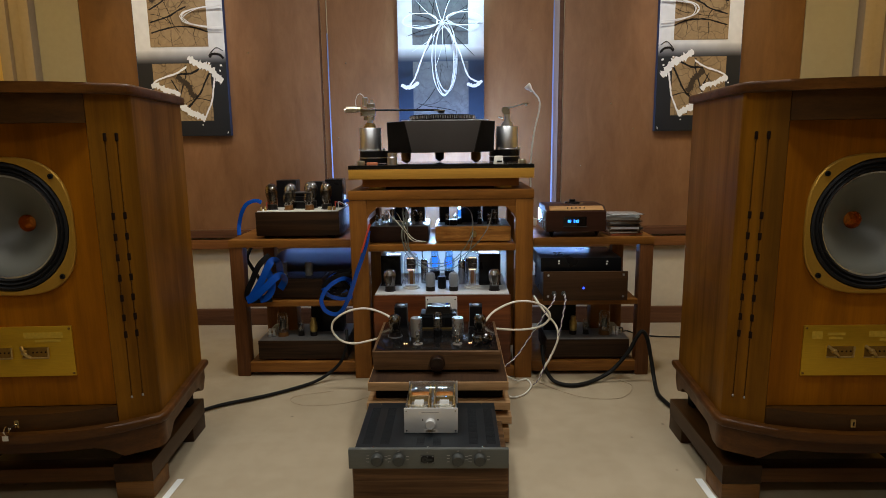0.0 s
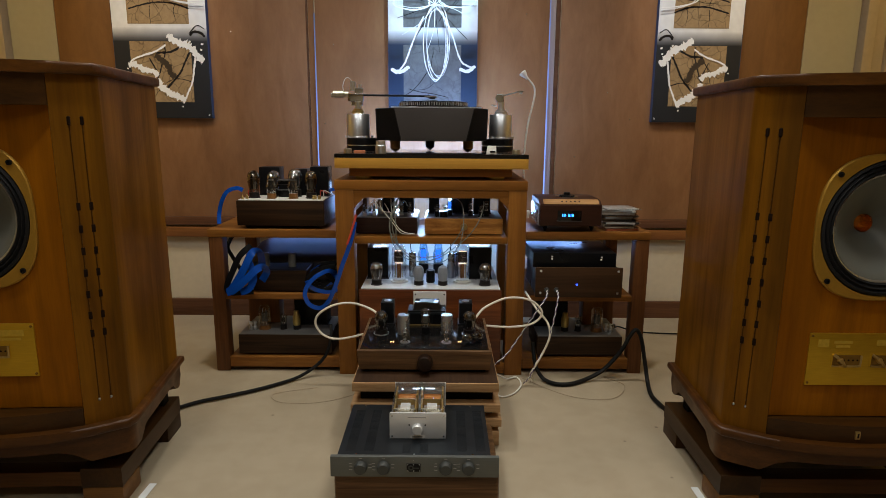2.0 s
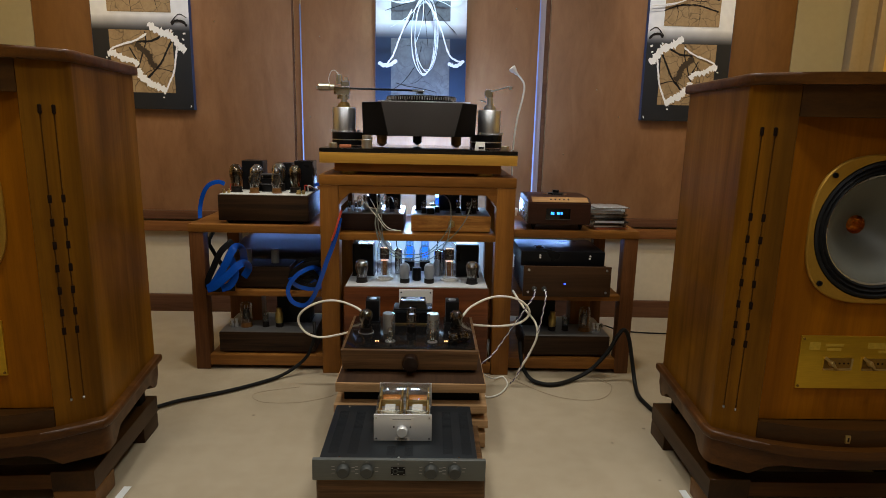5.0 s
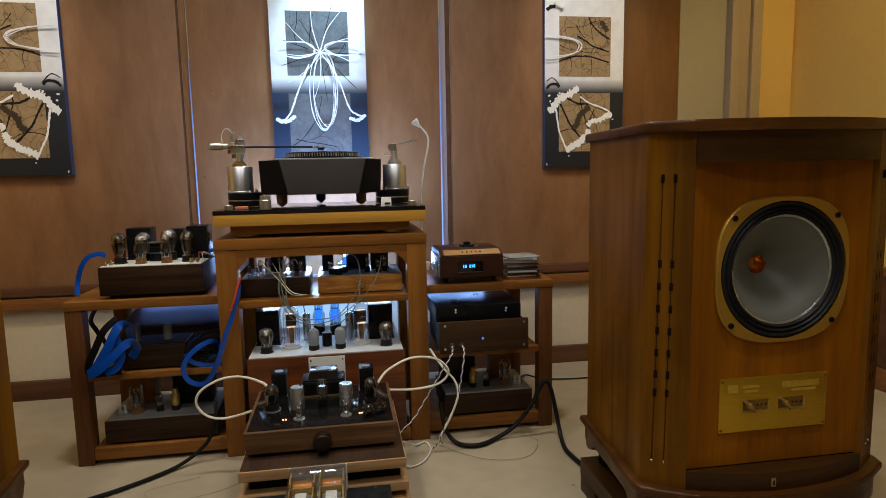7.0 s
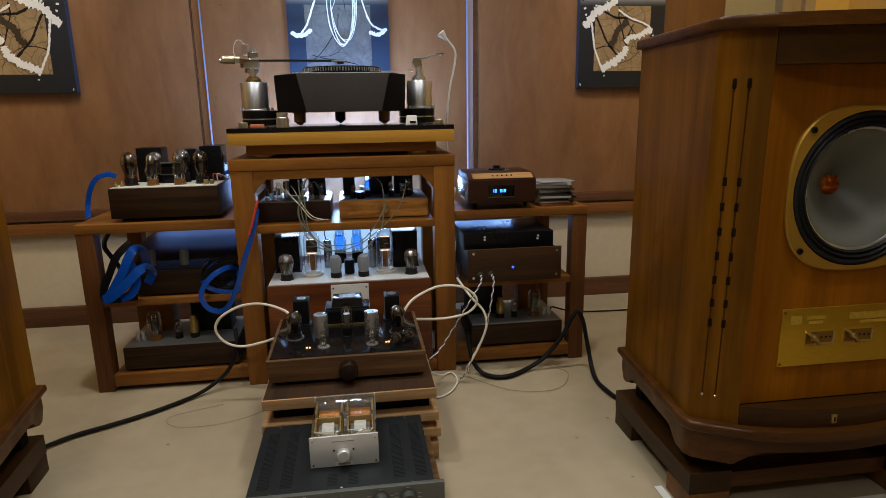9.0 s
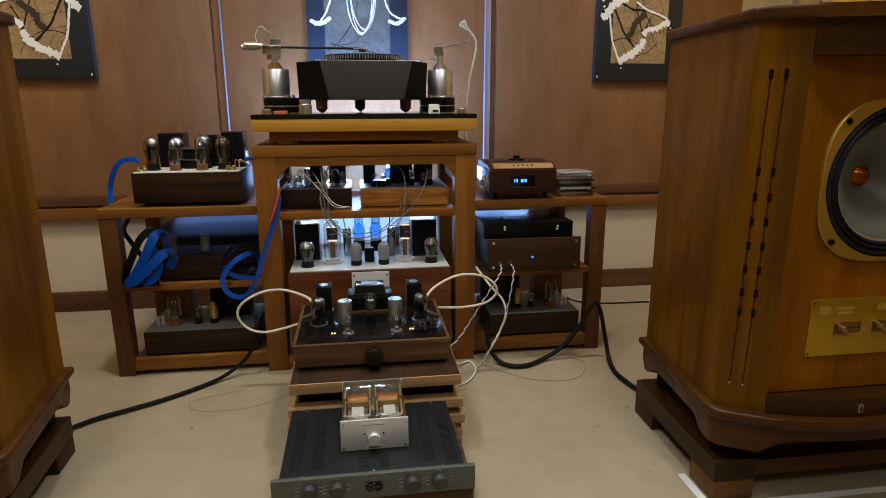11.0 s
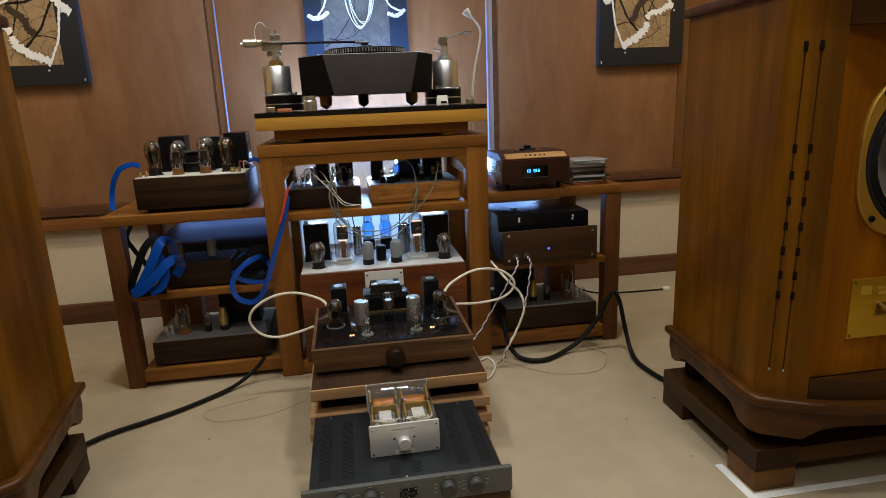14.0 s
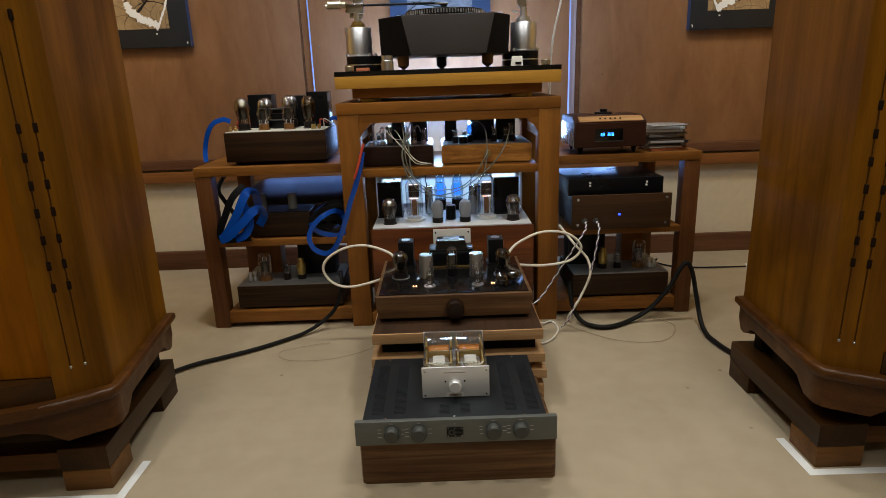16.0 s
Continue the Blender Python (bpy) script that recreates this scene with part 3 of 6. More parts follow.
        if p.y < -0.90:
            d = max(0.0, 1 - max(0.0, (abs(p.x) - 0.195)) / 0.05) if abs(p.x) > 0.195 else 1.0
        elif p.y < -0.47:
            d = min(1.0, max(0.0, (p.y + 0.84) / 0.05)) * min(1.0, max(0.0, (-0.50 - p.y) / 0.05))
        else:
            d = 1.0
        d = d * d * (3 - 2 * d)
        zb = 0.150 + (0.034 if p.y < -0.90 else 0.030) * d
        inn = p * 0.0
        inn.x, inn.y = p.x * 0.93, -0.70 + (p.y + 0.70) * 0.93
        rows.append([bm.verts.new((p.x, p.y, 0.224)), bm.verts.new((p.x, p.y, zb)), bm.verts.new((inn.x, inn.y, zb)), bm.verts.new((inn.x, inn.y, 0.224))])
    for A, B in zip(rows, rows[1:] + rows[:1]):
        for k in range(3):
            bm.faces.new((A[k], B[k], B[k + 1], A[k + 1]))
    part("skirt", bm, M_LIP, t, "scalloped walnut skirt")
    part("floor_panel", prism(plan(-0.03), 0.208, 0.226), M_BLACKM, t, "dark underside")
    for x in (-0.25, 0.25):
        for y in (-0.84, -0.52):
            part("foot", box(x - 0.02, x + 0.02, y - 0.02, y + 0.02, 0.1082, 0.210, 0.002), M_BLACKM, t, "dark foot block")
    # driver
    bm = bmesh.new()
    outer, inner = [], []
    N = 72
    for k in range(N):
        an = 2 * math.pi * k / N
        c, s_ = math.cos(an), math.sin(an)
        r = 0.177 / (abs(c) ** 2.9 + abs(s_) ** 2.9) ** (1 / 2.9)
        outer.append((r * c, zc + r * s_))
        inner.append((0.166 * c, zc + 0.166 * s_))
    loops = [[bm.verts.new((x, y, z)) for x, z in pts] for y, pts in ((-0.9255, outer), (-0.931, outer), (-0.934, [(x * 0.985, zc + (z - zc) * 0.985) for x, z in outer]), (-0.935, inner), (-0.915, inner))]
    for A, B in zip(loops, loops[1:]):
        for k in range(N):
            bm.faces.new((A[k], A[(k + 1) % N], B[(k + 1) % N], B[k]))
    driver = part("driver", bm, M_GOLDF, t, "gold driver frame")
    L = lambda prof: lathe(prof, (0, 0, zc), "y", 56)
    part("surround", L([(0.1655, 0.918), (0.163, 0.934), (0.157, 0.937), (0.152, 0.930), (0.147, 0.936), (0.142, 0.929), (0.137, 0.934), (0.131, 0.924)]), M_RUBBER, driver, "black corrugated surround")
    part("cone", L([(0.132, 0.925), (0.128, 0.925), (0.105, 0.908), (0.080, 0.889), (0.055, 0.868), (0.036, 0.850), (0.023, 0.836)]), M_CONE, driver, "grey paper cone")
    part("cone_rim", L([(0.1335, 0.9255), (0.1325, 0.9285), (0.1295, 0.9275), (0.1275, 0.9255)]), M_GREYCAN, driver, "pale glued edge of the cone")
    part("throat", L([(0.0235, 0.8375), (0.0215, 0.825), (0.019, 0.812), (0.014, 0.806), (0.0, 0.806)]), M_COPPER, driver, "copper horn throat")
    for sx in (-1, 1):
        for sz in (-1, 1):
            part("screw", lathe([(0.0068, 0.934), (0.0068, 0.9375), (0.0036, 0.9385), (0.0036, 0.9355), (0, 0.9355)], (sx * 0.135, 0, zc + sz * 0.128), "y", 14), M_BLACK, driver, "dark socket screw")
    # control plate
    px = -0.008
    plate = part("control_plate", box(px - 0.146, px + 0.146, -0.930, -0.925, 0.376, 0.512, 0.001), M_PLATE, t, "polished brass control plate")
    for sx in (-1, 1):
        for z in (0.383, 0.505):
            part("plate_screw", lathe([(0.0035, 0.9295), (0.003, 0.932), (0, 0.9325)], (px + sx * 0.140, 0, z), "y", 10), M_SLOT, plate)
        cx = px + sx * 0.048 - 0.002
        part("switch_recess", box(cx - 0.038, cx + 0.038, -0.9312, -0.9302, 0.424, 0.460, 0.0004), M_PLATE, plate, "raised brass switch frame")
        part("switch_slot", box(cx - 0.034, cx + 0.034, -0.9318, -0.9313, 0.428, 0.456), M_SLOT, plate)
        part("switch_rail", tube([(cx - 0.035, -0.933, 0.4275), (cx + 0.028, -0.933, 0.4275), (cx + 0.034, -0.933, 0.432), (cx + 0.035, -0.933, 0.455)], 0.0026, 8, 5), M_BRASS, plate, "brass rail")
        lever = part("switch_lever", tube([(cx - 0.034, -0.934, 0.458), (cx - 0.020, -0.946, 0.444), (cx - 0.008, -0.940, 0.430)], 0.0042, 8, 5), M_BRASS, plate, "brass lever")
        part("lever_knob", lathe([(0, 0.936), (0.006, 0.937), (0.0075, 0.943), (0.005, 0.949), (0, 0.950)], (cx - 0.022, 0, 0.446), "y", 14), M_BRASS, lever)
        for k in range(4):
            part("switch_stud", lathe([(0.0025, 0.9316), (0.002, 0.933), (0, 0.9332)], (cx - 0.006 + 0.011 * k, 0, 0.4425), "y", 8), M_SLOTDARK, plate)
    for x0, x1, z in ((-0.125, -0.098, 0.486), (-0.085, -0.040, 0.489), (-0.080, -0.045, 0.478), (0.020, 0.122, 0.488), (0.048, 0.115, 0.473)):
        h = 0.008 if z == 0.488 else (0.010 if x1 < -0.09 else 0.0035)
        part("engraved_bar", box(px + x0, px + x1, -0.9307, -0.9303, z - h, z + h), M_ENGRAVE, plate)
    return t


right_speaker = speaker(1.098, "large walnut floor loudspeaker with gold-framed driver, on wooden stand")
left_speaker = copy_thing(right_speaker, pose(-1.162, -0.001, 0, 0, 0, 3.0))
left_speaker.scale = (1, 1, 1.016)
for sp, x in ((right_speaker, -0.040), (left_speaker, 0.0)):
    lock = part("lock_plate", box(x - 0.006, x + 0.006, -0.9855, -0.979, 0.257, 0.278, 0.001), M_BRASS, sp, "small brass keyhole plate")
    part("keyhole", box(x - 0.002, x + 0.002, -0.9862, -0.9856, 0.262, 0.273), M_BLACKM, lock)
tagged(left_speaker, "large walnut floor loudspeaker with key in its lock, on wooden stand")
key = part("key", tube([(0, -0.987, 0.268), (0, -1.012, 0.268)], 0.003, 8, 3), M_CHROME, left_speaker, "small chrome key")
bowk = lathe([(0.008, -0.0015), (0.012, -0.0015), (0.012, 0.0015), (0.008, 0.0015), (0.008, -0.0015)], (0.0, -1.022, 0.268), "x", 16)
part("key_bow", bowk, M_CHROME, key)
part("key_tag", box(-0.014, 0.002, -1.024, -1.020, 0.240, 0.255, 0.001), M_CHROME, key)


def speaker_stand(xc):
    t = thing("speaker_stand", (xc, 0, 0), "dark stained wooden stand under a loudspeaker", "speaker stand", "speaker stands")
    for s in (-1, 1):
        x0, x1 = sorted((s * 0.215, s * 0.322))
        bp = [(s * 0.215, -0.905), (s * 0.322, -0.905), (s * 0.311, -0.462), (s * 0.215, -0.462)]
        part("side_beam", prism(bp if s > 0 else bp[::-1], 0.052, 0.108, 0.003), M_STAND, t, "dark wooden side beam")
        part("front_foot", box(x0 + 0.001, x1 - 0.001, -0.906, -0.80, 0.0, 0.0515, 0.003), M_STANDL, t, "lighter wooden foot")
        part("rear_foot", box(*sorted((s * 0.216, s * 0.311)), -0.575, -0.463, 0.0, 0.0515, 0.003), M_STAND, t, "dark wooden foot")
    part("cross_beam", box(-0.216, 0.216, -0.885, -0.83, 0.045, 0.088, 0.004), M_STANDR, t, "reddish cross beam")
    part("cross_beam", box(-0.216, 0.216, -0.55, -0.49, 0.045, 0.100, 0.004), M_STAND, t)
    return t


stand = speaker_stand(1.095)
copy_thing(stand, pose(-1.184, -0.001, 0, 0, 0, 3.0))
for xc, s in ((1.095, 1), (-1.122, -1)):
    t = thing("floor_tape", (xc, 0, 0), "white adhesive tape marking a corner on the carpet", "tape", "floor tape marks")
    x0, x1 = sorted((-s * 0.347, -s * 0.327))
    part("tape_strip", box(x0, x1, -0.912, -0.79, 0.0, 0.0012), M_TAPE, t)
    x0, x1 = sorted((-s * 0.347, s * 0.20))
    part("tape_strip", box(x0, x1, -0.932, -0.9125, 0.0, 0.0012), M_TAPE, t)


# ---- paintings ----
def canvas_material(blue):
    m, nt, p = nodes_of("painted_canvas")
    tc = nt.nodes.new("ShaderNodeTexCoord")
    sep = nt.nodes.new("ShaderNodeSeparateXYZ")
    nt.links.new(tc.outputs["Object"], sep.inputs[0])
    rng = add(nt, "ShaderNodeMapRange")
    rng.inputs[1].default_value, rng.inputs[2].default_value = 0.368, 0.436
    nt.links.new(sep.outputs["Z"], rng.inputs[0])
    nz = add(nt, "ShaderNodeTexNoise", Scale=18.0, Detail=6.0)
    nt.links.new(tc.outputs["Object"], nz.inputs["Vector"])
    # the blue variant's dark end bakes in blue lamp light
    c = ramp(nt, rng.outputs[0], [(0.0, (0.012, 0.027, 0.058) if blue else (0.012, 0.014, 0.018)), (0.25, (0.12, 0.12, 0.13)), (0.8, (0.55, 0.55, 0.56)), (1.0, (0.78, 0.78, 0.78))])
    c = mix(nt, 0.25, c, ramp(nt, nz.outputs[0], [(0.35, (0.6, 0.6, 0.6)), (0.6, (1, 1, 1))]), "MULTIPLY")
    nt.links.new(c, p.inputs["Base Color"])
    p.inputs["Roughness"].default_value = 0.55
    weave = add(nt, "ShaderNodeTexNoise", Scale=900.0, Detail=1.0)
    nt.links.new(tc.outputs["Object"], weave.inputs["Vector"])
    bump(nt, p, weave.outputs[0], 0.25, 0.0008)
    return m


M_CANVAS = canvas_material(0)
# centre canvas, tinted for the blue light on it
M_CANVASBLUELIT = canvas_material(1)


def cracked(name, lo, hi, crack=0.9):
    m, nt, p = nodes_of(name)
    v = coords(nt)
    nz = add(nt, "ShaderNodeTexNoise", Scale=22.0, Detail=8.0, Roughness=0.75)
    vo = add(nt, "ShaderNodeTexVoronoi", Scale=14.0)
    vo.feature = "DISTANCE_TO_EDGE"
    warp = add(nt, "ShaderNodeTexNoise", Scale=9.0, Detail=3.0)
    vm = nt.nodes.new("ShaderNodeVectorMath")
    vm.operation = "SCALE"
    vm.inputs["Scale"].default_value = 0.10
    va = nt.nodes.new("ShaderNodeVectorMath")
    nt.links.new(v, warp.inputs["Vector"])
    nt.links.new(warp.outputs["Color"], vm.inputs[0])
    nt.links.new(v, va.inputs[0])
    nt.links.new(vm.outputs[0], va.inputs[1])
    nt.links.new(va.outputs[0], vo.inputs["Vector"])
    nt.links.new(v, nz.inputs["Vector"])
    c = ramp(nt, nz.outputs[0], [(0.3, lo), (0.7, hi)])
    c = mix(nt, crack, c, ramp(nt, vo.outputs[0], [(0.0, (0.06, 0.05, 0.04)), (0.018, (0.25, 0.22, 0.2)), (0.03, (1, 1, 1))]), "MULTIPLY")
    nt.links.new(c, p.inputs["Base Color"])
    p.inputs["Roughness"].default_value = 0.7
    bump(nt, p, nz.outputs[0], 0.4, 0.002)
    return m


M_TAN = cracked("cracked_ochre_paint", (0.24, 0.155, 0.070), (0.40, 0.27, 0.135), 0.5)
# grey puts the cool light on the centre's ochre squares into colour
M_TANGREYED = cracked("light_greyed_ochre_paint", (0.075, 0.075, 0.078), (0.15, 0.15, 0.155), 0.25)
M_PWHITE = plain("thick_white_paint", (0.84, 0.84, 0.84), 0.45, var=0.04, scale=60, relief=0.3)
M_PBLACK = plain("black_paint_line", (0.014, 0.012, 0.012), 0.5)
M_PBROWN = plain("dark_brown_paint", (0.045, 0.030, 0.018), 0.5)
M_CSIDE = plain("canvas_side_navy", (0.03, 0.05, 0.11), 0.6)


def ribbon(pts, w, y, jag, rng, bm, u_max=9.0, taper=False, rise=0.0):
    """A brushed stroke: a thin raised band along a line in the picture's plane, with a ragged edge; rise lifts later turns over earlier ones."""
    line = smooth_line([(u, 0, z) for u, z in pts], 26)
    knots = [[rng.uniform(-0.8, 0.8) + (rng.uniform(0.5, 1.7) if jag > 0.45 and w > 0.009 and rng.random() < 0.22 else 0) for _ in range(len(line) // 3 + 3)] for _ in range(2)]
    uneven = lambda side, i: jag * (knots[side][i // 3] * (1 - i % 3 / 3) + knots[side][i // 3 + 1] * (i % 3 / 3) + rng.uniform(-0.15, 0.15))
    rows = []
    n = len(line)
    for i, q in enumerate(line):
        if not -u_max + w < q.x < u_max - w:
            rows.append(None)
            continue
        d = (line[min(i + 1, n - 1)] - line[max(i - 1, 0)])
        d = d.normalized() if d.length > 0 else Vector((1, 0, 0))
        nn = Vector((-d.z, 0, d.x))
        k = w * (1 - 0.8 * i / n if taper else 1)
        ends = min(1.0, 0.35 + 0.16 * min(i, n - 1 - i)) if jag > 0.3 else 1.0
        a = k * ends * max(0.15, 1 + uneven(0, i))
        b = k * ends * max(0.15, 1 + uneven(1, i))
        p0, p1 = q + nn * a, q - nn * b
        p0.x, p1.x = (max(-u_max, min(u_max, p.x)) for p in (p0, p1))
        yy = y - rise * i / n
        rows.append([bm.verts.new((p0.x, yy, p0.z)), bm.verts.new((p1.x, yy, p1.z)), bm.verts.new((p1.x, yy - 0.0004, p1.z)), bm.verts.new((p0.x, yy - 0.0004, p0.z))])
    for A, B in zip(rows, rows[1:]):
        if A and B:
            for k in range(4):
                bm.faces.new((A[k], A[(k + 1) % 4], B[(k + 1) % 4], B[k]))
    return bm


def twigs(rng, x0, x1, z0, z1, y, t, count=3, thick=0.0028):
    """Dark branching lines across a square."""
    def grow(p, an, length, w, depth):
        pts = [p]
        for _ in range(4):
            an += rng.uniform(-0.45, 0.45)
            q = (pts[-1][0] + math.cos(an) * length / 4, pts[-1][1] + math.sin(an) * length / 4)
            if not (x0 < q[0] < x1 and z0 < q[1] < z1):
                break
            pts.append(q)
        if len(pts) > 1:
            part("dark_branch", ribbon(pts, w, y, 0.4, rng, bmesh.new()), M_PBLACK, t)
        if depth and len(pts) > 2:
            for k in range(2):
                grow(pts[rng.randrange(1, len(pts))], an + rng.choice((-1, 1)) * rng.uniform(0.5, 1.1), length * 0.6, w * 0.6, depth - 1)
    for _ in range(count):
        grow((rng.uniform(x0, x1), rng.uniform(z0 + 0.02, z1 - 0.02)), rng.uniform(0, 6.28), 0.20, thick, 2)


def painting(xc, width, z0, kind, label, seed):
    """Canvas with ochre squares, dark below and white above, and white drips."""
    rng = random.Random(seed)
    h = 0.90
    t = thing("painting", (xc, 0, z0), label, "painting", "abstract paintings")
    half = width / 2
    y = WY - 0.030 - (0.012 if kind == "centre" else 0)
    yb = WY - 0.001 - (0.012 if kind == "centre" else 0)
    part("canvas", box(-half, half, y, yb, 0, h, 0.002), M_CANVASBLUELIT if kind == "centre" else M_CANVAS, t, "canvas dark below and white above")
    for s in (-1, 1):
        part("canvas_edge", box(*sorted((s * half, s * (half + 0.0015))), y + 0.001, yb, 0.0, h), M_CSIDE, t)
    U = lambda u: (u - 0.5) * width
    tan = M_TANGREYED if kind == "centre" else M_TAN
    mir = -1 if kind == "right" else 1
    squares = ((0.17, 0.82, 0.078, 0.368), (0.17, 0.82, 0.450, 0.740))
    for u0, u1, za, zb in squares:
        x0, x1 = sorted((mir * U(u0), mir * U(u1)))
        part("square", box(x0, x1, y - 0.0012, y - 0.0002, za, zb), tan, t, "cracked ochre square")
    side = -mir
    S = lambda pts: [(side * U(u), z * 0.907) for u, z in pts]
    for k, (u0, u1, za, zb) in enumerate(squares):
        x0, x1 = sorted((mir * U(u0), mir * U(u1)))
        twigs(rng, x0, x1, za, zb, y - 0.0014, t, 3 if kind == "centre" else 4 - k, 0.0017 if kind == "centre" else 0.0013)
    if kind != "centre":
        for pts, w in (([(0.17, 0.574), (0.34, 0.601), (0.53, 0.605), (0.68, 0.590), (0.815, 0.572)], 0.0034), ([(0.40, 0.713), (0.50, 0.690), (0.60, 0.661), (0.815, 0.630)], 0.0038),
                       ([(0.55, 0.812), (0.58, 0.780), (0.68, 0.735), (0.818, 0.697)], 0.0040), ([(0.585, 0.590), (0.59, 0.545), (0.585, 0.498)], 0.0018), ([(0.39, 0.770), (0.44, 0.735), (0.50, 0.705), (0.54, 0.720)], 0.0022),
                       ([(0.62, 0.655), (0.585, 0.625), (0.575, 0.602)], 0.0022), ([(0.31, 0.600), (0.335, 0.560), (0.31, 0.500)], 0.0020),
                       ([(0.18, 0.360), (0.25, 0.300), (0.32, 0.235), (0.46, 0.160)], 0.0046), ([(0.25, 0.388), (0.40, 0.352), (0.53, 0.345), (0.565, 0.322)], 0.0048),
                       ([(0.63, 0.318), (0.58, 0.270), (0.55, 0.240)], 0.0030), ([(0.46, 0.400), (0.455, 0.350), (0.49, 0.300), (0.53, 0.240), (0.565, 0.205)], 0.0030), ([(0.17, 0.190), (0.32, 0.210), (0.46, 0.190), (0.60, 0.120)], 0.0026)):
            part("dark_branch", ribbon(S(pts), w, y - 0.0016, 0.5, rng, bmesh.new(), half, w < 0.003), M_PBLACK, t)
        for pts, w in (([(0.565, 0.335), (0.52, 0.315), (0.48, 0.300), (0.43, 0.275), (0.415, 0.245), (0.37, 0.215)], 0.0135), ([(0.70, 0.790), (0.74, 0.770), (0.79, 0.740)], 0.012)):
            part("dark_blot", ribbon(S(pts), w, y - 0.0022, 0.40, rng, bmesh.new(), half), M_PBROWN, t, "dark brown brushed blot")
        for pts, w in (([(0.02, 0.470), (0.10, 0.488), (0.19, 0.445)], 0.0022), ([(0.02, 0.430), (0.07, 0.452), (0.14, 0.455), (0.18, 0.436)], 0.006), ([(0.02, 0.845), (0.06, 0.860), (0.13, 0.870)], 0.0085)):
            part("dark_splash", ribbon(S(pts), w, y - 0.0020, 0.35, rng, bmesh.new(), half), M_PBLACK, t, "black splash beside the white band")
    if kind == "centre":
        for an in range(0, 360, 40):
            a = radians(an + rng.uniform(-6, 6))
            r = rng.uniform(0.16, 0.24)
            e = (max(-half + 0.004, min(half - 0.004, U(0.52) + r * math.cos(a))), 0.553 + r * math.sin(a))
            part("dark_branch", ribbon([(U(0.52) + 0.05 * math.cos(a), 0.553 + 0.05 * math.sin(a)), e], 0.0014, y - 0.0016, 0.5, rng, bmesh.new()), M_PBLACK, t)
    layer = [y - 0.0028]

    def stroke(pts, w, jag, taper=False, rise=0.0):
        part("white_stroke", ribbon([(mir * U(u), z * 0.907) for u, z in pts], w, layer[0], jag, rng, bmesh.new(), half - 0.001, taper, rise), M_PWHITE, t)
        layer[0] -= rise + 0.0006

    def loop(u, z, ru, rz, turns, w, wob):
        pts = []
        for k in range(turns * 12 + 1):
            a = 2 * math.pi * k / 12
            f = 1 + rng.uniform(-wob, wob)
            pts.append((u + ru * f * math.cos(a), z + rz * f * math.sin(a)))
        stroke(pts, w, 0.2, False, 0.0010 * turns)
    if kind == "centre":
        loop(0.53, 0.415, 0.135, 0.195, 4, 0.0013, 0.035)
        loop(0.56, 0.425, 0.125, 0.185, 3, 0.0012, 0.05)
        loop(0.54, 0.405, 0.110, 0.180, 3, 0.0011, 0.05)
        for k in range(9):
            a = radians(20 + 40 * k)
            u1, z1 = 0.52 + 0.47 * math.cos(a), 0.61 + 0.24 * math.sin(a)
            stroke([(0.52, 0.61), (0.52 + 0.22 * math.cos(a + 0.15), 0.61 + 0.12 * math.sin(a + 0.15)), (u1, z1)], 0.0026, 0.5, True)
        loop(0.78, 0.63, 0.20, 0.035, 2, 0.0022, 0.08)
        loop(0.27, 0.62, 0.20, 0.040, 2, 0.0022, 0.08)
        stroke([(0.40, 0.55), (0.28, 0.42), (0.20, 0.32), (0.12, 0.265)], 0.004, 0.5)
        stroke([(0.62, 0.55), (0.72, 0.45), (0.82, 0.32), (0.97, 0.285)], 0.004, 0.5)
        for u0, u1, z1 in ((0.03, 0.24, 0.27), (0.80, 0.98, 0.275)):
            stroke([(u0, z1 + 0.005), ((u0 + u1) / 2, z1 - 0.008), (u1, z1 + 0.02)], 0.0085, 0.42)
    else:
        mir = side
        stroke([(0.42, 0.440), (0.33, 0.405), (0.24, 0.390), (0.16, 0.362), (0.10, 0.325), (0.045, 0.306)], 0.0140, 0.5)
        stroke([(0.135, 0.325), (0.155, 0.270), (0.185, 0.195), (0.245, 0.130), (0.295, 0.078)], 0.0044, 0.45)
        stroke([(0.275, 0.098), (0.36, 0.118), (0.45, 0.140), (0.53, 0.172), (0.555, 0.210)], 0.0135, 0.5)
        stroke([(0.545, 0.225), (0.60, 0.252), (0.70, 0.262), (0.79, 0.285), (0.855, 0.280)], 0.0105, 0.5)
        stroke([(0.44, 0.388), (0.56, 0.352), (0.70, 0.330), (0.80, 0.310), (0.845, 0.285)], 0.0044, 0.5)
        for u, z, r in ((0.052, 0.392, 0.006), (0.065, 0.362, 0.005), (0.135, 0.374, 0.007), (0.012, 0.017, 0.007), (0.18, 0.405, 0.005), (0.86, 0.262, 0.004), (0.30, 0.062, 0.004)):
            stroke([(u - r / width, z - r * 0.3), (u + r / width, z + r * 0.3)], r * 0.8, 0.5)
        loop(0.02, 0.655, 0.44, 0.056, 3, 0.0019, 0.05)
        loop(0.00, 0.650, 0.42, 0.060, 2, 0.0015, 0.07)
        stroke([(0.10, 0.895), (0.17, 0.880), (0.23, 0.868)], 0.011, 0.6)
    return t


painting(-1.360, 0.462, 1.040, "left", "tall abstract canvas with ochre squares and white splashes", 3)
painting(1.290, 0.416, 1.036, "right", "tall abstract canvas with ochre squares, mirrored white splashes", 5)
painting(-0.020, 0.436, 1.030, "centre", "tall abstract canvas with ochre squares greyed by light and looped white drips", 8)


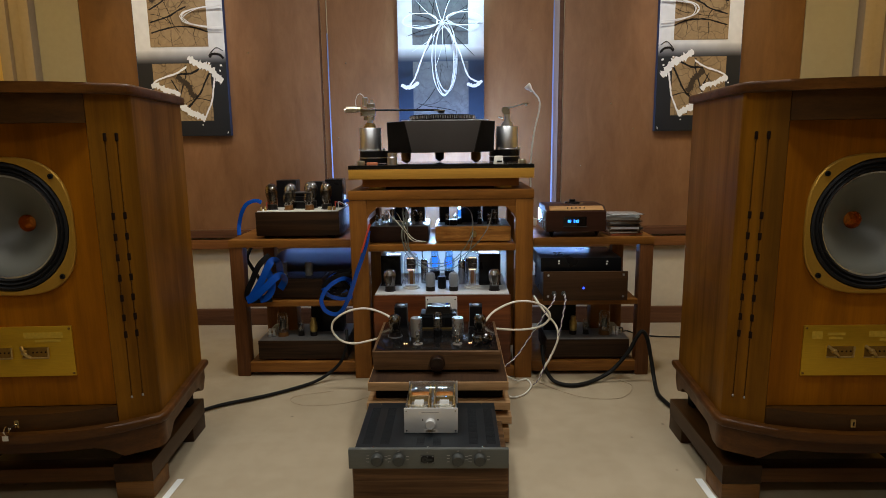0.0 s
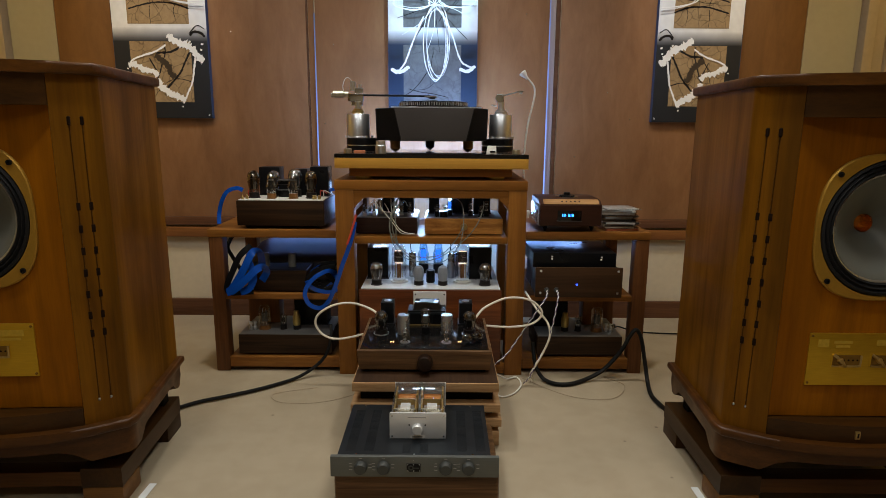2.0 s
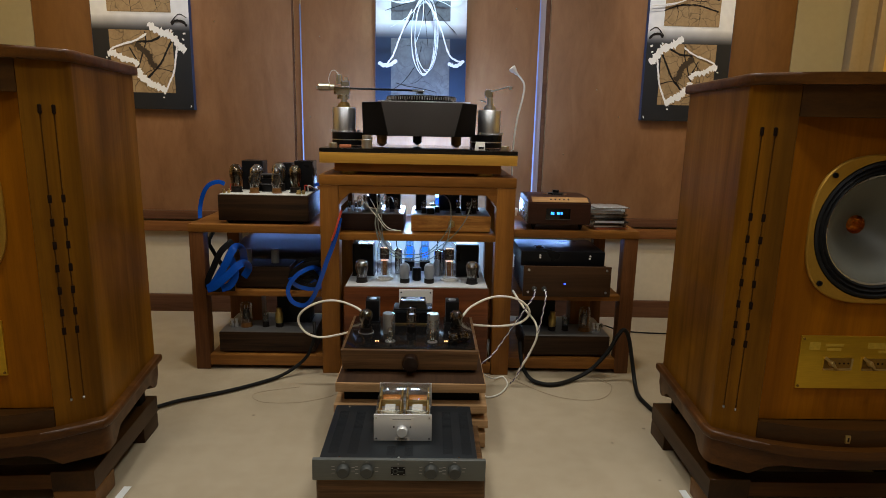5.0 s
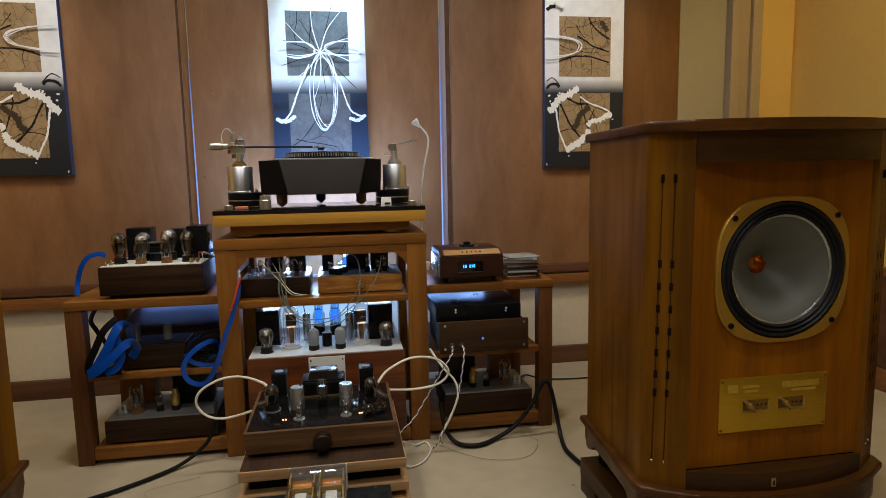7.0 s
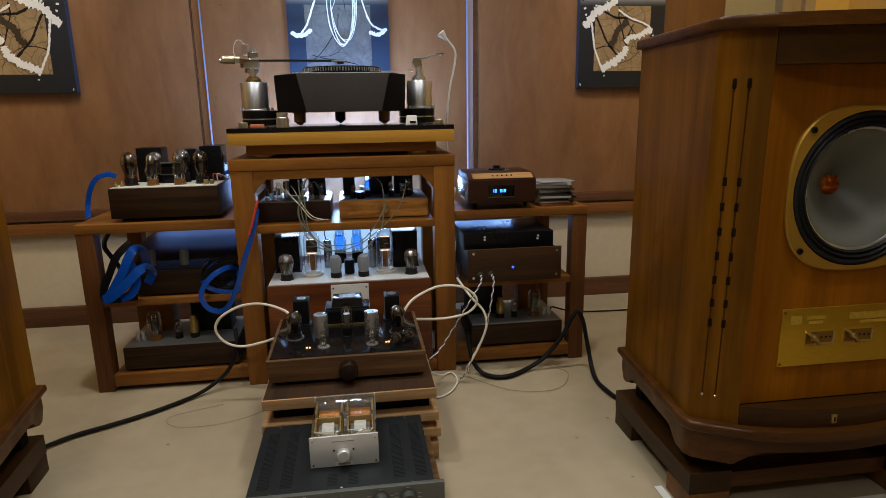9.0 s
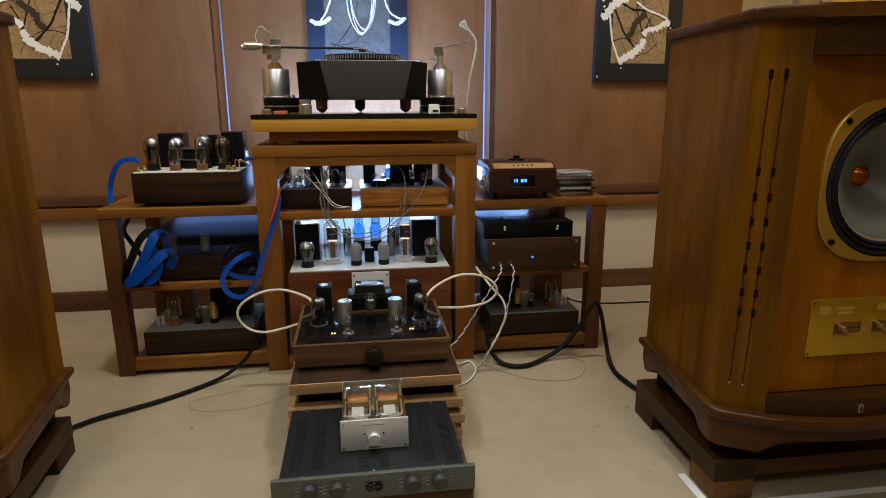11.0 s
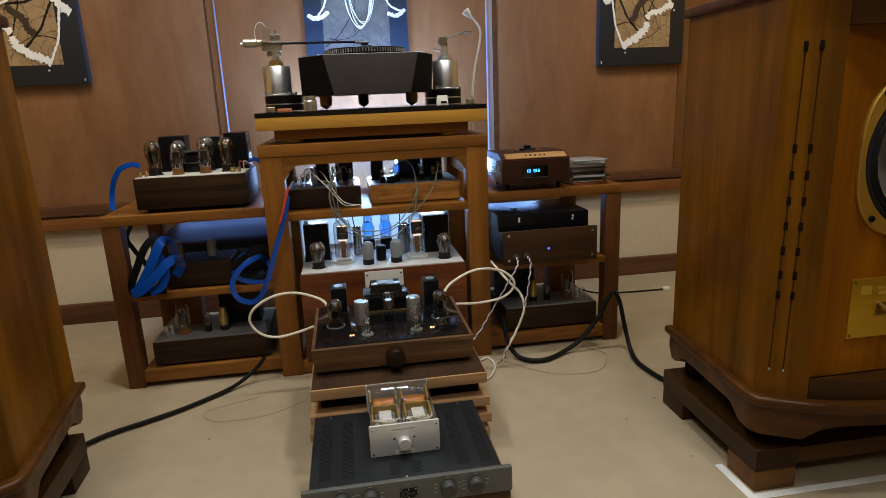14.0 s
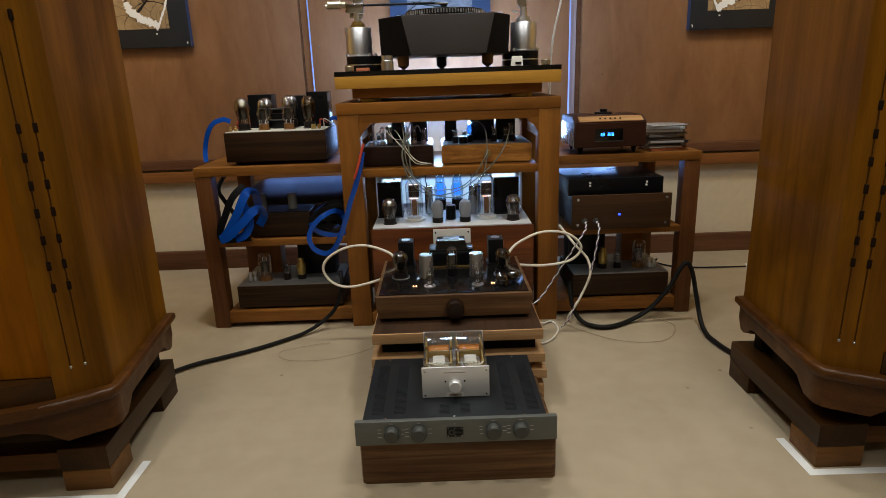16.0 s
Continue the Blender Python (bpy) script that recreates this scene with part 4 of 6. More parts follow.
# ---- racks ----
def rack(name, x0, x1, y0, y1, top, legs, shelves, leg, mats, label):
    t = thing(name, ((x0 + x1) / 2, y0, 0), label, "rack")
    cx = (x0 + x1) / 2
    d = y1 - y0
    X0, X1 = x0 - cx, x1 - cx
    part("top_board", box(X0, X1, 0, d, top[0], top[1], 0.004), mats[0], t, "wooden top board")
    for sx in legs:
        xa = X0 + 0.002 if sx < 0 else X1 - leg - 0.002
        for ya in (0.002, d - leg - 0.002):
            part("leg", box(xa, xa + leg, ya, ya + leg, 0, top[0], 0.004), mats[1], t)
    for za, zb, xa, xb, rec in shelves:
        part("shelf", box(xa - cx, xb - cx, rec, d - 0.01, za, zb, 0.003), mats[0], t)
    return t, cx


crack, ccx = rack("equipment_rack", -0.388, 0.366, 0.0, 0.50, (0.762, 0.800), (-1, 1), ((0.549, 0.576, -0.314, 0.292, 0.006), (0.006, 0.052, -0.314, 0.292, 0.006)), 0.072, (M_RACK, M_RACKZ), "tall central reddish teak equipment rack with shelves")
for ya in (0.004, 0.44):
    part("apron", box(-0.377 + 0.074, 0.377 - 0.074, ya, ya + 0.05, 0.7315, 0.762, 0.002), M_RACK, crack)
    for s in (-1, 1):
        a = [(0.303, 0.733), (0.262, 0.733), (0.270, 0.722), (0.291, 0.704), (0.303, 0.684)]
        bm = bmesh.new()
        vs = [[bm.verts.new((s * x, y, z)) for x, z in a] for y in (ya, ya + 0.05)]
        bm.faces.new(vs[0])
        bm.faces.new(vs[1][::-1])
        for k in range(5):
            bm.faces.new((vs[0][k], vs[1][k], vs[1][(k + 1) % 5], vs[0][(k + 1) % 5]))
        part("corner_bracket", bm, M_RACK, crack, "curved corner bracket")
for s in (-1, 1):
    part("side_rail", box(*sorted((s * 0.322, s * 0.360)), 0.076, 0.424, 0.655, 0.7618, 0.002), M_RACK, crack, "side rail under the top")
side_shelves = lambda a, b: ((0.310, 0.334, a, b, 0.004), (0.018, 0.062, a, b, 0.004))
lrack, _ = rack("equipment_rack", -0.904, -0.390, 0.028, 0.53, (0.566, 0.598), (-1,), side_shelves(-0.846, -0.390), 0.056, (M_SIDE, M_SIDEZ), "low reddish brown wooden rack beside the tall rack")
rrack, _ = rack("equipment_rack", 0.368, 0.866, 0.028, 0.53, (0.566, 0.598), (1,), side_shelves(0.368, 0.808), 0.056, (M_SIDE, M_SIDEZ), "low reddish brown wooden rack holding radio and amplifiers")
for r, s in ((lrack, 1), (rrack, -1)):
    part("leg", box(*sorted((s * 0.246, s * 0.20)), 0.44, 0.48, 0, 0.566, 0.003), M_SIDEZ, r)

# ---- turntable and its support ----
t = thing("isolation_platform", (-0.0095, 0.0, 0.800), "layered wooden platform with polished black top", "platform")
for sx in (-0.27, 0.255):
    for y in (0.09, 0.42):
        part("foot", rod(sx, y, 0.0, 0.0125, 0.036, 24, bev=0.002), M_BRASS, t, "flat brass foot")
part("lower_board", box(-0.323, 0.316, 0.03, 0.47, 0.0130, 0.0450, 0.002), M_RACK, t, "reddish lower board")
part("upper_board", box(-0.374, 0.374, 0.0, 0.50, 0.0455, 0.0855, 0.002), M_SLAB, t, "orange maple board")
part("black_plate", box(-0.374, 0.374, 0.0, 0.50, 0.0860, 0.1010, 0.001), M_GLOSSB, t, "polished black slab")

TZ = 0.902
t = thing("turntable", (-0.013, 0.30, TZ), "dark faceted turntable with ribbed platter", "turntable")
top8 = [(-0.146, -0.20), (0.168, -0.20), (0.230, -0.10), (0.230, 0.12), (0.17, 0.20), (-0.17, 0.20), (-0.230, 0.12), (-0.230, -0.10)]
low8 = [(-0.118, -0.20), (0.138, -0.20), (0.228, -0.06), (0.228, 0.12), (0.16, 0.20), (-0.16, 0.20), (-0.230, 0.12), (-0.230, -0.06)]
part("plinth", prism(low8, 0.046, 0.176, 0.0015, top=top8), M_GREYPL, t, "faceted graphite lacquer plinth")
# black sheets darken the corner facets, which catch less light
for s in (-1, 1):
    xa, xb, xc, xd = (0.168, 0.230, 0.138, 0.228) if s > 0 else (-0.146, -0.230, -0.118, -0.230)
    q = [Vector((xc, -0.20, 0.0475)), Vector((xd, -0.06, 0.0475)), Vector((xb, -0.10, 0.1745)), Vector((xa, -0.20, 0.1745))]
    nn = (q[1] - q[0]).cross(q[3] - q[0]).normalized() * s
    bm = bmesh.new()
    lo, hi = [bm.verts.new(v + nn * 0.0002) for v in q], [bm.verts.new(v + nn * 0.0025) for v in q]
    bm.faces.new(lo)
    bm.faces.new(hi[::-1])
    for k in range(4):
        bm.faces.new((lo[k], hi[k], hi[(k + 1) % 4], lo[(k + 1) % 4]))
    bmesh.ops.recalc_face_normals(bm, faces=bm.faces)
    part("corner_panel", bm, M_BLACKM, t, "matt black sheet giving the corner facet its shade")
for x, y in ((-0.150, -0.115), (0.150, -0.115), (-0.012, 0.12)):
    f = part("foot", lathe([(0, 0.0005), (0.004, 0.001), (0.020, 0.014), (0.021, 0.046), (0, 0.046)], (x, y, 0), "z", 20), M_BLACK if y > 0 else M_TANB, t, "conical foot")
part("sub_plate", box(-0.166, 0.203, -0.13, 0.15, 0.1765, 0.1825, 0.001), M_STEEL, t, "thin steel sub-plate")
part("platter_hub", rod(0.005, 0.045, 0.1828, 0.1862, 0.10, 32), M_BLACK, t)
platter = part("platter", lathe([(0, 0.1865), (0.143, 0.1865), (0.147, 0.189), (0.147, 0.200), (0.145, 0.206), (0.141, 0.208), (0, 0.208)], (0.005, 0.045, 0), "z", 64), M_BLACK, t, "black ribbed platter")
stud = part("stud", lathe([(0, 0.190), (0.0028, 0.190), (0.0028, 0.203), (0, 0.203)], (0, 0, 0), "z", 6), M_GREYCAN, platter, "small steel stud")
stud.location = (0.005 + 0.1465, 0.045, 0)
for k in range(1, 90):
    o = new("stud", stud.data)
    o.parent = platter
    o.location = (0.005 + 0.1465 * math.cos(2 * math.pi * k / 90), 0.045 + 0.1465 * math.sin(2 * math.pi * k / 90), 0)
part("record_clamp", lathe([(0, 0.2085), (0.018, 0.2085), (0.018, 0.214), (0.006, 0.217), (0, 0.217)], (0.005, 0.045, 0), "z", 20), M_BLACK, t)


def arm_pod(x, y, label):
    t = thing("tonearm_pod", (x, y, TZ), label, "tonearm")
    base = part("pod_base", rod(0.018 if x < 0 else -0.012, 0, 0.0005, 0.022, 0.068, 36, bev=0.002), M_BLACK, t, "black round base")
    part("base_ring", rod(0.018 if x < 0 else -0.012, 0, 0.0222, 0.0262, 0.0675, 36), M_STEEL, base)
    part("base_disc", rod(0.018 if x < 0 else -0.012, 0, 0.0264, 0.054, 0.068, 36, bev=0.002), M_BLACK, base)
    part("pillar", lathe([(0, 0.0545), (0.050, 0.0545), (0.050, 0.058), (0.048, 0.060), (0.048, 0.152), (0.046, 0.155), (0, 0.155)], (0, 0, 0), "z", 36), M_STEEL, t, "brushed steel pillar")
    part("collar", lathe([(0, 0.1552), (0.026, 0.1552), (0.026, 0.168), (0.020, 0.169), (0.020, 0.176), (0, 0.176)], (0, 0, 0), "z", 28), M_BRASS if x < 0 else M_STEEL, t)
    part("post", rod(0, 0, 0.1762, 0.206, 0.013, 20), M_STEEL, t)
    for dx, dy in ((-0.042, -0.040), (0.042, -0.040), (0.056, 0.02)):
        part("thumb_screw", rod(dx, dy, 0.0542, 0.064, 0.006, 12), M_STEEL, t)
    return t


pod = arm_pod(-0.330, 0.30, "steel tonearm pod with long straight tonearm")
head = part("arm_bearing", box(-0.040, 0.026, -0.014, 0.014, 0.206, 0.238, 0.003), M_CHROME, pod, "chrome bearing block")
part("counterweight", lathe([(0, -0.105), (0.012, -0.105), (0.015, -0.102), (0.015, -0.058), (0.011, -0.056), (0.011, -0.040), (0, -0.040)], (0, 0, 0.236), "x", 24), M_WBRASS, head, "brass counterweight")
part("counterweight_tip", lathe([(0, -0.112), (0.009, -0.112), (0.009, -0.105), (0, -0.105)], (0, 0, 0.232), "x", 16), M_CHROME, head)
part("damping_knob", rod(-0.020, 0, 0.250, 0.288, 0.012, 20, bev=0.002), M_STEEL, head)
part("side_block", box(-0.012, 0.024, -0.008, 0.008, 0.240, 0.262, 0.002), M_CHROME, head)
part("cueing_knob", rod(0.010, 0, 0.262, 0.276, 0.007, 16), M_STEEL, head)
part("lower_bracket", box(-0.026, 0.022, -0.010, 0.010, 0.188, 0.205, 0.002), M_CHROME, head)
part("arm_tube", tube([(0.026, 0, 0.2325), (0.16, -0.01, 0.231), (0.31, -0.018, 0.229)], 0.0042, 10, 6), M_BLACK, pod, "thin black arm tube")
hs = part("headshell", box(0.285, 0.335, -0.028, -0.008, 0.2245, 0.2295, 0.001), M_CHROME, pod, "small headshell")
part("cartridge", box(0.305, 0.330, -0.026, -0.010, 0.2165, 0.2243, 0.001), M_BLACK, hs)
part("lead_wire", tube([(-0.055, 0, 0.236), (-0.062, 0, 0.268), (-0.052, 0, 0.298), (-0.036, 0, 0.303), (-0.022, 0, 0.288)], 0.0013, 6, 8), M_WHITE, head, "thin looped lead")
pod = arm_pod(0.280, 0.30, "steel tonearm pod with short parked tonearm")
head = part("arm_bearing", box(-0.020, 0.010, -0.012, 0.012, 0.206, 0.240, 0.003), M_CHROME, pod, "chrome bearing block")
part("bearing_wheel", lathe([(0, 0.012), (0.014, 0.012), (0.014, 0.019), (0, 0.019)], (-0.012, 0, 0.224), "y", 20), M_CHROME, head)
part("arm_lift", tube([(-0.018, 0, 0.19), (-0.040, 0, 0.196)], 0.003, 8, 3), M_CHROME, head)
part("arm_tube", tube([(0.0, -0.005, 0.232), (0.035, -0.05, 0.240), (0.062, -0.085, 0.246)], 0.003, 8, 6), M_STEEL, pod)
hs = part("headshell", box(0.055, 0.082, -0.097, -0.085, 0.244, 0.249, 0.001), M_CHROME, pod)
part("cartridge", box(0.066, 0.077, -0.096, -0.087, 0.236, 0.2438, 0.001), M_STEEL, hs)

PZ = 0.9012
o = tagged(part("steel_weight", lathe([(0, 0), (0.021, 0), (0.021, 0.030), (0.017, 0.034), (0.019, 0.036), (0.019, 0.048), (0, 0.048)], (0, 0, 0), "z", 28), M_STEEL), "small turned steel weight on the black slab", "weight")
o.location = (-0.212, 0.075, PZ)
for x, nm in ((-0.338, "brass_puck"), (0.320, "brass_puck")):
    o = tagged(part(nm, rod(0, 0, 0, 0.018, 0.015, 24, bev=0.002), M_WBRASS), "small brass puck on the black slab", "puck", "brass pucks")
    o.location = (x, 0.05, PZ)
o = tagged(part("orange_block", box(-0.022, 0.022, -0.010, 0.010, 0, 0.011, 0.002), M_ERASER), "small orange rubber block", "block")
o.location = (-0.295, 0.07, PZ)
t = thing("stylus_gauge", (0.224, 0.05, PZ), "small white digital gauge with dark window", "gauge")
part("case", prism([(-0.020, -0.008), (0.020, -0.008), (0.020, 0.012), (-0.020, 0.012)], 0, 0.032, 0.002, top=[(-0.016, 0.0), (0.018, 0.0), (0.018, 0.010), (-0.016, 0.010)]), M_WHITE, t)
part("window", box(-0.006, 0.014, -0.0092, -0.0072, 0.006, 0.013), M_BLACK, t)
t = thing("gooseneck_lamp", (0.412, 0.40, 0.5985), "small white gooseneck lamp standing on the low rack", "lamp")
part("base", lathe([(0, 0.0005), (0.017, 0.0005), (0.022, 0.03), (0.020, 0.034), (0, 0.034)], (0, 0, 0), "z", 24), M_WHITE, t)
part("neck", tube([(0, 0, 0.03), (-0.012, 0, 0.16), (-0.014, -0.01, 0.30), (-0.004, -0.02, 0.42), (0.018, -0.03, 0.53), (0.016, -0.04, 0.575), (-0.006, -0.045, 0.605), (-0.018, -0.047, 0.617)], 0.0042, 8, 8), M_WHITE, t)
hd = lathe([(0.006, 0.0), (0.008, 0.012), (0.013, 0.020), (0.016, 0.034), (0.014, 0.037), (0, 0.038)], (0, 0, 0), "z", 20)
bmesh.ops.transform(hd, matrix=pose(-0.016, -0.047, 0.612, 0, -42, 0), verts=hd.verts)
part("head", hd, M_WHITE, t)


# ---- audio equipment ----
def wpart(name, bm, material, parent, label=""):
    """As part(), for a mesh drawn in the room's own coordinates."""
    root = parent
    while root.parent is not None:
        root = root.parent
    bmesh.ops.translate(bm, vec=-root.location, verts=bm.verts)
    return part(name, bm, material, parent, label)


def valve(t, x, y, z, kind, h, r, base=None, hb=0.028):
    """A valve standing on its socket: base, glass bulb, electrodes."""
    base = base or M_BAKE
    if kind in ("grey", "gold"):
        mt = M_GOLDV if kind == "gold" else M_FROST
        v = wpart("valve", lathe([(0, z), (r * 0.95, z), (r * 0.95, z + h * 0.22), (0, z + h * 0.22)], (x, y, 0), "z", 20), base, t, "shielded valve")
        prof = [(r * 0.82, z + h * 0.22), (r * 0.90, z + h * 0.32), (r, z + h * 0.50), (r, z + h * 0.74), (r * 0.84, z + h * 0.90), (r * 0.4, z + h * 0.985), (0, z + h)]
        if kind == "gold":
            prof = [(r * 0.85, z + h * 0.22), (r, z + h * 0.35), (r, z + h * 0.72), (r * 0.7, z + h * 0.80), (r * 0.7, z + h * 0.97), (r * 0.6, z + h), (0, z + h)]
        wpart("shield", lathe(prof, (x, y, 0), "z", 22), mt, v, "gold shield can" if kind == "gold" else "grey coated bulb")
        return v
    rb = r * (0.78 if kind in ("st", "globe", "amber") else 0.9)
    v = wpart("valve", lathe([(0, z), (rb * 1.15, z), (rb * 1.15, z + 0.003), (rb, z + 0.004), (rb, z + hb), (0, z + hb)], (x, y, 0), "z", 20), base, t, "valve on its socket")
    g0, g1 = z + hb, z + h
    H = g1 - g0
    if kind in ("st", "blue"):
        prof = [(rb * 0.92, g0), (r * 0.88, g0 + H * 0.12), (r, g0 + H * 0.32), (r * 0.98, g0 + H * 0.46), (r * 0.74, g0 + H * 0.60), (r * 0.72, g0 + H * 0.72), (r * 0.60, g0 + H * 0.90), (r * 0.3, g0 + H * 0.985), (0, g1)]
    elif kind in ("globe", "smoke", "amber"):
        prof = [(rb * 0.85, g0), (r * 0.75, g0 + H * 0.2), (r * 0.97, g0 + H * 0.48), (r, g0 + H * 0.64), (r * 0.82, g0 + H * 0.86), (r * 0.45, g0 + H * 0.97), (0, g1)]
    else:
        prof = [(r * 0.96, g0), (r, g0 + H * 0.1), (r, g0 + H * 0.80), (r * 0.82, g0 + H * 0.93), (r * 0.4, g0 + H * 0.99), (0, g1)]
    wpart("bulb", lathe(prof, (x, y, 0), "z", 24), M_SMOKE if kind == "smoke" else M_AMBER if kind == "amber" else (M_BGLASS if kind == "blue" else M_GLASS), v, "smoked glass bulb" if kind == "smoke" else "clear glass bulb")
    wa, za, zb = (0.64, 0.50, 0.80) if kind == "power" else (0.48, 0.16, 0.62)
    an = wpart("anode", box(x - r * wa, x + r * wa, y - r * 0.30, y + r * 0.30, g0 + H * za, g0 + H * zb, r * 0.08), M_BLUEGLOW if kind == "blue" else M_ANODE, v, "blue-lit electrode" if kind == "blue" else "dark electrode")
    if kind == "power":
        wpart("stem", box(x - r * 0.30, x + r * 0.30, y - r * 0.12, y + r * 0.12, g0 + H * 0.02, g0 + H * 0.44, r * 0.1), M_TANB, an, "lower electrode stem")
        for s in (-1, 1):
            wpart("grid_rod", tube([(x + s * r * 0.45, y - r * 0.2, g0 + H * 0.04), (x + s * r * 0.45, y - r * 0.2, g0 + H * 0.50)], 0.0012, 6, 2), M_BRASS, an)
    for s in (-1, 1):
        wpart("support_rod", tube([(x + s * r * 0.30, y, g0), (x + s * r * 0.30, y, g0 + H * 0.80)], 0.0008, 6, 2), M_STEEL, an)
    wpart("mica", rod(x, y, g0 + H * 0.64, g0 + H * 0.650, r * 0.60, 14), M_GREYCAN, an)
    if kind in ("st", "globe", "smoke", "amber"):
        top = [(r * 0.70, g0 + H * 0.71), (r * 0.585, g0 + H * 0.895), (r * 0.28, g0 + H * 0.975), (0, g0 + H * 0.985)] if kind == "st" else [(r * 0.965, g0 + H * 0.66), (r * 0.80, g0 + H * 0.855), (r * 0.43, g0 + H * 0.962), (0, g0 + H * 0.985)]
        wpart("getter_flash", lathe(top, (x, y, 0), "z", 20), M_GETTER, v, "silver getter flash")
    if kind == "power":
        for f in (0.475, 0.825):
            wpart("filament", tube([(x - r * 0.5, y - r * 0.42, g0 + H * f), (x + r * 0.5, y - r * 0.42, g0 + H * f)], 0.0014, 6, 3), M_HEATER, v, "glowing filament")
    return v


def transformer(t, x0, x1, y0, y1, z0, z1, name="transformer"):
    o = wpart(name, box(x0, x1, y0, y1, z0, z1, 0.003), M_BLACK, t, "black boxed transformer")
    wpart("mounting_flange", box(x0 - 0.004, x1 + 0.004, y0 - 0.004, y1 + 0.004, z0 - 0.0005, z0 + 0.004, 0.001), M_BLACK, o)
    return o


def case(t, x0, x1, y0, y1, z0, z1, mat, topmat, feet=0.0, wall=0.010, name="case"):
    """A wooden surround with a recessed metal top plate and feet."""
    c = wpart(name, box(x0, x1, y0, y1, z0 + feet, z1, 0.003), mat, t, "wooden case")
    wpart("top_plate", box(x0 + wall, x1 - wall, y0 + wall * 0.6, y1 - wall * 0.6, z1 + 0.0002, z1 + 0.003, 0.0008), topmat, t, "metal top plate")
    if feet:
        for x in (x0 + 0.035, x1 - 0.035):
            for y in (y0 + 0.03, y1 - 0.03):
                wpart("foot", lathe([(0, z0), (0.008, z0), (0.014, z0 + feet), (0, z0 + feet)], (x, y, 0), "z", 14), M_BLACK, t)
    return c


# valve amplifier on the left rack's top
t = thing("valve_amplifier", (-0.614, 0.14, 0.5985), "dark walnut valve amplifier with white top plate", "amplifier")
case(t, -0.788, -0.438, 0.02, 0.27, 0.5985, 0.712, M_DARKWAL, M_WHITEPL, 0.013, 0.006)
Z = 0.7155
for x, y in ((-0.660, 0.075), (-0.572, 0.075)):
    valve(t, x, y, Z, "st", 0.104, 0.0225, M_TANB, 0.020)
for x, y in ((-0.736, 0.095), (-0.503, 0.095)):
    valve(t, x, y, Z, "amber", 0.112, 0.0265, M_BAKE, 0.022)
valve(t, -0.580, 0.150, Z, "globe", 0.116, 0.0290, M_BAKE, 0.030)
valve(t, -0.668, 0.150, Z, "globe", 0.108, 0.0240, M_BAKE, 0.030)
transformer(t, -0.742, -0.655, 0.19, 0.262, Z, 0.834)
transformer(t, -0.520, -0.446, 0.16, 0.255, Z, 0.838)
transformer(t, -0.602, -0.540, 0.20, 0.262, Z, 0.826)
ch = wpart("choke", box(-0.642, -0.592, 0.115, 0.165, Z, 0.768, 0.002), M_BLACK, t, "black laminated choke")
for z in (0.744, 0.782):
    wpart("clamp_plate", box(-0.646, -0.588, 0.111, 0.169, z, z + 0.004, 0.001), M_COVER, ch, "satin black clamp plate")
wpart("upper_core", box(-0.638, -0.596, 0.119, 0.161, 0.7682, 0.7818, 0.002), M_BLACK, ch)
for x, y in ((-0.770, 0.045), (-0.756, 0.060), (-0.484, 0.048)):
    wpart("terminal", lathe([(0, Z), (0.006, Z), (0.006, Z + 0.008), (0.0035, Z + 0.010), (0.0045, Z + 0.016), (0, Z + 0.017)], (x, y, 0), "z", 12), M_BRASS, t, "small brass terminal")
for x in (-0.478, -0.462):
    wpart("terminal", rod(x, 0.05, Z, Z + 0.016, 0.006, 12, bev=0.001), M_BRASS, t)
for k, x in enumerate((-0.468, -0.455, -0.762)):
    wpart("lead_wire", tube([(x, 0.11, Z + 0.002), (x + 0.004, 0.09, Z + 0.030), (x + 0.012, 0.13, Z + 0.022), (x + 0.018, 0.19, Z + 0.004)], 0.0022, 6, 6), M_REDC if k != 1 else M_WHITE, t)

t.location.y += 0.028

# left rack, middle shelf
t = thing("power_amplifier", (-0.635, 0.31, 0.334), "large black covered amplifier on a rack shelf", "amplifier")
bm = bmesh.new()
prof = [(0.205, 0.3405), (0.205, 0.412), (0.208, 0.426), (0.220, 0.436), (0.300, 0.454), (0.380, 0.473), (0.450, 0.490), (0.460, 0.490), (0.460, 0.3405)]
rows = [[bm.verts.new((x, y, 0.3405 + (z - 0.3405) * f)) for y, z in prof] for x, f in ((-0.838, 0.72), (-0.812, 0.88), (-0.782, 0.97), (-0.750, 1.0), (-0.404, 1.0))]
bm.faces.new(rows[0])
bm.faces.new(rows[-1][::-1])
for A, B in zip(rows, rows[1:]):
    for k in range(len(prof)):
        bm.faces.new((A[k], A[(k + 1) % len(prof)], B[(k + 1) % len(prof)], B[k]))
wpart("cover", bm, M_COVER, t, "black enamelled curved cover")
for x in (-0.80, -0.46):
    wpart("foot", rod(x, 0.26, 0.3342, 0.3405, 0.012, 14), M_BLACKM, t)
t = thing("small_valve_unit", (-0.63, 0.12, 0.334), "small dark wooden unit with two grey cans", "amplifier")
case(t, -0.738, -0.520, 0.055, 0.195, 0.3342, 0.425, M_DARKWAL, M_BLACKM, 0.006, 0.006)
for x in (-0.703, -0.592):
    wpart("can", lathe([(0, 0.4285), (0.016, 0.4285), (0.016, 0.482), (0.014, 0.486), (0, 0.486)], (x, 0.12, 0), "z", 22), M_DIMCAN, t, "frosted grey can")


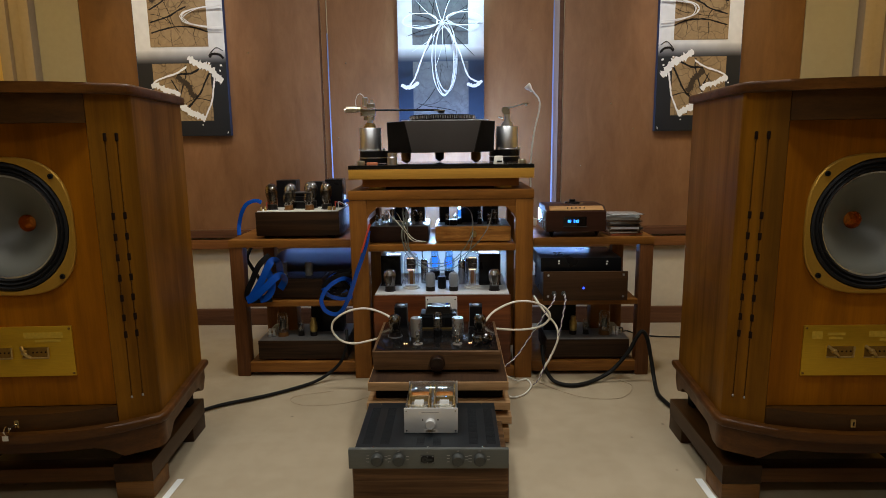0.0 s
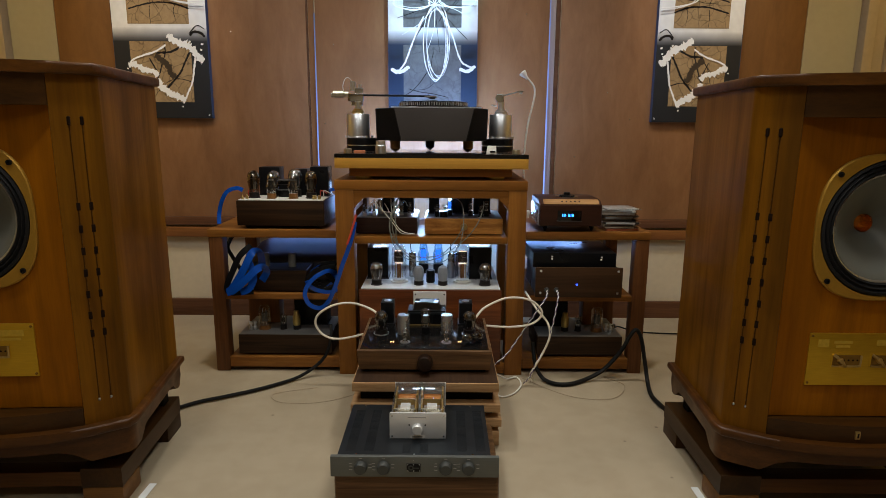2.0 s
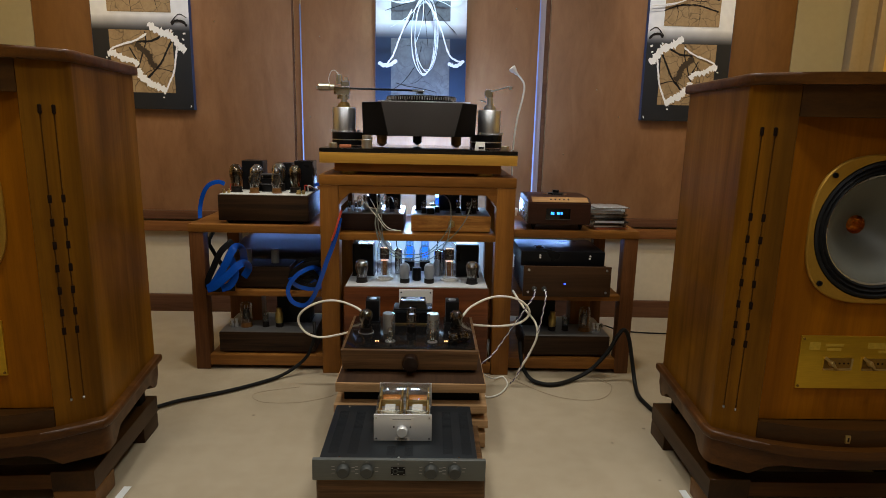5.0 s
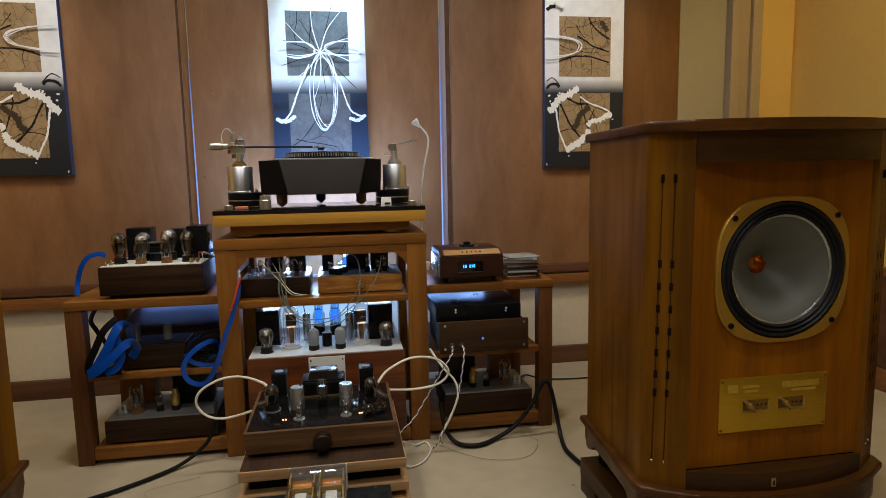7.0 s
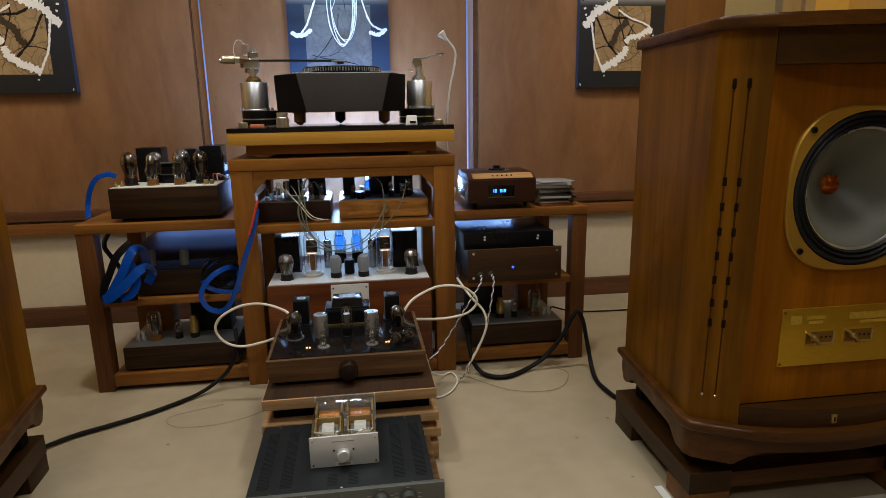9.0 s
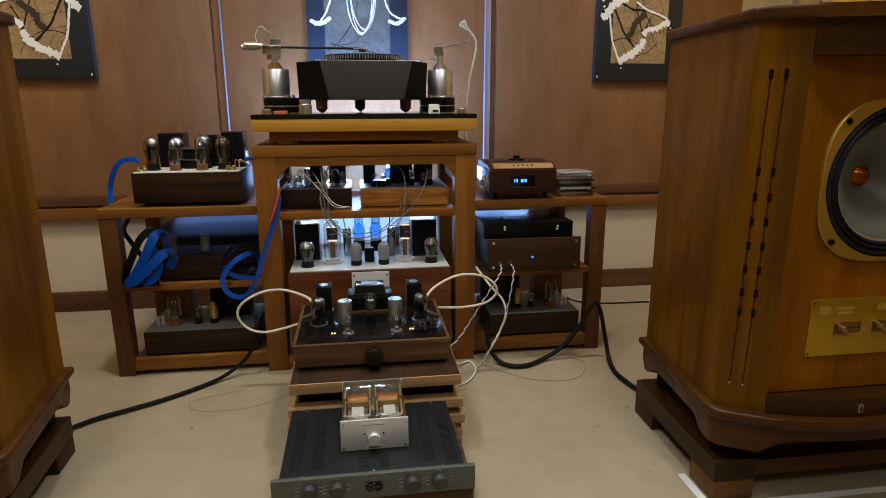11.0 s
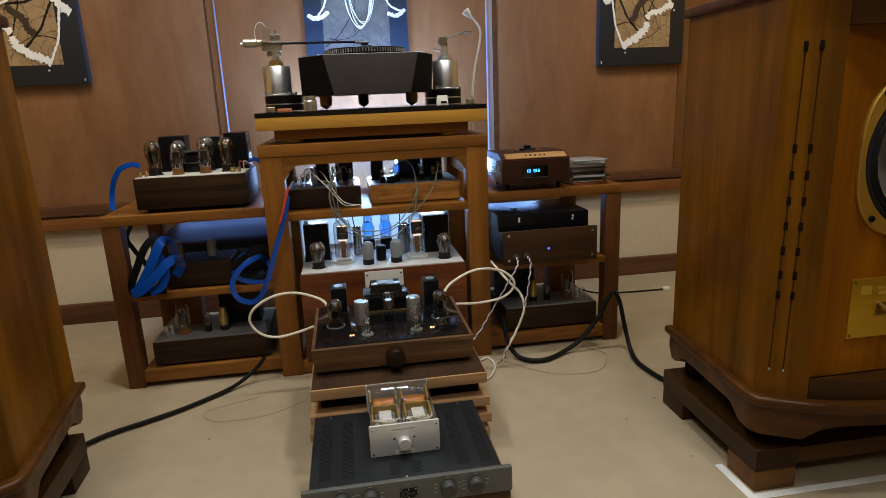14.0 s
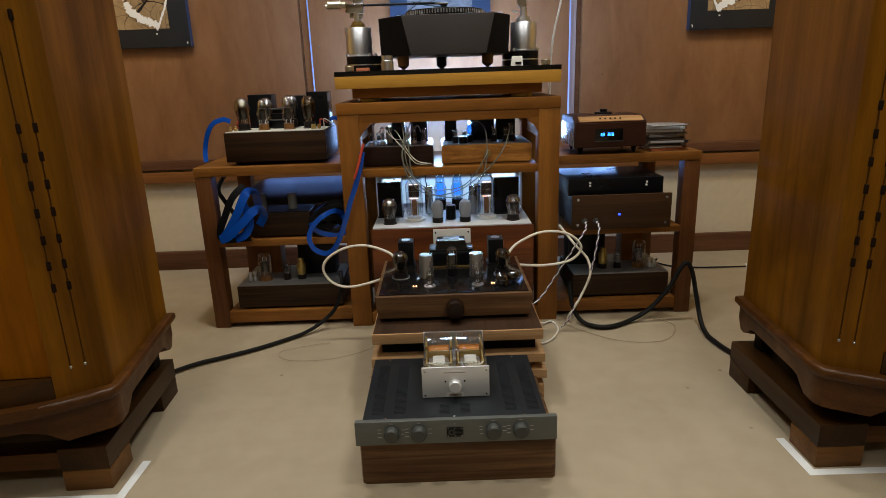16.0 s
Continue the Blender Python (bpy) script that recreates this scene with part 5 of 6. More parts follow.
def mono_amplifier(x0, x1, mirror, label):
    """A low dark case with a rectifier, driver valves and transformers, built to one hand or the other."""
    t = thing("mono_amplifier", ((x0 + x1) / 2, 0.17, 0.0622), label, "amplifier", "mono amplifiers on the low shelves")
    case(t, x0, x1, 0.05, 0.30, 0.0622, 0.152, M_DARKWAL, M_GREYTOP, 0.008, 0.004)
    X = (lambda f: x1 - f) if mirror else (lambda f: x0 + f)
    Z = 0.1553
    valve(t, X(0.092), 0.12, Z, "straight", 0.106, 0.024, M_TANB, 0.018)
    valve(t, X(0.172), 0.12, Z, "straight", 0.066, 0.014, M_BAKE, 0.022)
    valve(t, X(0.228), 0.12, Z, "gold", 0.080, 0.0165)
    for f in (0.036, 0.052):
        wpart("terminal", lathe([(0, Z), (0.008, Z), (0.008, Z + 0.012), (0.005, Z + 0.014), (0.005, Z + 0.024), (0.007, Z + 0.026), (0.007, Z + 0.034), (0, Z + 0.034)], (X(f), 0.09 + f * 0.5, 0), "z", 14), M_STEEL, t, "steel terminal")
    a, b = sorted((X(0.205), X(0.345)))
    transformer(t, a, b, 0.18, 0.275, Z, 0.292)
    a, b = sorted((X(0.050), X(0.135)))
    wpart("wooden_choke_cover", box(a, b, 0.20, 0.275, Z, 0.288, 0.003), M_RACKZ, t, "brown wooden cover")
    return t


mono_amplifier(-0.812, -0.424, False, "dark wooden valve mono amplifier on the low shelf")
mono_amplifier(0.432, 0.786, True, "dark wooden valve mono amplifier near the floor cables")

# right rack
M_PREFACE = wood("preamp_walnut", (0.026, 0.0120, 0.0050), (0.082, 0.039, 0.016), "x", 0.44, 0.0, 40, 0.04, 1.0)
t = thing("preamplifier", (0.56, 0.1, 0.334), "walnut-fronted preamplifier with blue light", "preamplifier")
wpart("face_panel", box(0.400, 0.740, -0.052, -0.040, 0.350, 0.470, 0.002), M_PREFACE, t, "walnut face panel")
wpart("body", box(0.408, 0.732, -0.0395, 0.27, 0.3485, 0.462, 0.003), M_BLACK, t)
for x in (0.43, 0.70):
    for y in (0.05, 0.24):
        wpart("foot", rod(x, y, 0.3342, 0.3485, 0.012, 14), M_BLACKM, t)
for x in (0.420, 0.722):
    for z in (0.368, 0.456):
        wpart("screw", lathe([(0.005, 0.0515), (0.0045, 0.0545), (0, 0.055)], (x, 0, z), "y", 12), M_STEEL, t, "steel face screw")
wpart("indicator", lathe([(0.0042, 0.0515), (0.004, 0.054), (0, 0.055)], (0.562, 0, 0.402), "y", 12), M_LED, t, "blue indicator light")
for x in (0.444, 0.482):
    wpart("socket", lathe([(0.010, 0.0515), (0.010, 0.056), (0.006, 0.057), (0.006, 0.062), (0, 0.062)], (x, 0, 0.381), "y", 14), M_KNOB, t, "dark phono socket")
t = thing("digital_source", (0.55, 0.22, 0.4625), "slim black unit lying on the preamplifier", "audio unit")
wpart("body", box(0.394, 0.722, -0.012, 0.25, 0.4625, 0.520, 0.003), M_BLACK, t, "black metal case")
for x, z in ((0.468, 0.497), (0.468, 0.506), (0.662, 0.494), (0.664, 0.504)):
    wpart("socket", lathe([(0.004, 0.0125), (0.004, 0.0145), (0, 0.015)], (x, 0, z), "y", 10), M_WHITE, t)

M_RADIO = wood("radio_wood", (0.024, 0.0085, 0.0050), (0.055, 0.020, 0.0110), "x", 0.36, 0.1, 40, 0.04, 0.8)
t = thing("table_radio", (0.527, 0.09, 0.5985), "dark wooden disc player with blue display", "disc player")
bm = bmesh.new()
prof = [(-0.020, 0.624), (-0.020, 0.708), (0.022, 0.727), (0.195, 0.727), (0.195, 0.624)]
vs = [[bm.verts.new((x, y, z)) for y, z in prof] for x in (0.4055, 0.6500)]
bm.faces.new(vs[0])
bm.faces.new(vs[1][::-1])
for k in range(5):
    bm.faces.new((vs[0][k], vs[0][(k + 1) % 5], vs[1][(k + 1) % 5], vs[1][k]))
bmesh.ops.bevel(bm, geom=bm.edges[:], offset=0.003, segments=2, affect="EDGES")
wpart("case", bm, M_RADIO, t, "dark wooden case")
wpart("side_plate", box(0.4025, 0.4050, -0.016, 0.190, 0.628, 0.704, 0.001), M_GREYCAN, t, "pale metal side plate")
trim = bmesh.new()
box(0.422, 0.640, 0.0, 0.036, -0.0002, 0.0022, 0.0008, trim)
bmesh.ops.transform(trim, matrix=pose(0, -0.0160, 0.7098, math.degrees(math.atan2(0.019, 0.042)), 0, 0), verts=trim.verts)
tr = wpart("button_strip", trim, M_BAMB, t, "pale wooden button strip")
for k in range(5):
    b = lathe([(0, 0.002), (0.0032, 0.002), (0.0032, 0.005), (0, 0.005)], (0.495 + 0.017 * k, 0.016, 0), "z", 10)
    bmesh.ops.transform(b, matrix=pose(0, -0.0160, 0.7098, math.degrees(math.atan2(0.019, 0.042)), 0, 0), verts=b.verts)
    wpart("button", b, M_BLACK, tr)
win = wpart("display_window", box(0.476, 0.570, -0.0222, -0.0203, 0.646, 0.686, 0.0005), M_GLOSSB, t, "black display window")
for k, (dx, w, h) in enumerate(((0.494, 0.003, 0.015), (0.500, 0.007, 0.015), (0.518, 0.006, 0.015), (0.527, 0.003, 0.015), (0.533, 0.006, 0.015))):
    for zz in (0.662, 0.6665, 0.671) if w > 0.004 else ():
        wpart("display_bar", box(dx, dx + w, -0.0229, -0.0224, zz, zz + 0.0020), M_DISPLAY, win)
    for xx in (dx, dx + w - 0.0018):
        wpart("display_bar", box(xx, xx + 0.0018, -0.0229, -0.0224, 0.662, 0.673), M_DISPLAY, win)
wpart("window_ledge", box(0.474, 0.572, -0.0235, -0.0203, 0.6425, 0.6455, 0.0005), M_GREYPL, win, "pale ledge under the display")
for x in (0.435, 0.622):
    for y in (0.02, 0.16):
        wpart("foot", lathe([(0, 0.5988), (0.003, 0.5988), (0.013, 0.624), (0, 0.624)], (x, y, 0), "z", 4), M_BLACK, t, "pointed black foot")
wpart("disc_well", rod(0.535, 0.11, 0.7271, 0.7300, 0.048, 32), M_CHROME, t)
wpart("disc_clamp", lathe([(0, 0.7301), (0.032, 0.7301), (0.032, 0.734), (0.013, 0.735), (0.013, 0.745), (0, 0.745)], (0.535, 0.11, 0), "z", 28), M_BLACK, t, "black disc clamp")
t.location.x += 0.010
t.location.y += 0.030

rng = random.Random(11)
z = 0.5984
for c, spine, h in (((0.45, 0.09, 0.04), (0.50, 0.13, 0.06), 0.0100), ((0.12, 0.035, 0.025), (0.55, 0.52, 0.48), 0.0072), ((0.30, 0.28, 0.24), (0.05, 0.05, 0.05), 0.0104),
                    ((0.02, 0.02, 0.022), (0.45, 0.45, 0.46), 0.0104), ((0.02, 0.02, 0.022), (0.02, 0.02, 0.02), 0.0090), ((0.10, 0.105, 0.11), (0.30, 0.31, 0.32), 0.0104),
                    ((0.02, 0.02, 0.021), (0.03, 0.03, 0.03), 0.0070), ((0.50, 0.50, 0.52), (0.62, 0.62, 0.64), 0.0104), ((0.58, 0.60, 0.62), (0.30, 0.30, 0.32), 0.0104), ((0.62, 0.63, 0.64), (0.7, 0.7, 0.7), 0.0060)):
    t = thing("compact_disc_case", (0.752 + rng.uniform(-0.009, 0.009), 0.115 + rng.uniform(-0.012, 0.012), z), "plastic compact disc case lying in an untidy stack", "disc case", "stack of disc cases")
    t.rotation_euler = (0, 0, radians(rng.uniform(-9, 9)))
    part("insert", box(-0.066, 0.066, -0.056, 0.058, 0.0014, h - 0.0014), plain("disc_insert", c, 0.3, var=0.25, scale=40, coat=0.3), t, "printed insert")
    part("spine", box(-0.064, 0.050, -0.0600, -0.0565, 0.0018, h - 0.0018), plain("disc_spine", spine, 0.35, var=0.3, scale=60), t, "printed spine")
    part("shell", box(-0.071, 0.071, -0.0625, 0.0625, 0.0, h - 0.0002, 0.0010), M_ACRYL, t, "clear plastic shell")
    z += h

# central rack, upper shelf
t = thing("phono_stage", (-0.19, 0.18, 0.583), "small dark walnut valve phono stage", "amplifier")
case(t, -0.316, -0.068, 0.06, 0.30, 0.5832, 0.652, M_PHONO, M_GREYTOP, 0.004, 0.004)
Z = 0.6553
for x, y, h in ((-0.285, 0.10, 0.050), (-0.262, 0.12, 0.044), (-0.245, 0.10, 0.060), (-0.160, 0.11, 0.046), (-0.135, 0.12, 0.060), (-0.100, 0.11, 0.055)):
    valve(t, x, y, Z, "straight", h, 0.0095, M_STEEL, 0.010)
for x0, x1 in ((-0.2190, -0.172), (-0.150, -0.088)):
    transformer(t, x0, x1, 0.20, 0.28, Z, 0.748)
wpart("grey_can", rod(-0.225, 0.16, Z, 0.715, 0.012, 18, bev=0.002), M_GREYCAN, t)
t.location.z -= 0.007
t = thing("line_stage", (0.12, 0.18, 0.583), "small figured oak valve line stage with brass knob", "amplifier")
case(t, -0.038, 0.277, 0.06, 0.30, 0.5832, 0.650, M_OAK, M_GREYTOP, 0.004, 0.004)
Z = 0.6533
wpart("knob", lathe([(0.014, -0.0605), (0.014, -0.048), (0.012, -0.042), (0, -0.042)], (0.121, 0, 0.618), "y", 24), M_BRASS, t, "round brass knob")
for x0, x1, z1 in ((-0.024, 0.020, 0.748), (0.070, 0.158, 0.748), (0.165, 0.235, 0.728)):
    transformer(t, x0, x1, 0.19, 0.26, Z, z1)
for x, y, h in ((0.012, 0.10, 0.050), (0.045, 0.11, 0.046), (0.190, 0.10, 0.050), (0.215, 0.12, 0.062), (0.150, 0.12, 0.060)):
    valve(t, x, y, Z, "straight", h, 0.011, M_BLACK if x < 0.1 else M_BAKE, 0.022)
v = valve(t, 0.064, 0.13, Z, "blue", 0.078, 0.012, M_BLACK, 0.024)
wpart("spark", lathe([(0, 0.714), (0.005, 0.716), (0.0065, 0.721), (0.005, 0.726), (0, 0.728)], (0.064, 0.13, 0), "z", 12), M_WSPARK, v, "bright blue-white glowing tip")
wpart("knob", rod(0.038, 0.085, Z, Z + 0.024, 0.016, 20, bev=0.002), M_BLACK, t)

t.location.z -= 0.007

# big amplifier on the lowest shelf of the central rack
t = thing("triode_amplifier", (-0.011, 0.18, 0.062), "large rosewood triode amplifier with white top plate", "amplifier")
wpart("front_panel", box(-0.292, 0.270, -0.045, -0.030, 0.075, 0.384, 0.003), M_ROSE, t, "rosewood front panel")
wpart("case", box(-0.288, 0.266, -0.0298, 0.38, 0.070, 0.384, 0.002), M_ROSE, t, "rosewood case")
for x in (-0.25, 0.23):
    for y in (0.05, 0.33):
        wpart("foot", rod(x, y, 0.0622, 0.070, 0.016, 14), M_BLACKM, t)
wpart("top_plate", box(-0.286, 0.264, -0.040, 0.375, 0.3843, 0.3885, 0.001), M_TOPG, t, "white painted top plate")
wp = wpart("white_panel", box(-0.078, 0.051, -0.0490, -0.0453, 0.200, 0.380, 0.001), M_WHITEPL, t, "white metal front panel")
for x in (-0.070, 0.043):
    wpart("screw", lathe([(0.003, 0.0488), (0.003, 0.0505), (0, 0.051)], (x, 0, 0.368), "y", 10), M_BLACK, wp)
Z = 0.3887
for x in (-0.230, 0.207):
    valve(t, x, 0.025, Z, "globe", 0.092, 0.0265, M_BAKE, 0.020)
for x in (-0.143, 0.117):
    wpart("socket_ring", lathe([(0.026, Z), (0.036, Z), (0.036, Z + 0.006), (0.026, Z + 0.006)], (x, 0.075, 0), "z", 28), M_WHITEPL, t)
    valve(t, x, 0.075, Z, "power", 0.156, 0.030, M_WHITEPL, 0.012)
for x in (-0.060, 0.037):
    valve(t, x, 0.025, Z, "grey", 0.080, 0.0205)
wpart("capacitor", rod(-0.013, 0.065, Z, Z + 0.052, 0.018, 20, bev=0.002), M_BLACK, t, "black capacitor can")
for x in (-0.048, 0.017):
    valve(t, x, 0.24, Z, "blue", 0.140, 0.0245, M_BAKE, 0.040)
for x, y in ((0.072, 0.145), (0.088, 0.175), (-0.092, 0.165)):
    wpart("grey_can", rod(x, y, Z, Z + 0.105, 0.015, 20, bev=0.002), M_GREYCAN, t, "tall grey capacitor can")
transformer(t, -0.278, -0.192, 0.12, 0.22, Z, 0.520)
transformer(t, 0.146, 0.240, 0.12, 0.22, Z, 0.524)

t.location.z -= 0.010

# slatted stand, with the low amplifier in front of the rack on it
t = thing("slatted_stand", (-0.012, -0.35, 0.0), "low stand of stacked pale wooden boards", "stand")
for z0, z1, dx in ((0.186, 0.2152, 0.0), (0.118, 0.143, 0.006), (0.069, 0.095, 0.011), (0.004, 0.050, 0.004)):
    wpart("board", box(-0.246 - dx, 0.216 + dx, -0.572, -0.115, z0, z1, 0.002), M_TRAY, t, "pale wooden board")
# wide black spacers, standing in for the shade between boards
for z0, z1 in ((0.1432, 0.1858), (0.0952, 0.1178), (0.0502, 0.0688)):
    for y in (-0.50, -0.17):
        wpart("spacer", box(-0.225, 0.200, y - 0.03, y + 0.03, z0, z1, 0.001), M_BLACKM, t, "black spacer filling the gap in place of shade")
# thin dark brown sheet, deepened for the shade lying on the board
wpart("board_top", box(-0.243, 0.213, -0.567, -0.118, 0.2153, 0.2163, 0.0003), M_TRAYSHADE, t, "dark brown board surface, deepened in colour for shade")
for x in (-0.2, 0.17):
    for y in (-0.5, -0.18):
        wpart("foot", rod(x, y, 0.0, 0.0042, 0.02, 14), M_BLACKM, t)

M_KNOBW = wood("turned_ebony_knob", (0.010, 0.0042, 0.0022), (0.024, 0.0105, 0.0055), "y", 0.28, 0.3)
t = thing("stereo_valve_amplifier", (-0.021, -0.33, 0.2163), "walnut valve amplifier with black top and round knob", "amplifier")
wpart("plinth", box(-0.222, 0.178, -0.478, -0.16, 0.2165, 0.2265, 0.001), M_BLACKM, t, "black recessed plinth")
bm = bmesh.new()
lo = [(-0.234, -0.492), (0.192, -0.492), (0.192, -0.150), (-0.234, -0.150)]
hi = [(-0.240, -0.496), (0.198, -0.496), (0.198, -0.148), (-0.240, -0.148)]
wpart("frame", prism(lo, 0.2268, 0.2940, 0.003, bm, hi), M_WAL, t, "walnut frame")
wpart("top_plate", box(-0.230, 0.188, -0.486, -0.158, 0.2942, 0.2965, 0.0006), M_GLOSSB, t, "polished black top")
wpart("knob", lathe([(0.0255, 0.4945), (0.0255, 0.523), (0.0235, 0.527), (0.019, 0.5285), (0, 0.5285)], (-0.019, 0, 0.2575), "y", 36), M_KNOBW, t, "dark wooden volume knob")
Z = 0.2967
for x, dx in ((-0.176, 0.012), (0.131, -0.010)):
    valve(t, x, -0.335, Z, "smoke", 0.082, 0.0235, M_BAKE, 0.018)
    wpart("socket_ring", lathe([(0.020, Z), (0.027, Z), (0.027, Z + 0.002), (0.020, Z + 0.002)], (x, -0.335, 0), "z", 26), M_STEEL, t)
    transformer(t, x + dx - 0.024, x + dx + 0.024, -0.235, -0.175, Z, 0.377)
    wpart("chrome_cap", rod(x + dx, -0.205, 0.377, 0.379, 0.014, 20), M_STEEL, t)
for x in (-0.098, 0.052):
    wpart("capacitor", lathe([(0, Z), (0.0215, Z), (0.0215, Z + 0.066), (0.020, Z + 0.069), (0.0, Z + 0.068)], (x, -0.335, 0), "z", 28), M_GREYCAN, t, "silver capacitor can")
valve(t, -0.021, -0.345, Z, "straight", 0.092, 0.0175, M_BLACK, 0.028)
tr = transformer(t, -0.088, 0.048, -0.245, -0.165, Z, 0.352)
wpart("lamination", box(-0.090, 0.050, -0.247, -0.163, 0.338, 0.346, 0.001), M_CHAR, tr, "laminated steel core")
wpart("top_cover", prism([(-0.070, -0.240), (0.030, -0.240), (0.030, -0.170), (-0.070, -0.170)], 0.352, 0.378, 0.002, top=[(-0.064, -0.232), (0.024, -0.232), (0.024, -0.176), (-0.064, -0.176)]), M_GLOSSB, tr, "glossy black bell cover")
wpart("rating_plate", box(-0.046, 0.006, -0.222, -0.186, 0.3782, 0.3790), M_COVER, tr)
wpart("brass_strip", box(-0.088, 0.048, -0.252, -0.2465, Z, Z + 0.004), M_BRASS, tr)
for x in (-0.088, 0.050):
    wpart("socket_ring", lathe([(0.011, Z), (0.017, Z), (0.017, Z + 0.0025), (0.011, Z + 0.003)], (x, -0.425, 0), "z", 26), M_STEEL, t, "chrome socket ring")
    valve(t, x, -0.425, Z, "straight", 0.048, 0.0095, M_CHROME, 0.010)
for x, y in ((0.128, -0.425), (0.163, -0.405)):
    b = lathe([(0, 0), (0.012, 0), (0.016, 0.006), (0.018, 0.018), (0.016, 0.032), (0.009, 0.040), (0, 0.042)], (0, 0, 0), "z", 20)
    bmesh.ops.transform(b, matrix=pose(x, y, Z + 0.0135, 70, 0, -30), verts=b.verts)
    wpart("spare_valve", b, M_SMOKE, t, "smoked valve lying on its side")
# emissive dots stand for heater reflections in the polished top
for x, y in ((-0.135, -0.425), (-0.127, -0.425), (0.091, -0.420), (0.098, -0.420)):
    wpart("heater_glint", rod(x, y, Z, Z + 0.003, 0.0022, 8), M_HEATER, t, "tiny orange glowing dot imitating a heater's reflection")

# integrated amplifier on its wooden block
t = thing("wooden_block", (-0.028, -0.76, 0.0), "dark walnut block under the amplifier", "block")
b = [(-0.247 + 0.012, -0.908), (0.190 - 0.012, -0.908), (0.190 - 0.0035, -0.9045), (0.190, -0.896), (0.190, -0.62), (-0.247, -0.62), (-0.247, -0.896), (-0.247 + 0.0035, -0.9045)]
wpart("body", prism(b, 0.0, 0.1030, 0.003), M_WAL, t, "walnut veneered block")
t = thing("integrated_amplifier", (-0.035, -0.76, 0.103), "flat charcoal integrated amplifier with four knobs", "amplifier")
wpart("chassis", box(-0.236, 0.166, -0.913, -0.612, 0.1085, 0.1625, 0.002), M_CHAR, t, "charcoal metal chassis")
for x in (-0.2, 0.13):
    for y in (-0.88, -0.65):
        wpart("foot", rod(x, y, 0.1032, 0.1085, 0.016, 16), M_BLACKM, t)
fp = wpart("faceplate", box(-0.251, 0.186, -0.926, -0.9135, 0.111, 0.168, 0.002), M_FACE, t, "gunmetal grey faceplate")
for x in (-0.172, -0.113, 0.048, 0.107):
    wpart("knob", lathe([(0.0170, 0.9262), (0.0170, 0.937), (0.0155, 0.942), (0.0135, 0.944), (0, 0.944)], (x, 0, 0.1405), "y", 30), M_KNOB, fp, "grey rotary knob")
    for dx, dz in ((-0.026, 0.008), (-0.026, 0.0), (-0.026, -0.010), (0.024, 0.006), (0.024, -0.004), (0.0, 0.0215)):
        wpart("printed_bar", box(x + dx - 0.004, x + dx + 0.004, -0.9268, -0.9263, 0.1415 + dz - 0.0007, 0.1415 + dz + 0.0007), M_GREYPRINT, fp)
bd = wpart("badge", box(-0.053, -0.017, -0.9280, -0.9263, 0.1275, 0.1500, 0.0005), M_BLACK, fp, "black badge with silver mark")
wpart("badge_mark", lathe([(0.004, 0.9281), (0.007, 0.9281), (0.007, 0.9288), (0.004, 0.9288), (0.004, 0.9281)], (-0.042, 0, 0.1385), "y", 18), M_KNOB, bd)
wpart("badge_mark", box(-0.036, -0.022, -0.9288, -0.9282, 0.1365, 0.1395), M_KNOB, bd)
for x in (-0.050, -0.035, -0.020):
    for z in (0.1300, 0.1475):
        wpart("rivet", lathe([(0.0013, 0.928), (0.001, 0.9287), (0, 0.9288)], (x, 0, z), "y", 8), M_STEEL, bd)
wpart("indicator", lathe([(0.0015, 0.9262), (0.001, 0.927), (0, 0.927)], (-0.035, 0, 0.158), "y", 8), M_GREYPRINT, fp)
for x, y in ((-0.186, -0.905), (-0.035, -0.905), (0.118, -0.905), (-0.196, -0.622), (0.124, -0.622)):
    wpart("lid_screw", lathe([(0.0035, 0.1624), (0.003, 0.1642), (0, 0.1645)], (x, y, 0), "z", 12), M_CHROME, t, "chrome lid screw")
for cx, w, y0, y1 in ((-0.205, 0.026, -0.885, -0.650), (-0.156, 0.026, -0.885, -0.650), (0.092, 0.026, -0.885, -0.650), (0.141, 0.026, -0.885, -0.650), (-0.056, 0.022, -0.893, -0.842), (-0.010, 0.022, -0.893, -0.842)):
    slot = wpart("vent_slot", box(cx - w / 2, cx + w / 2, y0, y0 + 0.0030, 0.1622, 0.1629), M_VENT, t)
    for k in range(1, int((y1 - y0) / 0.0052)):
        o = new("vent_slot", slot.data)
        o.parent = t
        o.location = (0, k * 0.0052, 0)

# little silver box with a clear cover
t = thing("transformer_box", (-0.028, -0.72, 0.163), "small silver box with clear cover showing transformers", "transformer box")
for x in (-0.09, 0.034):
    for y in (-0.80, -0.64):
        wpart("foot", rod(x, y, 0.1626, 0.1652, 0.007, 12), M_BLACKM, t)
wpart("base_plate", box(-0.102, 0.045, -0.816, -0.622, 0.1652, 0.1682, 0.0005), M_ALU, t)
fp = wpart("front_plate", box(-0.106, 0.049, -0.8225, -0.8165, 0.1632, 0.2390, 0.002), M_ALU, t, "brushed silver front plate")
wpart("rear_plate", box(-0.106, 0.049, -0.6215, -0.6165, 0.1632, 0.2390, 0.002), M_ALU, t)
wpart("cover", box(-0.102, 0.045, -0.8160, -0.6220, 0.1685, 0.2440, 0.002), M_ACRYL, t, "clear acrylic cover")
for x in (-0.099, 0.042):
    for z in (0.171, 0.231):
        wpart("screw", lathe([(0.0028, 0.8224), (0.0025, 0.824), (0, 0.8243)], (x, 0, z), "y", 10), M_CHROME, fp)
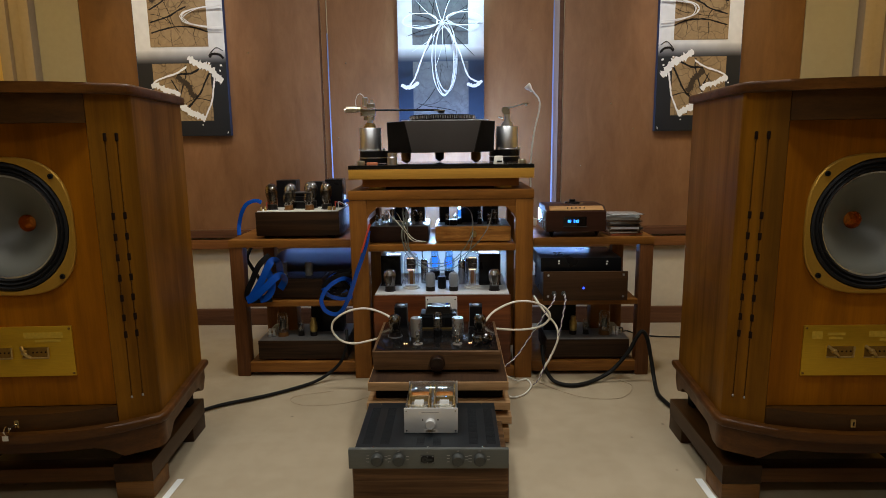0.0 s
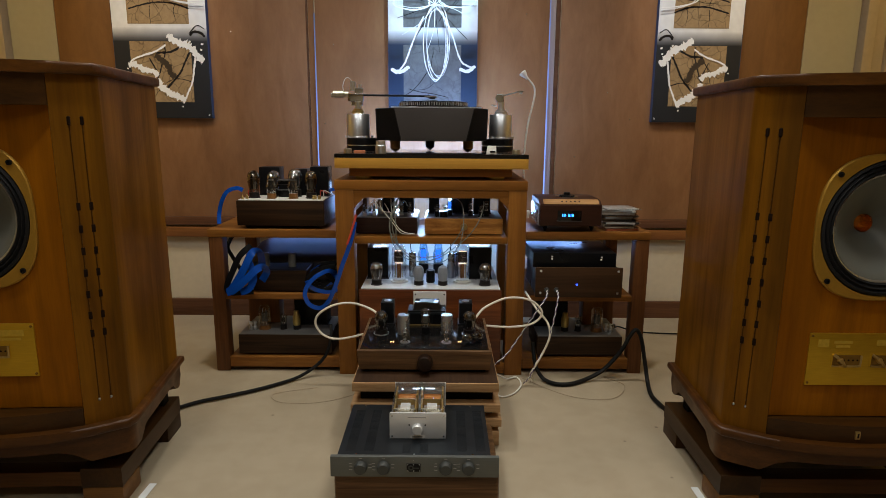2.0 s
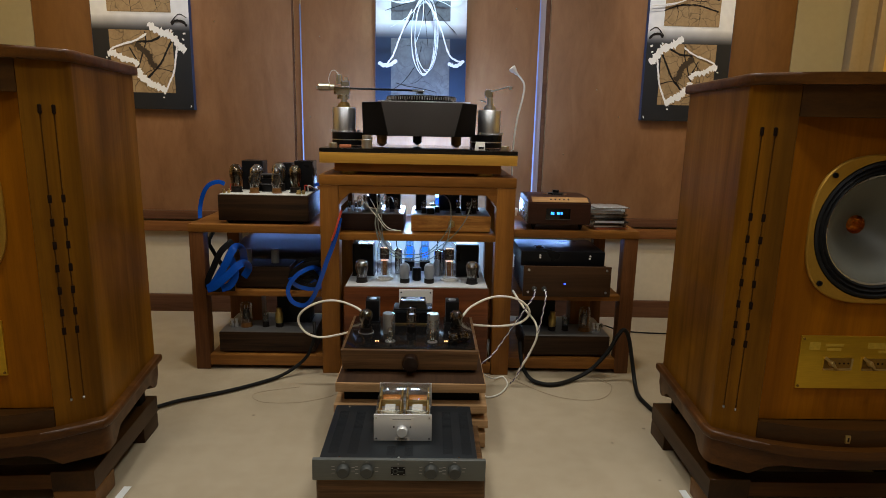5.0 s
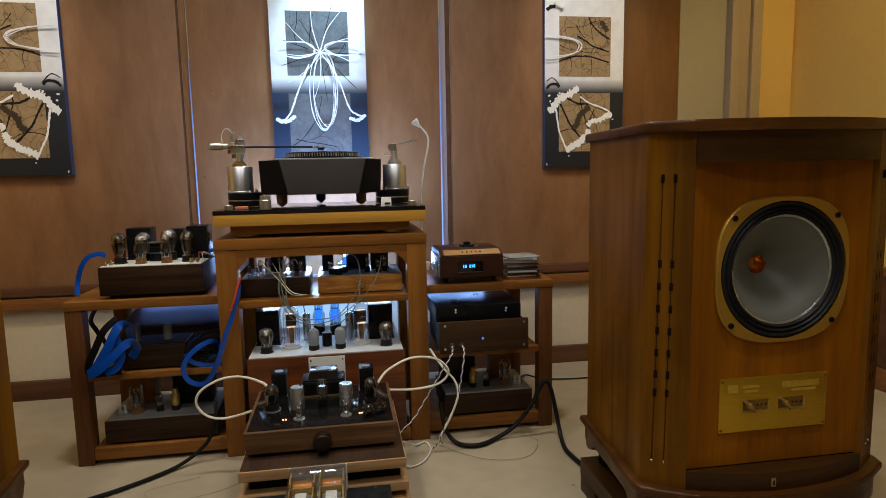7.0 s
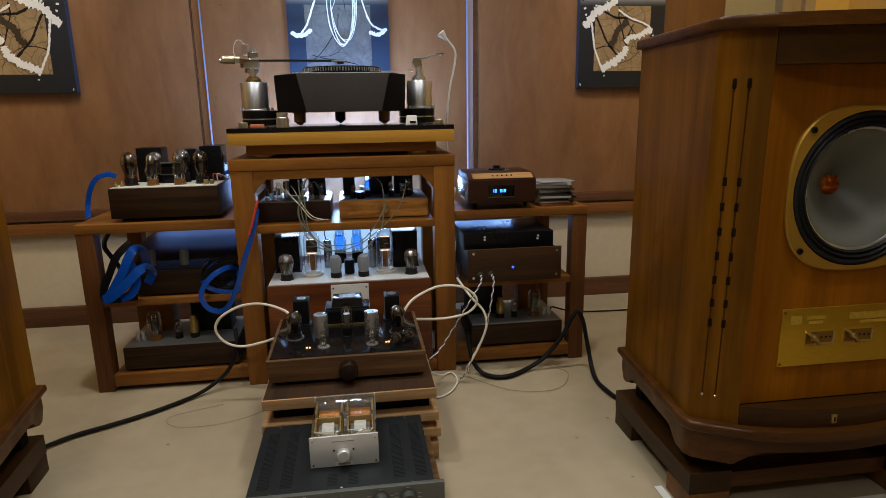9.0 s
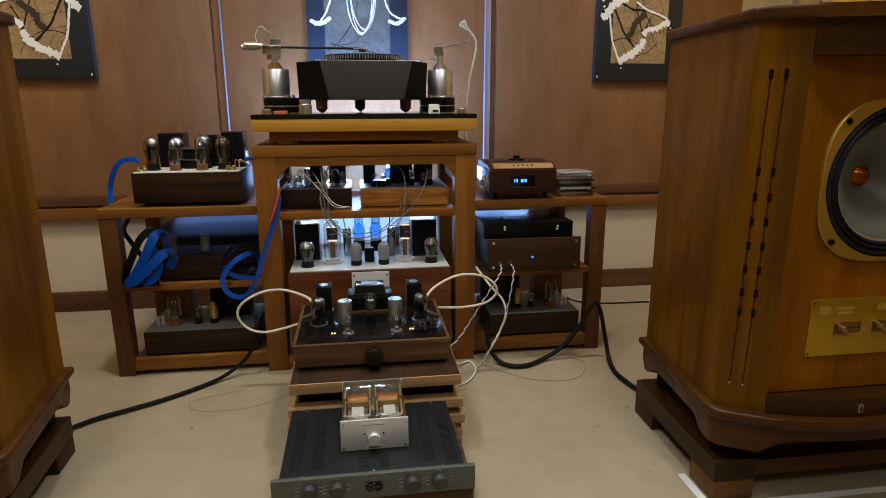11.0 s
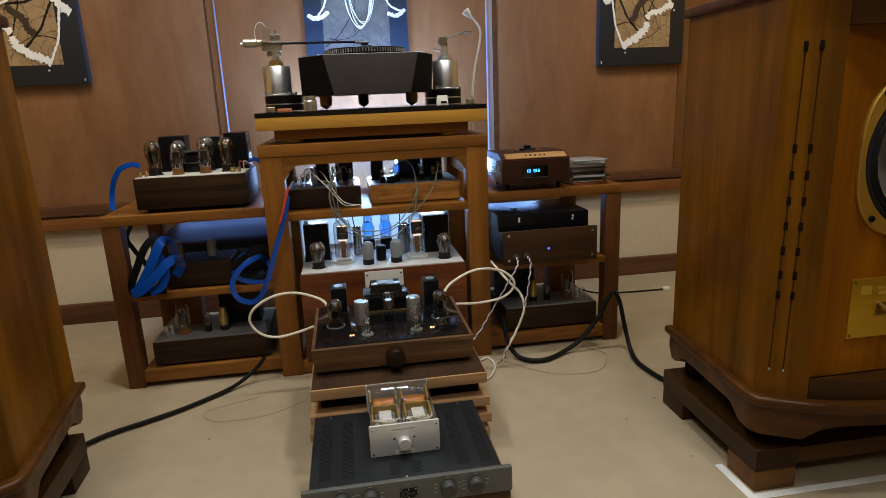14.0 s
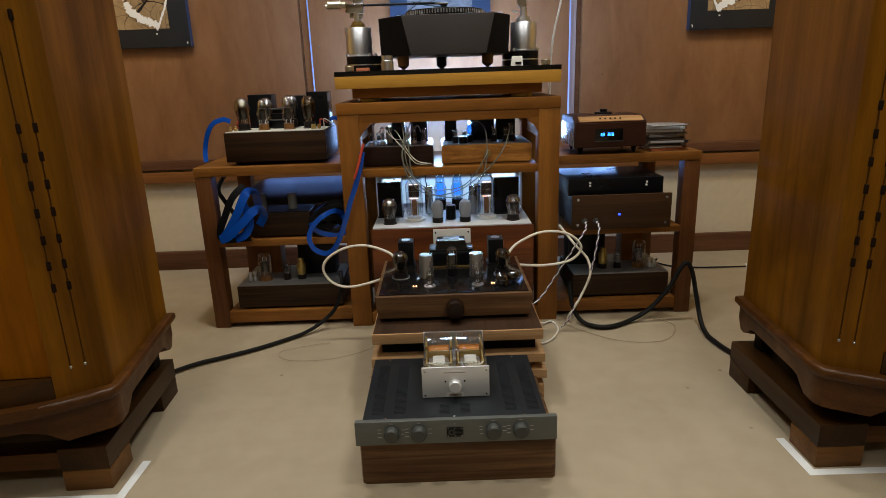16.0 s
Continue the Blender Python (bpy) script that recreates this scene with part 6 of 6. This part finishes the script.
wpart("knob", lathe([(0.0145, 0.8227), (0.0145, 0.836), (0.013, 0.838), (0, 0.838)], (-0.030, 0, 0.1945), "y", 28), M_ALU, fp, "silver knob")
for x in (-0.052, -0.008):
    wpart("screw", lathe([(0.0024, 0.8224), (0.002, 0.8238), (0, 0.824)], (x, 0, 0.204), "y", 10), M_BLACK, fp)
lb = wpart("label", box(-0.064, 0.002, -0.8232, -0.8227, 0.2205, 0.2315), M_PAPER, fp, "white strip label")
wpart("label_bar", box(-0.056, -0.006, -0.8236, -0.8233, 0.2252, 0.2272), M_GREYPRINT, lb)
lb = wpart("label", box(-0.050, -0.010, -0.8232, -0.8227, 0.1652, 0.1745), M_PAPER, fp, "small white label")
wpart("label_bar", box(-0.044, -0.016, -0.8236, -0.8233, 0.1672, 0.1722), M_GREYPRINT, lb)
for x in (-0.066, 0.009):
    # front: brass-framed bobbin with a paper tag; rear: copper winding
    tr = wpart("transformer", box(x - 0.024, x + 0.024, -0.788, -0.730, 0.1688, 0.220, 0.003), M_GREYTOP, t, "small transformer with brass frame")
    for dx in (-0.031, 0.027):
        wpart("frame_cheek", box(x + dx, x + dx + 0.004, -0.795, -0.724, 0.1687, 0.236, 0.001), M_YELTAPE, tr)
    for y in (-0.795, -0.728):
        wpart("frame_cheek", box(x - 0.0268, x + 0.0268, y, y + 0.004, 0.1687, 0.236 if y > -0.75 else 0.224, 0.001), M_YELTAPE, tr)
    wpart("paper_tag", box(x - 0.014, x + 0.014, -0.7850, -0.740, 0.2202, 0.2300, 0.001), M_PAPER, tr, "white paper tag")
    for k in range(6):
        s = -0.022 + 0.0088 * k
        wpart("lead", tube([(x + s, -0.780, 0.220), (x + s * 1.25, -0.797, 0.238), (x + s * 0.5 + 0.008, -0.806, 0.236), (-0.028 + s * 0.3, -0.805, 0.212)], 0.0018, 6, 6), M_CABLEW, tr)
    tr = wpart("transformer", lathe([(0, -0.026), (0.021, -0.026), (0.023, -0.022), (0.023, 0.022), (0.021, 0.026), (0, 0.026)], (x, -0.676, 0.203), "x", 24), M_ORANGE, t, "copper wound transformer")
    for dx in (-0.033, 0.028):
        wpart("frame_cheek", box(x + dx, x + dx + 0.005, -0.708, -0.644, 0.1687, 0.238, 0.001), M_YELTAPE, tr)


# ---- cables ----
M_TANW = plain("tan_lead_jacket", (0.30, 0.23, 0.15), 0.6)
cable("interconnect_cable", [(-0.20, -0.18, 0.300), (-0.225, -0.14, 0.318), (-0.30, -0.12, 0.340), (-0.372, -0.12, 0.335), (-0.435, -0.12, 0.300), (-0.452, -0.12, 0.258), (-0.425, -0.12, 0.215), (-0.375, -0.12, 0.197), (-0.310, -0.12, 0.206), (-0.232, -0.13, 0.232)], 0.0044, M_CABLEW, "thick cream interconnect looping out of the amplifier")
cable("interconnect_cable", [(0.160, -0.18, 0.305), (0.200, -0.14, 0.335), (0.285, -0.12, 0.366), (0.372, -0.12, 0.357), (0.418, -0.12, 0.310), (0.385, -0.12, 0.266), (0.300, -0.12, 0.250), (0.195, -0.14, 0.262)], 0.0044, M_CABLEW, "thick cream interconnect looping beside the rack")
cable("interconnect_cable", [(0.372, 0.020, 0.352), (0.392, -0.045, 0.325), (0.412, -0.08, 0.300), (0.445, -0.10, 0.262), (0.452, -0.12, 0.215), (0.430, -0.12, 0.150), (0.402, -0.12, 0.095), (0.385, -0.10, 0.050), (0.40, -0.06, 0.012)], 0.0042, M_CABLEW, "cream cable hanging to the floor")
cable("floor_lead", [(0.222, -0.20, 0.10), (0.262, -0.12, 0.05), (0.300, -0.06, 0.012), (0.340, -0.03, 0.006), (0.350, -0.10, 0.006), (0.315, -0.18, 0.006), (0.265, -0.215, 0.006), (0.225, -0.20, 0.02)], 0.0032, M_WHITE, "thin white lead curled on the carpet")


def braided(name, pts, r, label):
    """Two strands twisted round one another, one white and one violet."""
    line = smooth_line(pts, 16)
    t = thing(name, line[0], label, "cable", "twisted leads")
    for k, mt in ((0, M_WHITE), (1, plain("violet_strand", (0.10, 0.07, 0.14), 0.5))):
        q = []
        for i, p in enumerate(line):
            a = i * 0.75 + math.pi * k
            q.append(p + Vector((math.cos(a) * r, 0, math.sin(a) * r * 0.5)))
        part("strand", tube([p - line[0] for p in q], r * 0.85, 6, 2), mt, t)


braided("twisted_lead", [(0.444, -0.064, 0.381), (0.436, -0.100, 0.365), (0.405, -0.12, 0.325), (0.366, -0.12, 0.262), (0.325, -0.12, 0.197), (0.285, -0.13, 0.142), (0.222, -0.16, 0.10)], 0.0021, "twisted violet and white lead")
braided("twisted_lead", [(0.482, -0.064, 0.381), (0.482, -0.10, 0.368), (0.470, -0.12, 0.310), (0.458, -0.12, 0.240), (0.438, -0.12, 0.170), (0.405, -0.12, 0.105), (0.380, -0.12, 0.045), (0.36, -0.10, 0.010)], 0.0021, "twisted violet and white lead")
cable("mains_cable", [(-0.420, 0.02, 0.210), (-0.416, -0.005, 0.160), (-0.438, -0.01, 0.090), (-0.478, -0.02, 0.045), (-0.540, -0.06, 0.014), (-0.615, -0.127, 0.010), (-0.695, -0.189, 0.010), (-0.775, -0.238, 0.010), (-0.852, -0.282, 0.010), (-0.911, -0.336, 0.010), (-0.99, -0.42, 0.010)], 0.0070, M_CABLEB, "thick black power cord running across the carpet")
cable("mains_cable", [(0.405, -0.01, 0.150), (0.412, -0.04, 0.070), (0.440, -0.06, 0.018), (0.480, -0.10, 0.011), (0.540, -0.105, 0.011), (0.620, -0.06, 0.014), (0.690, -0.05, 0.052), (0.752, -0.05, 0.128), (0.785, -0.05, 0.192), (0.808, -0.05, 0.218), (0.828, -0.055, 0.186), (0.842, -0.07, 0.105), (0.846, -0.11, 0.030), (0.835, -0.18, 0.011), (0.834, -0.25, 0.010), (0.86, -0.36, 0.010), (0.95, -0.45, 0.010)], 0.0082, M_CABLEB, "thick black braided power cord arching beside the rack")
cable("thin_lead", [(0.755, 0.10, 0.185), (0.80, 0.22, 0.150), (0.87, 0.45, 0.060), (0.94, 0.62, 0.008), (1.0, 0.557, 0.006), (1.116, 0.526, 0.006), (1.317, 0.519, 0.006)], 0.0035, M_CABLEB, "thin black lead lying on the carpet")
o = tagged(part("plug", box(1.317, 1.352, 0.508, 0.530, 0.0, 0.016, 0.003), M_WHITE), "small white plug on the carpet", "plug")
cable("mains_cable", [(-0.872, 0.48, 0.560), (-0.900, 0.38, 0.540), (-0.922, 0.30, 0.480), (-0.905, 0.30, 0.430), (-0.870, 0.28, 0.385), (-0.84, 0.24, 0.350)], 0.0085, M_CABLEB, "black cord behind the low rack")
cable("ribbon_cable", [(-0.775, 0.10, 0.748), (-0.800, 0.10, 0.756), (-0.838, 0.10, 0.742), (-0.862, 0.10, 0.705), (-0.876, 0.10, 0.655), (-0.872, 0.08, 0.612)], 0.0085, M_BLUEC, "blue flat cable with red ends", 8, 10, 0.0013)
cable("ribbon_cable", [(-0.470, 0.20, 0.725), (-0.425, 0.215, 0.742), (-0.392, 0.22, 0.700)], 0.007, M_BLUEC, "blue flat cable behind the tall rack", 8, 8, 0.002)
for strap, w in (([(-0.706, 0.080, 0.440), (-0.702, 0.045, 0.500), (-0.718, 0.012, 0.512), (-0.737, 0.0, 0.482), (-0.753, -0.004, 0.448), (-0.782, -0.006, 0.399), (-0.806, -0.008, 0.364), (-0.822, -0.006, 0.352)], 0.0150),
                 ([(-0.700, 0.046, 0.385), (-0.676, 0.036, 0.425), (-0.682, 0.004, 0.452), (-0.702, -0.010, 0.445), (-0.722, -0.016, 0.426), (-0.758, -0.020, 0.392), (-0.794, -0.020, 0.362), (-0.824, -0.016, 0.350)], 0.0150),
                 ([(-0.742, 0.016, 0.474), (-0.726, 0.010, 0.436), (-0.722, 0.006, 0.396), (-0.742, 0.002, 0.362), (-0.775, 0.0, 0.348)], 0.0145)):
    cable("ribbon_cable", strap, w, M_BLUEC, "folded blue flat cable on the rack shelf", 8, 10, 0.0012)
cable("ribbon_cable", [(-0.738, 0.05, 0.530), (-0.778, 0.03, 0.492), (-0.810, 0.022, 0.427), (-0.832, 0.018, 0.375), (-0.826, 0.016, 0.345), (-0.780, 0.018, 0.343), (-0.730, 0.025, 0.346)], 0.0125, M_BLACK, "black flat cable folded with the blue one", 8, 10, 0.0015)
cable("ribbon_cable", [(-0.306, -0.02, 0.640), (-0.317, -0.024, 0.588), (-0.336, -0.024, 0.527), (-0.358, -0.024, 0.471), (-0.377, -0.024, 0.414), (-0.399, -0.022, 0.357), (-0.420, -0.018, 0.317), (-0.445, -0.010, 0.291), (-0.473, -0.006, 0.288), (-0.502, -0.004, 0.304), (-0.516, -0.002, 0.338), (-0.510, 0.002, 0.367), (-0.490, 0.006, 0.396), (-0.461, 0.014, 0.419), (-0.425, 0.045, 0.428), (-0.395, 0.10, 0.40)], 0.0088, M_BLUEC, "blue flat cable with red end draped over the rack leg", 8, 10, 0.0013)
cable("ribbon_cable", [(-0.512, 0.02, 0.392), (-0.500, 0.03, 0.366), (-0.470, 0.036, 0.348), (-0.420, 0.04, 0.340), (-0.394, 0.05, 0.356), (-0.398, 0.07, 0.392), (-0.420, 0.09, 0.410)], 0.0085, M_BLUEC, "blue flat cable coiled behind the rack leg", 8, 10, 0.0013)
for k in range(3):
    d = 0.016 * k
    cable("ribbon_cable", [(-0.400, 0.08 + d, 0.360 + d), (-0.450, 0.06 + d, 0.350 + d * 0.6), (-0.502, 0.05 + d, 0.372 + d * 0.5), (-0.484, 0.05 + d, 0.415 + d * 0.4), (-0.452, 0.05 + d, 0.438 + d * 0.3), (-0.402, 0.06 + d, 0.446 + d * 0.2)], 0.0095, M_BLACK, "coiled black flat cable behind the rack leg", 8, 10, 0.0016)
cable("red_sleeve", [(-0.300, -0.016, 0.668), (-0.309, -0.022, 0.640), (-0.324, -0.027, 0.590), (-0.338, -0.027, 0.552)], 0.0042, M_REDC, "red cable sleeve beside the blue cable")
for k in range(3):
    d = 0.018 * k
    cable("ribbon_cable", [(-0.41, 0.08 + d, 0.372 + d), (-0.46, 0.06 + d, 0.430 + d * 0.4), (-0.51, 0.05 + d, 0.400), (-0.505, 0.045 + d, 0.352 + d * 0.3), (-0.45, 0.05 + d, 0.345), (-0.40, 0.07 + d, 0.365 + d)], 0.010, M_BLUEC if k == 1 else M_BLACK, "coiled dark cable behind the rack leg", 8, 10, 0.0025)
green = [[(-0.168, 0.10, 0.690), (-0.172, 0.05, 0.722), (-0.166, 0.005, 0.690), (-0.160, -0.004, 0.600), (-0.130, -0.006, 0.530), (-0.085, -0.006, 0.490), (-0.020, -0.006, 0.472), (0.040, -0.006, 0.482), (0.090, -0.006, 0.530), (0.110, -0.002, 0.575), (0.118, 0.02, 0.640), (0.112, 0.05, 0.700), (0.085, 0.09, 0.722), (0.06, 0.12, 0.70)],
         [(-0.135, 0.10, 0.690), (-0.142, 0.04, 0.725), (-0.170, 0.005, 0.650), (-0.165, -0.010, 0.570), (-0.125, -0.012, 0.505), (-0.060, -0.012, 0.482), (0.020, -0.012, 0.498), (0.090, -0.012, 0.545), (0.140, -0.010, 0.590), (0.175, 0.0, 0.640), (0.195, 0.03, 0.690), (0.200, 0.08, 0.710)]]
green.append([(-0.150, 0.09, 0.680), (-0.158, 0.03, 0.715), (-0.150, 0.0, 0.640), (-0.142, -0.010, 0.560), (-0.100, -0.014, 0.512), (-0.040, -0.014, 0.500), (0.030, -0.014, 0.512), (0.080, -0.012, 0.560), (0.112, -0.002, 0.612), (0.118, 0.045, 0.618)])
green.append([(-0.110, 0.10, 0.690), (-0.120, 0.05, 0.715), (-0.150, 0.02, 0.690), (-0.172, 0.0, 0.640), (-0.168, -0.008, 0.590), (-0.120, -0.016, 0.520), (-0.090, -0.016, 0.497)])
for g in green:
    cable("signal_lead", g, 0.0021, M_CABLEG, "thin grey-green lead hanging in front of the shelf")
for g in ([(-0.20, 0.08, 0.700), (-0.185, 0.03, 0.690), (-0.150, 0.0, 0.630), (-0.120, -0.005, 0.600), (-0.075, 0.0, 0.590)], [(-0.22, 0.08, 0.705), (-0.205, 0.02, 0.685), (-0.165, 0.0, 0.640), (-0.130, -0.005, 0.596), (-0.09, 0.02, 0.586)], [(-0.255, 0.11, 0.700), (-0.235, 0.04, 0.715), (-0.205, 0.02, 0.680), (-0.170, 0.05, 0.668)]):
    cable("signal_lead", g, 0.0015, M_CABLEW, "thin pale lead across the small amplifiers")
for x in (-0.082, 0.056):
    s = -1 if x < 0 else 1
    cable("top_cap_lead", [(x * 0.6, 0.24, 0.53), (x, 0.22, 0.55), (x * 1.25, 0.20, 0.51), (x * 1.1, 0.19, 0.45), (x, 0.2, 0.39)], 0.002, M_CABLEB, "thin black lead behind the blue valves")
cable("thin_lead", [(-0.45, -0.14, 0.004), (-0.60, -0.20, 0.004), (-0.56, -0.27, 0.004), (-0.42, -0.27, 0.004), (-0.30, -0.20, 0.004), (-0.26, -0.13, 0.02)], 0.0007, M_TANW, "hair-thin tan lead on the carpet")
cable("thin_lead", [(0.36, -0.03, 0.004), (0.52, -0.20, 0.004), (0.68, -0.22, 0.004), (0.76, -0.10, 0.004), (0.70, -0.02, 0.004)], 0.0009, M_TANW, "thin tan lead curled on the carpet")
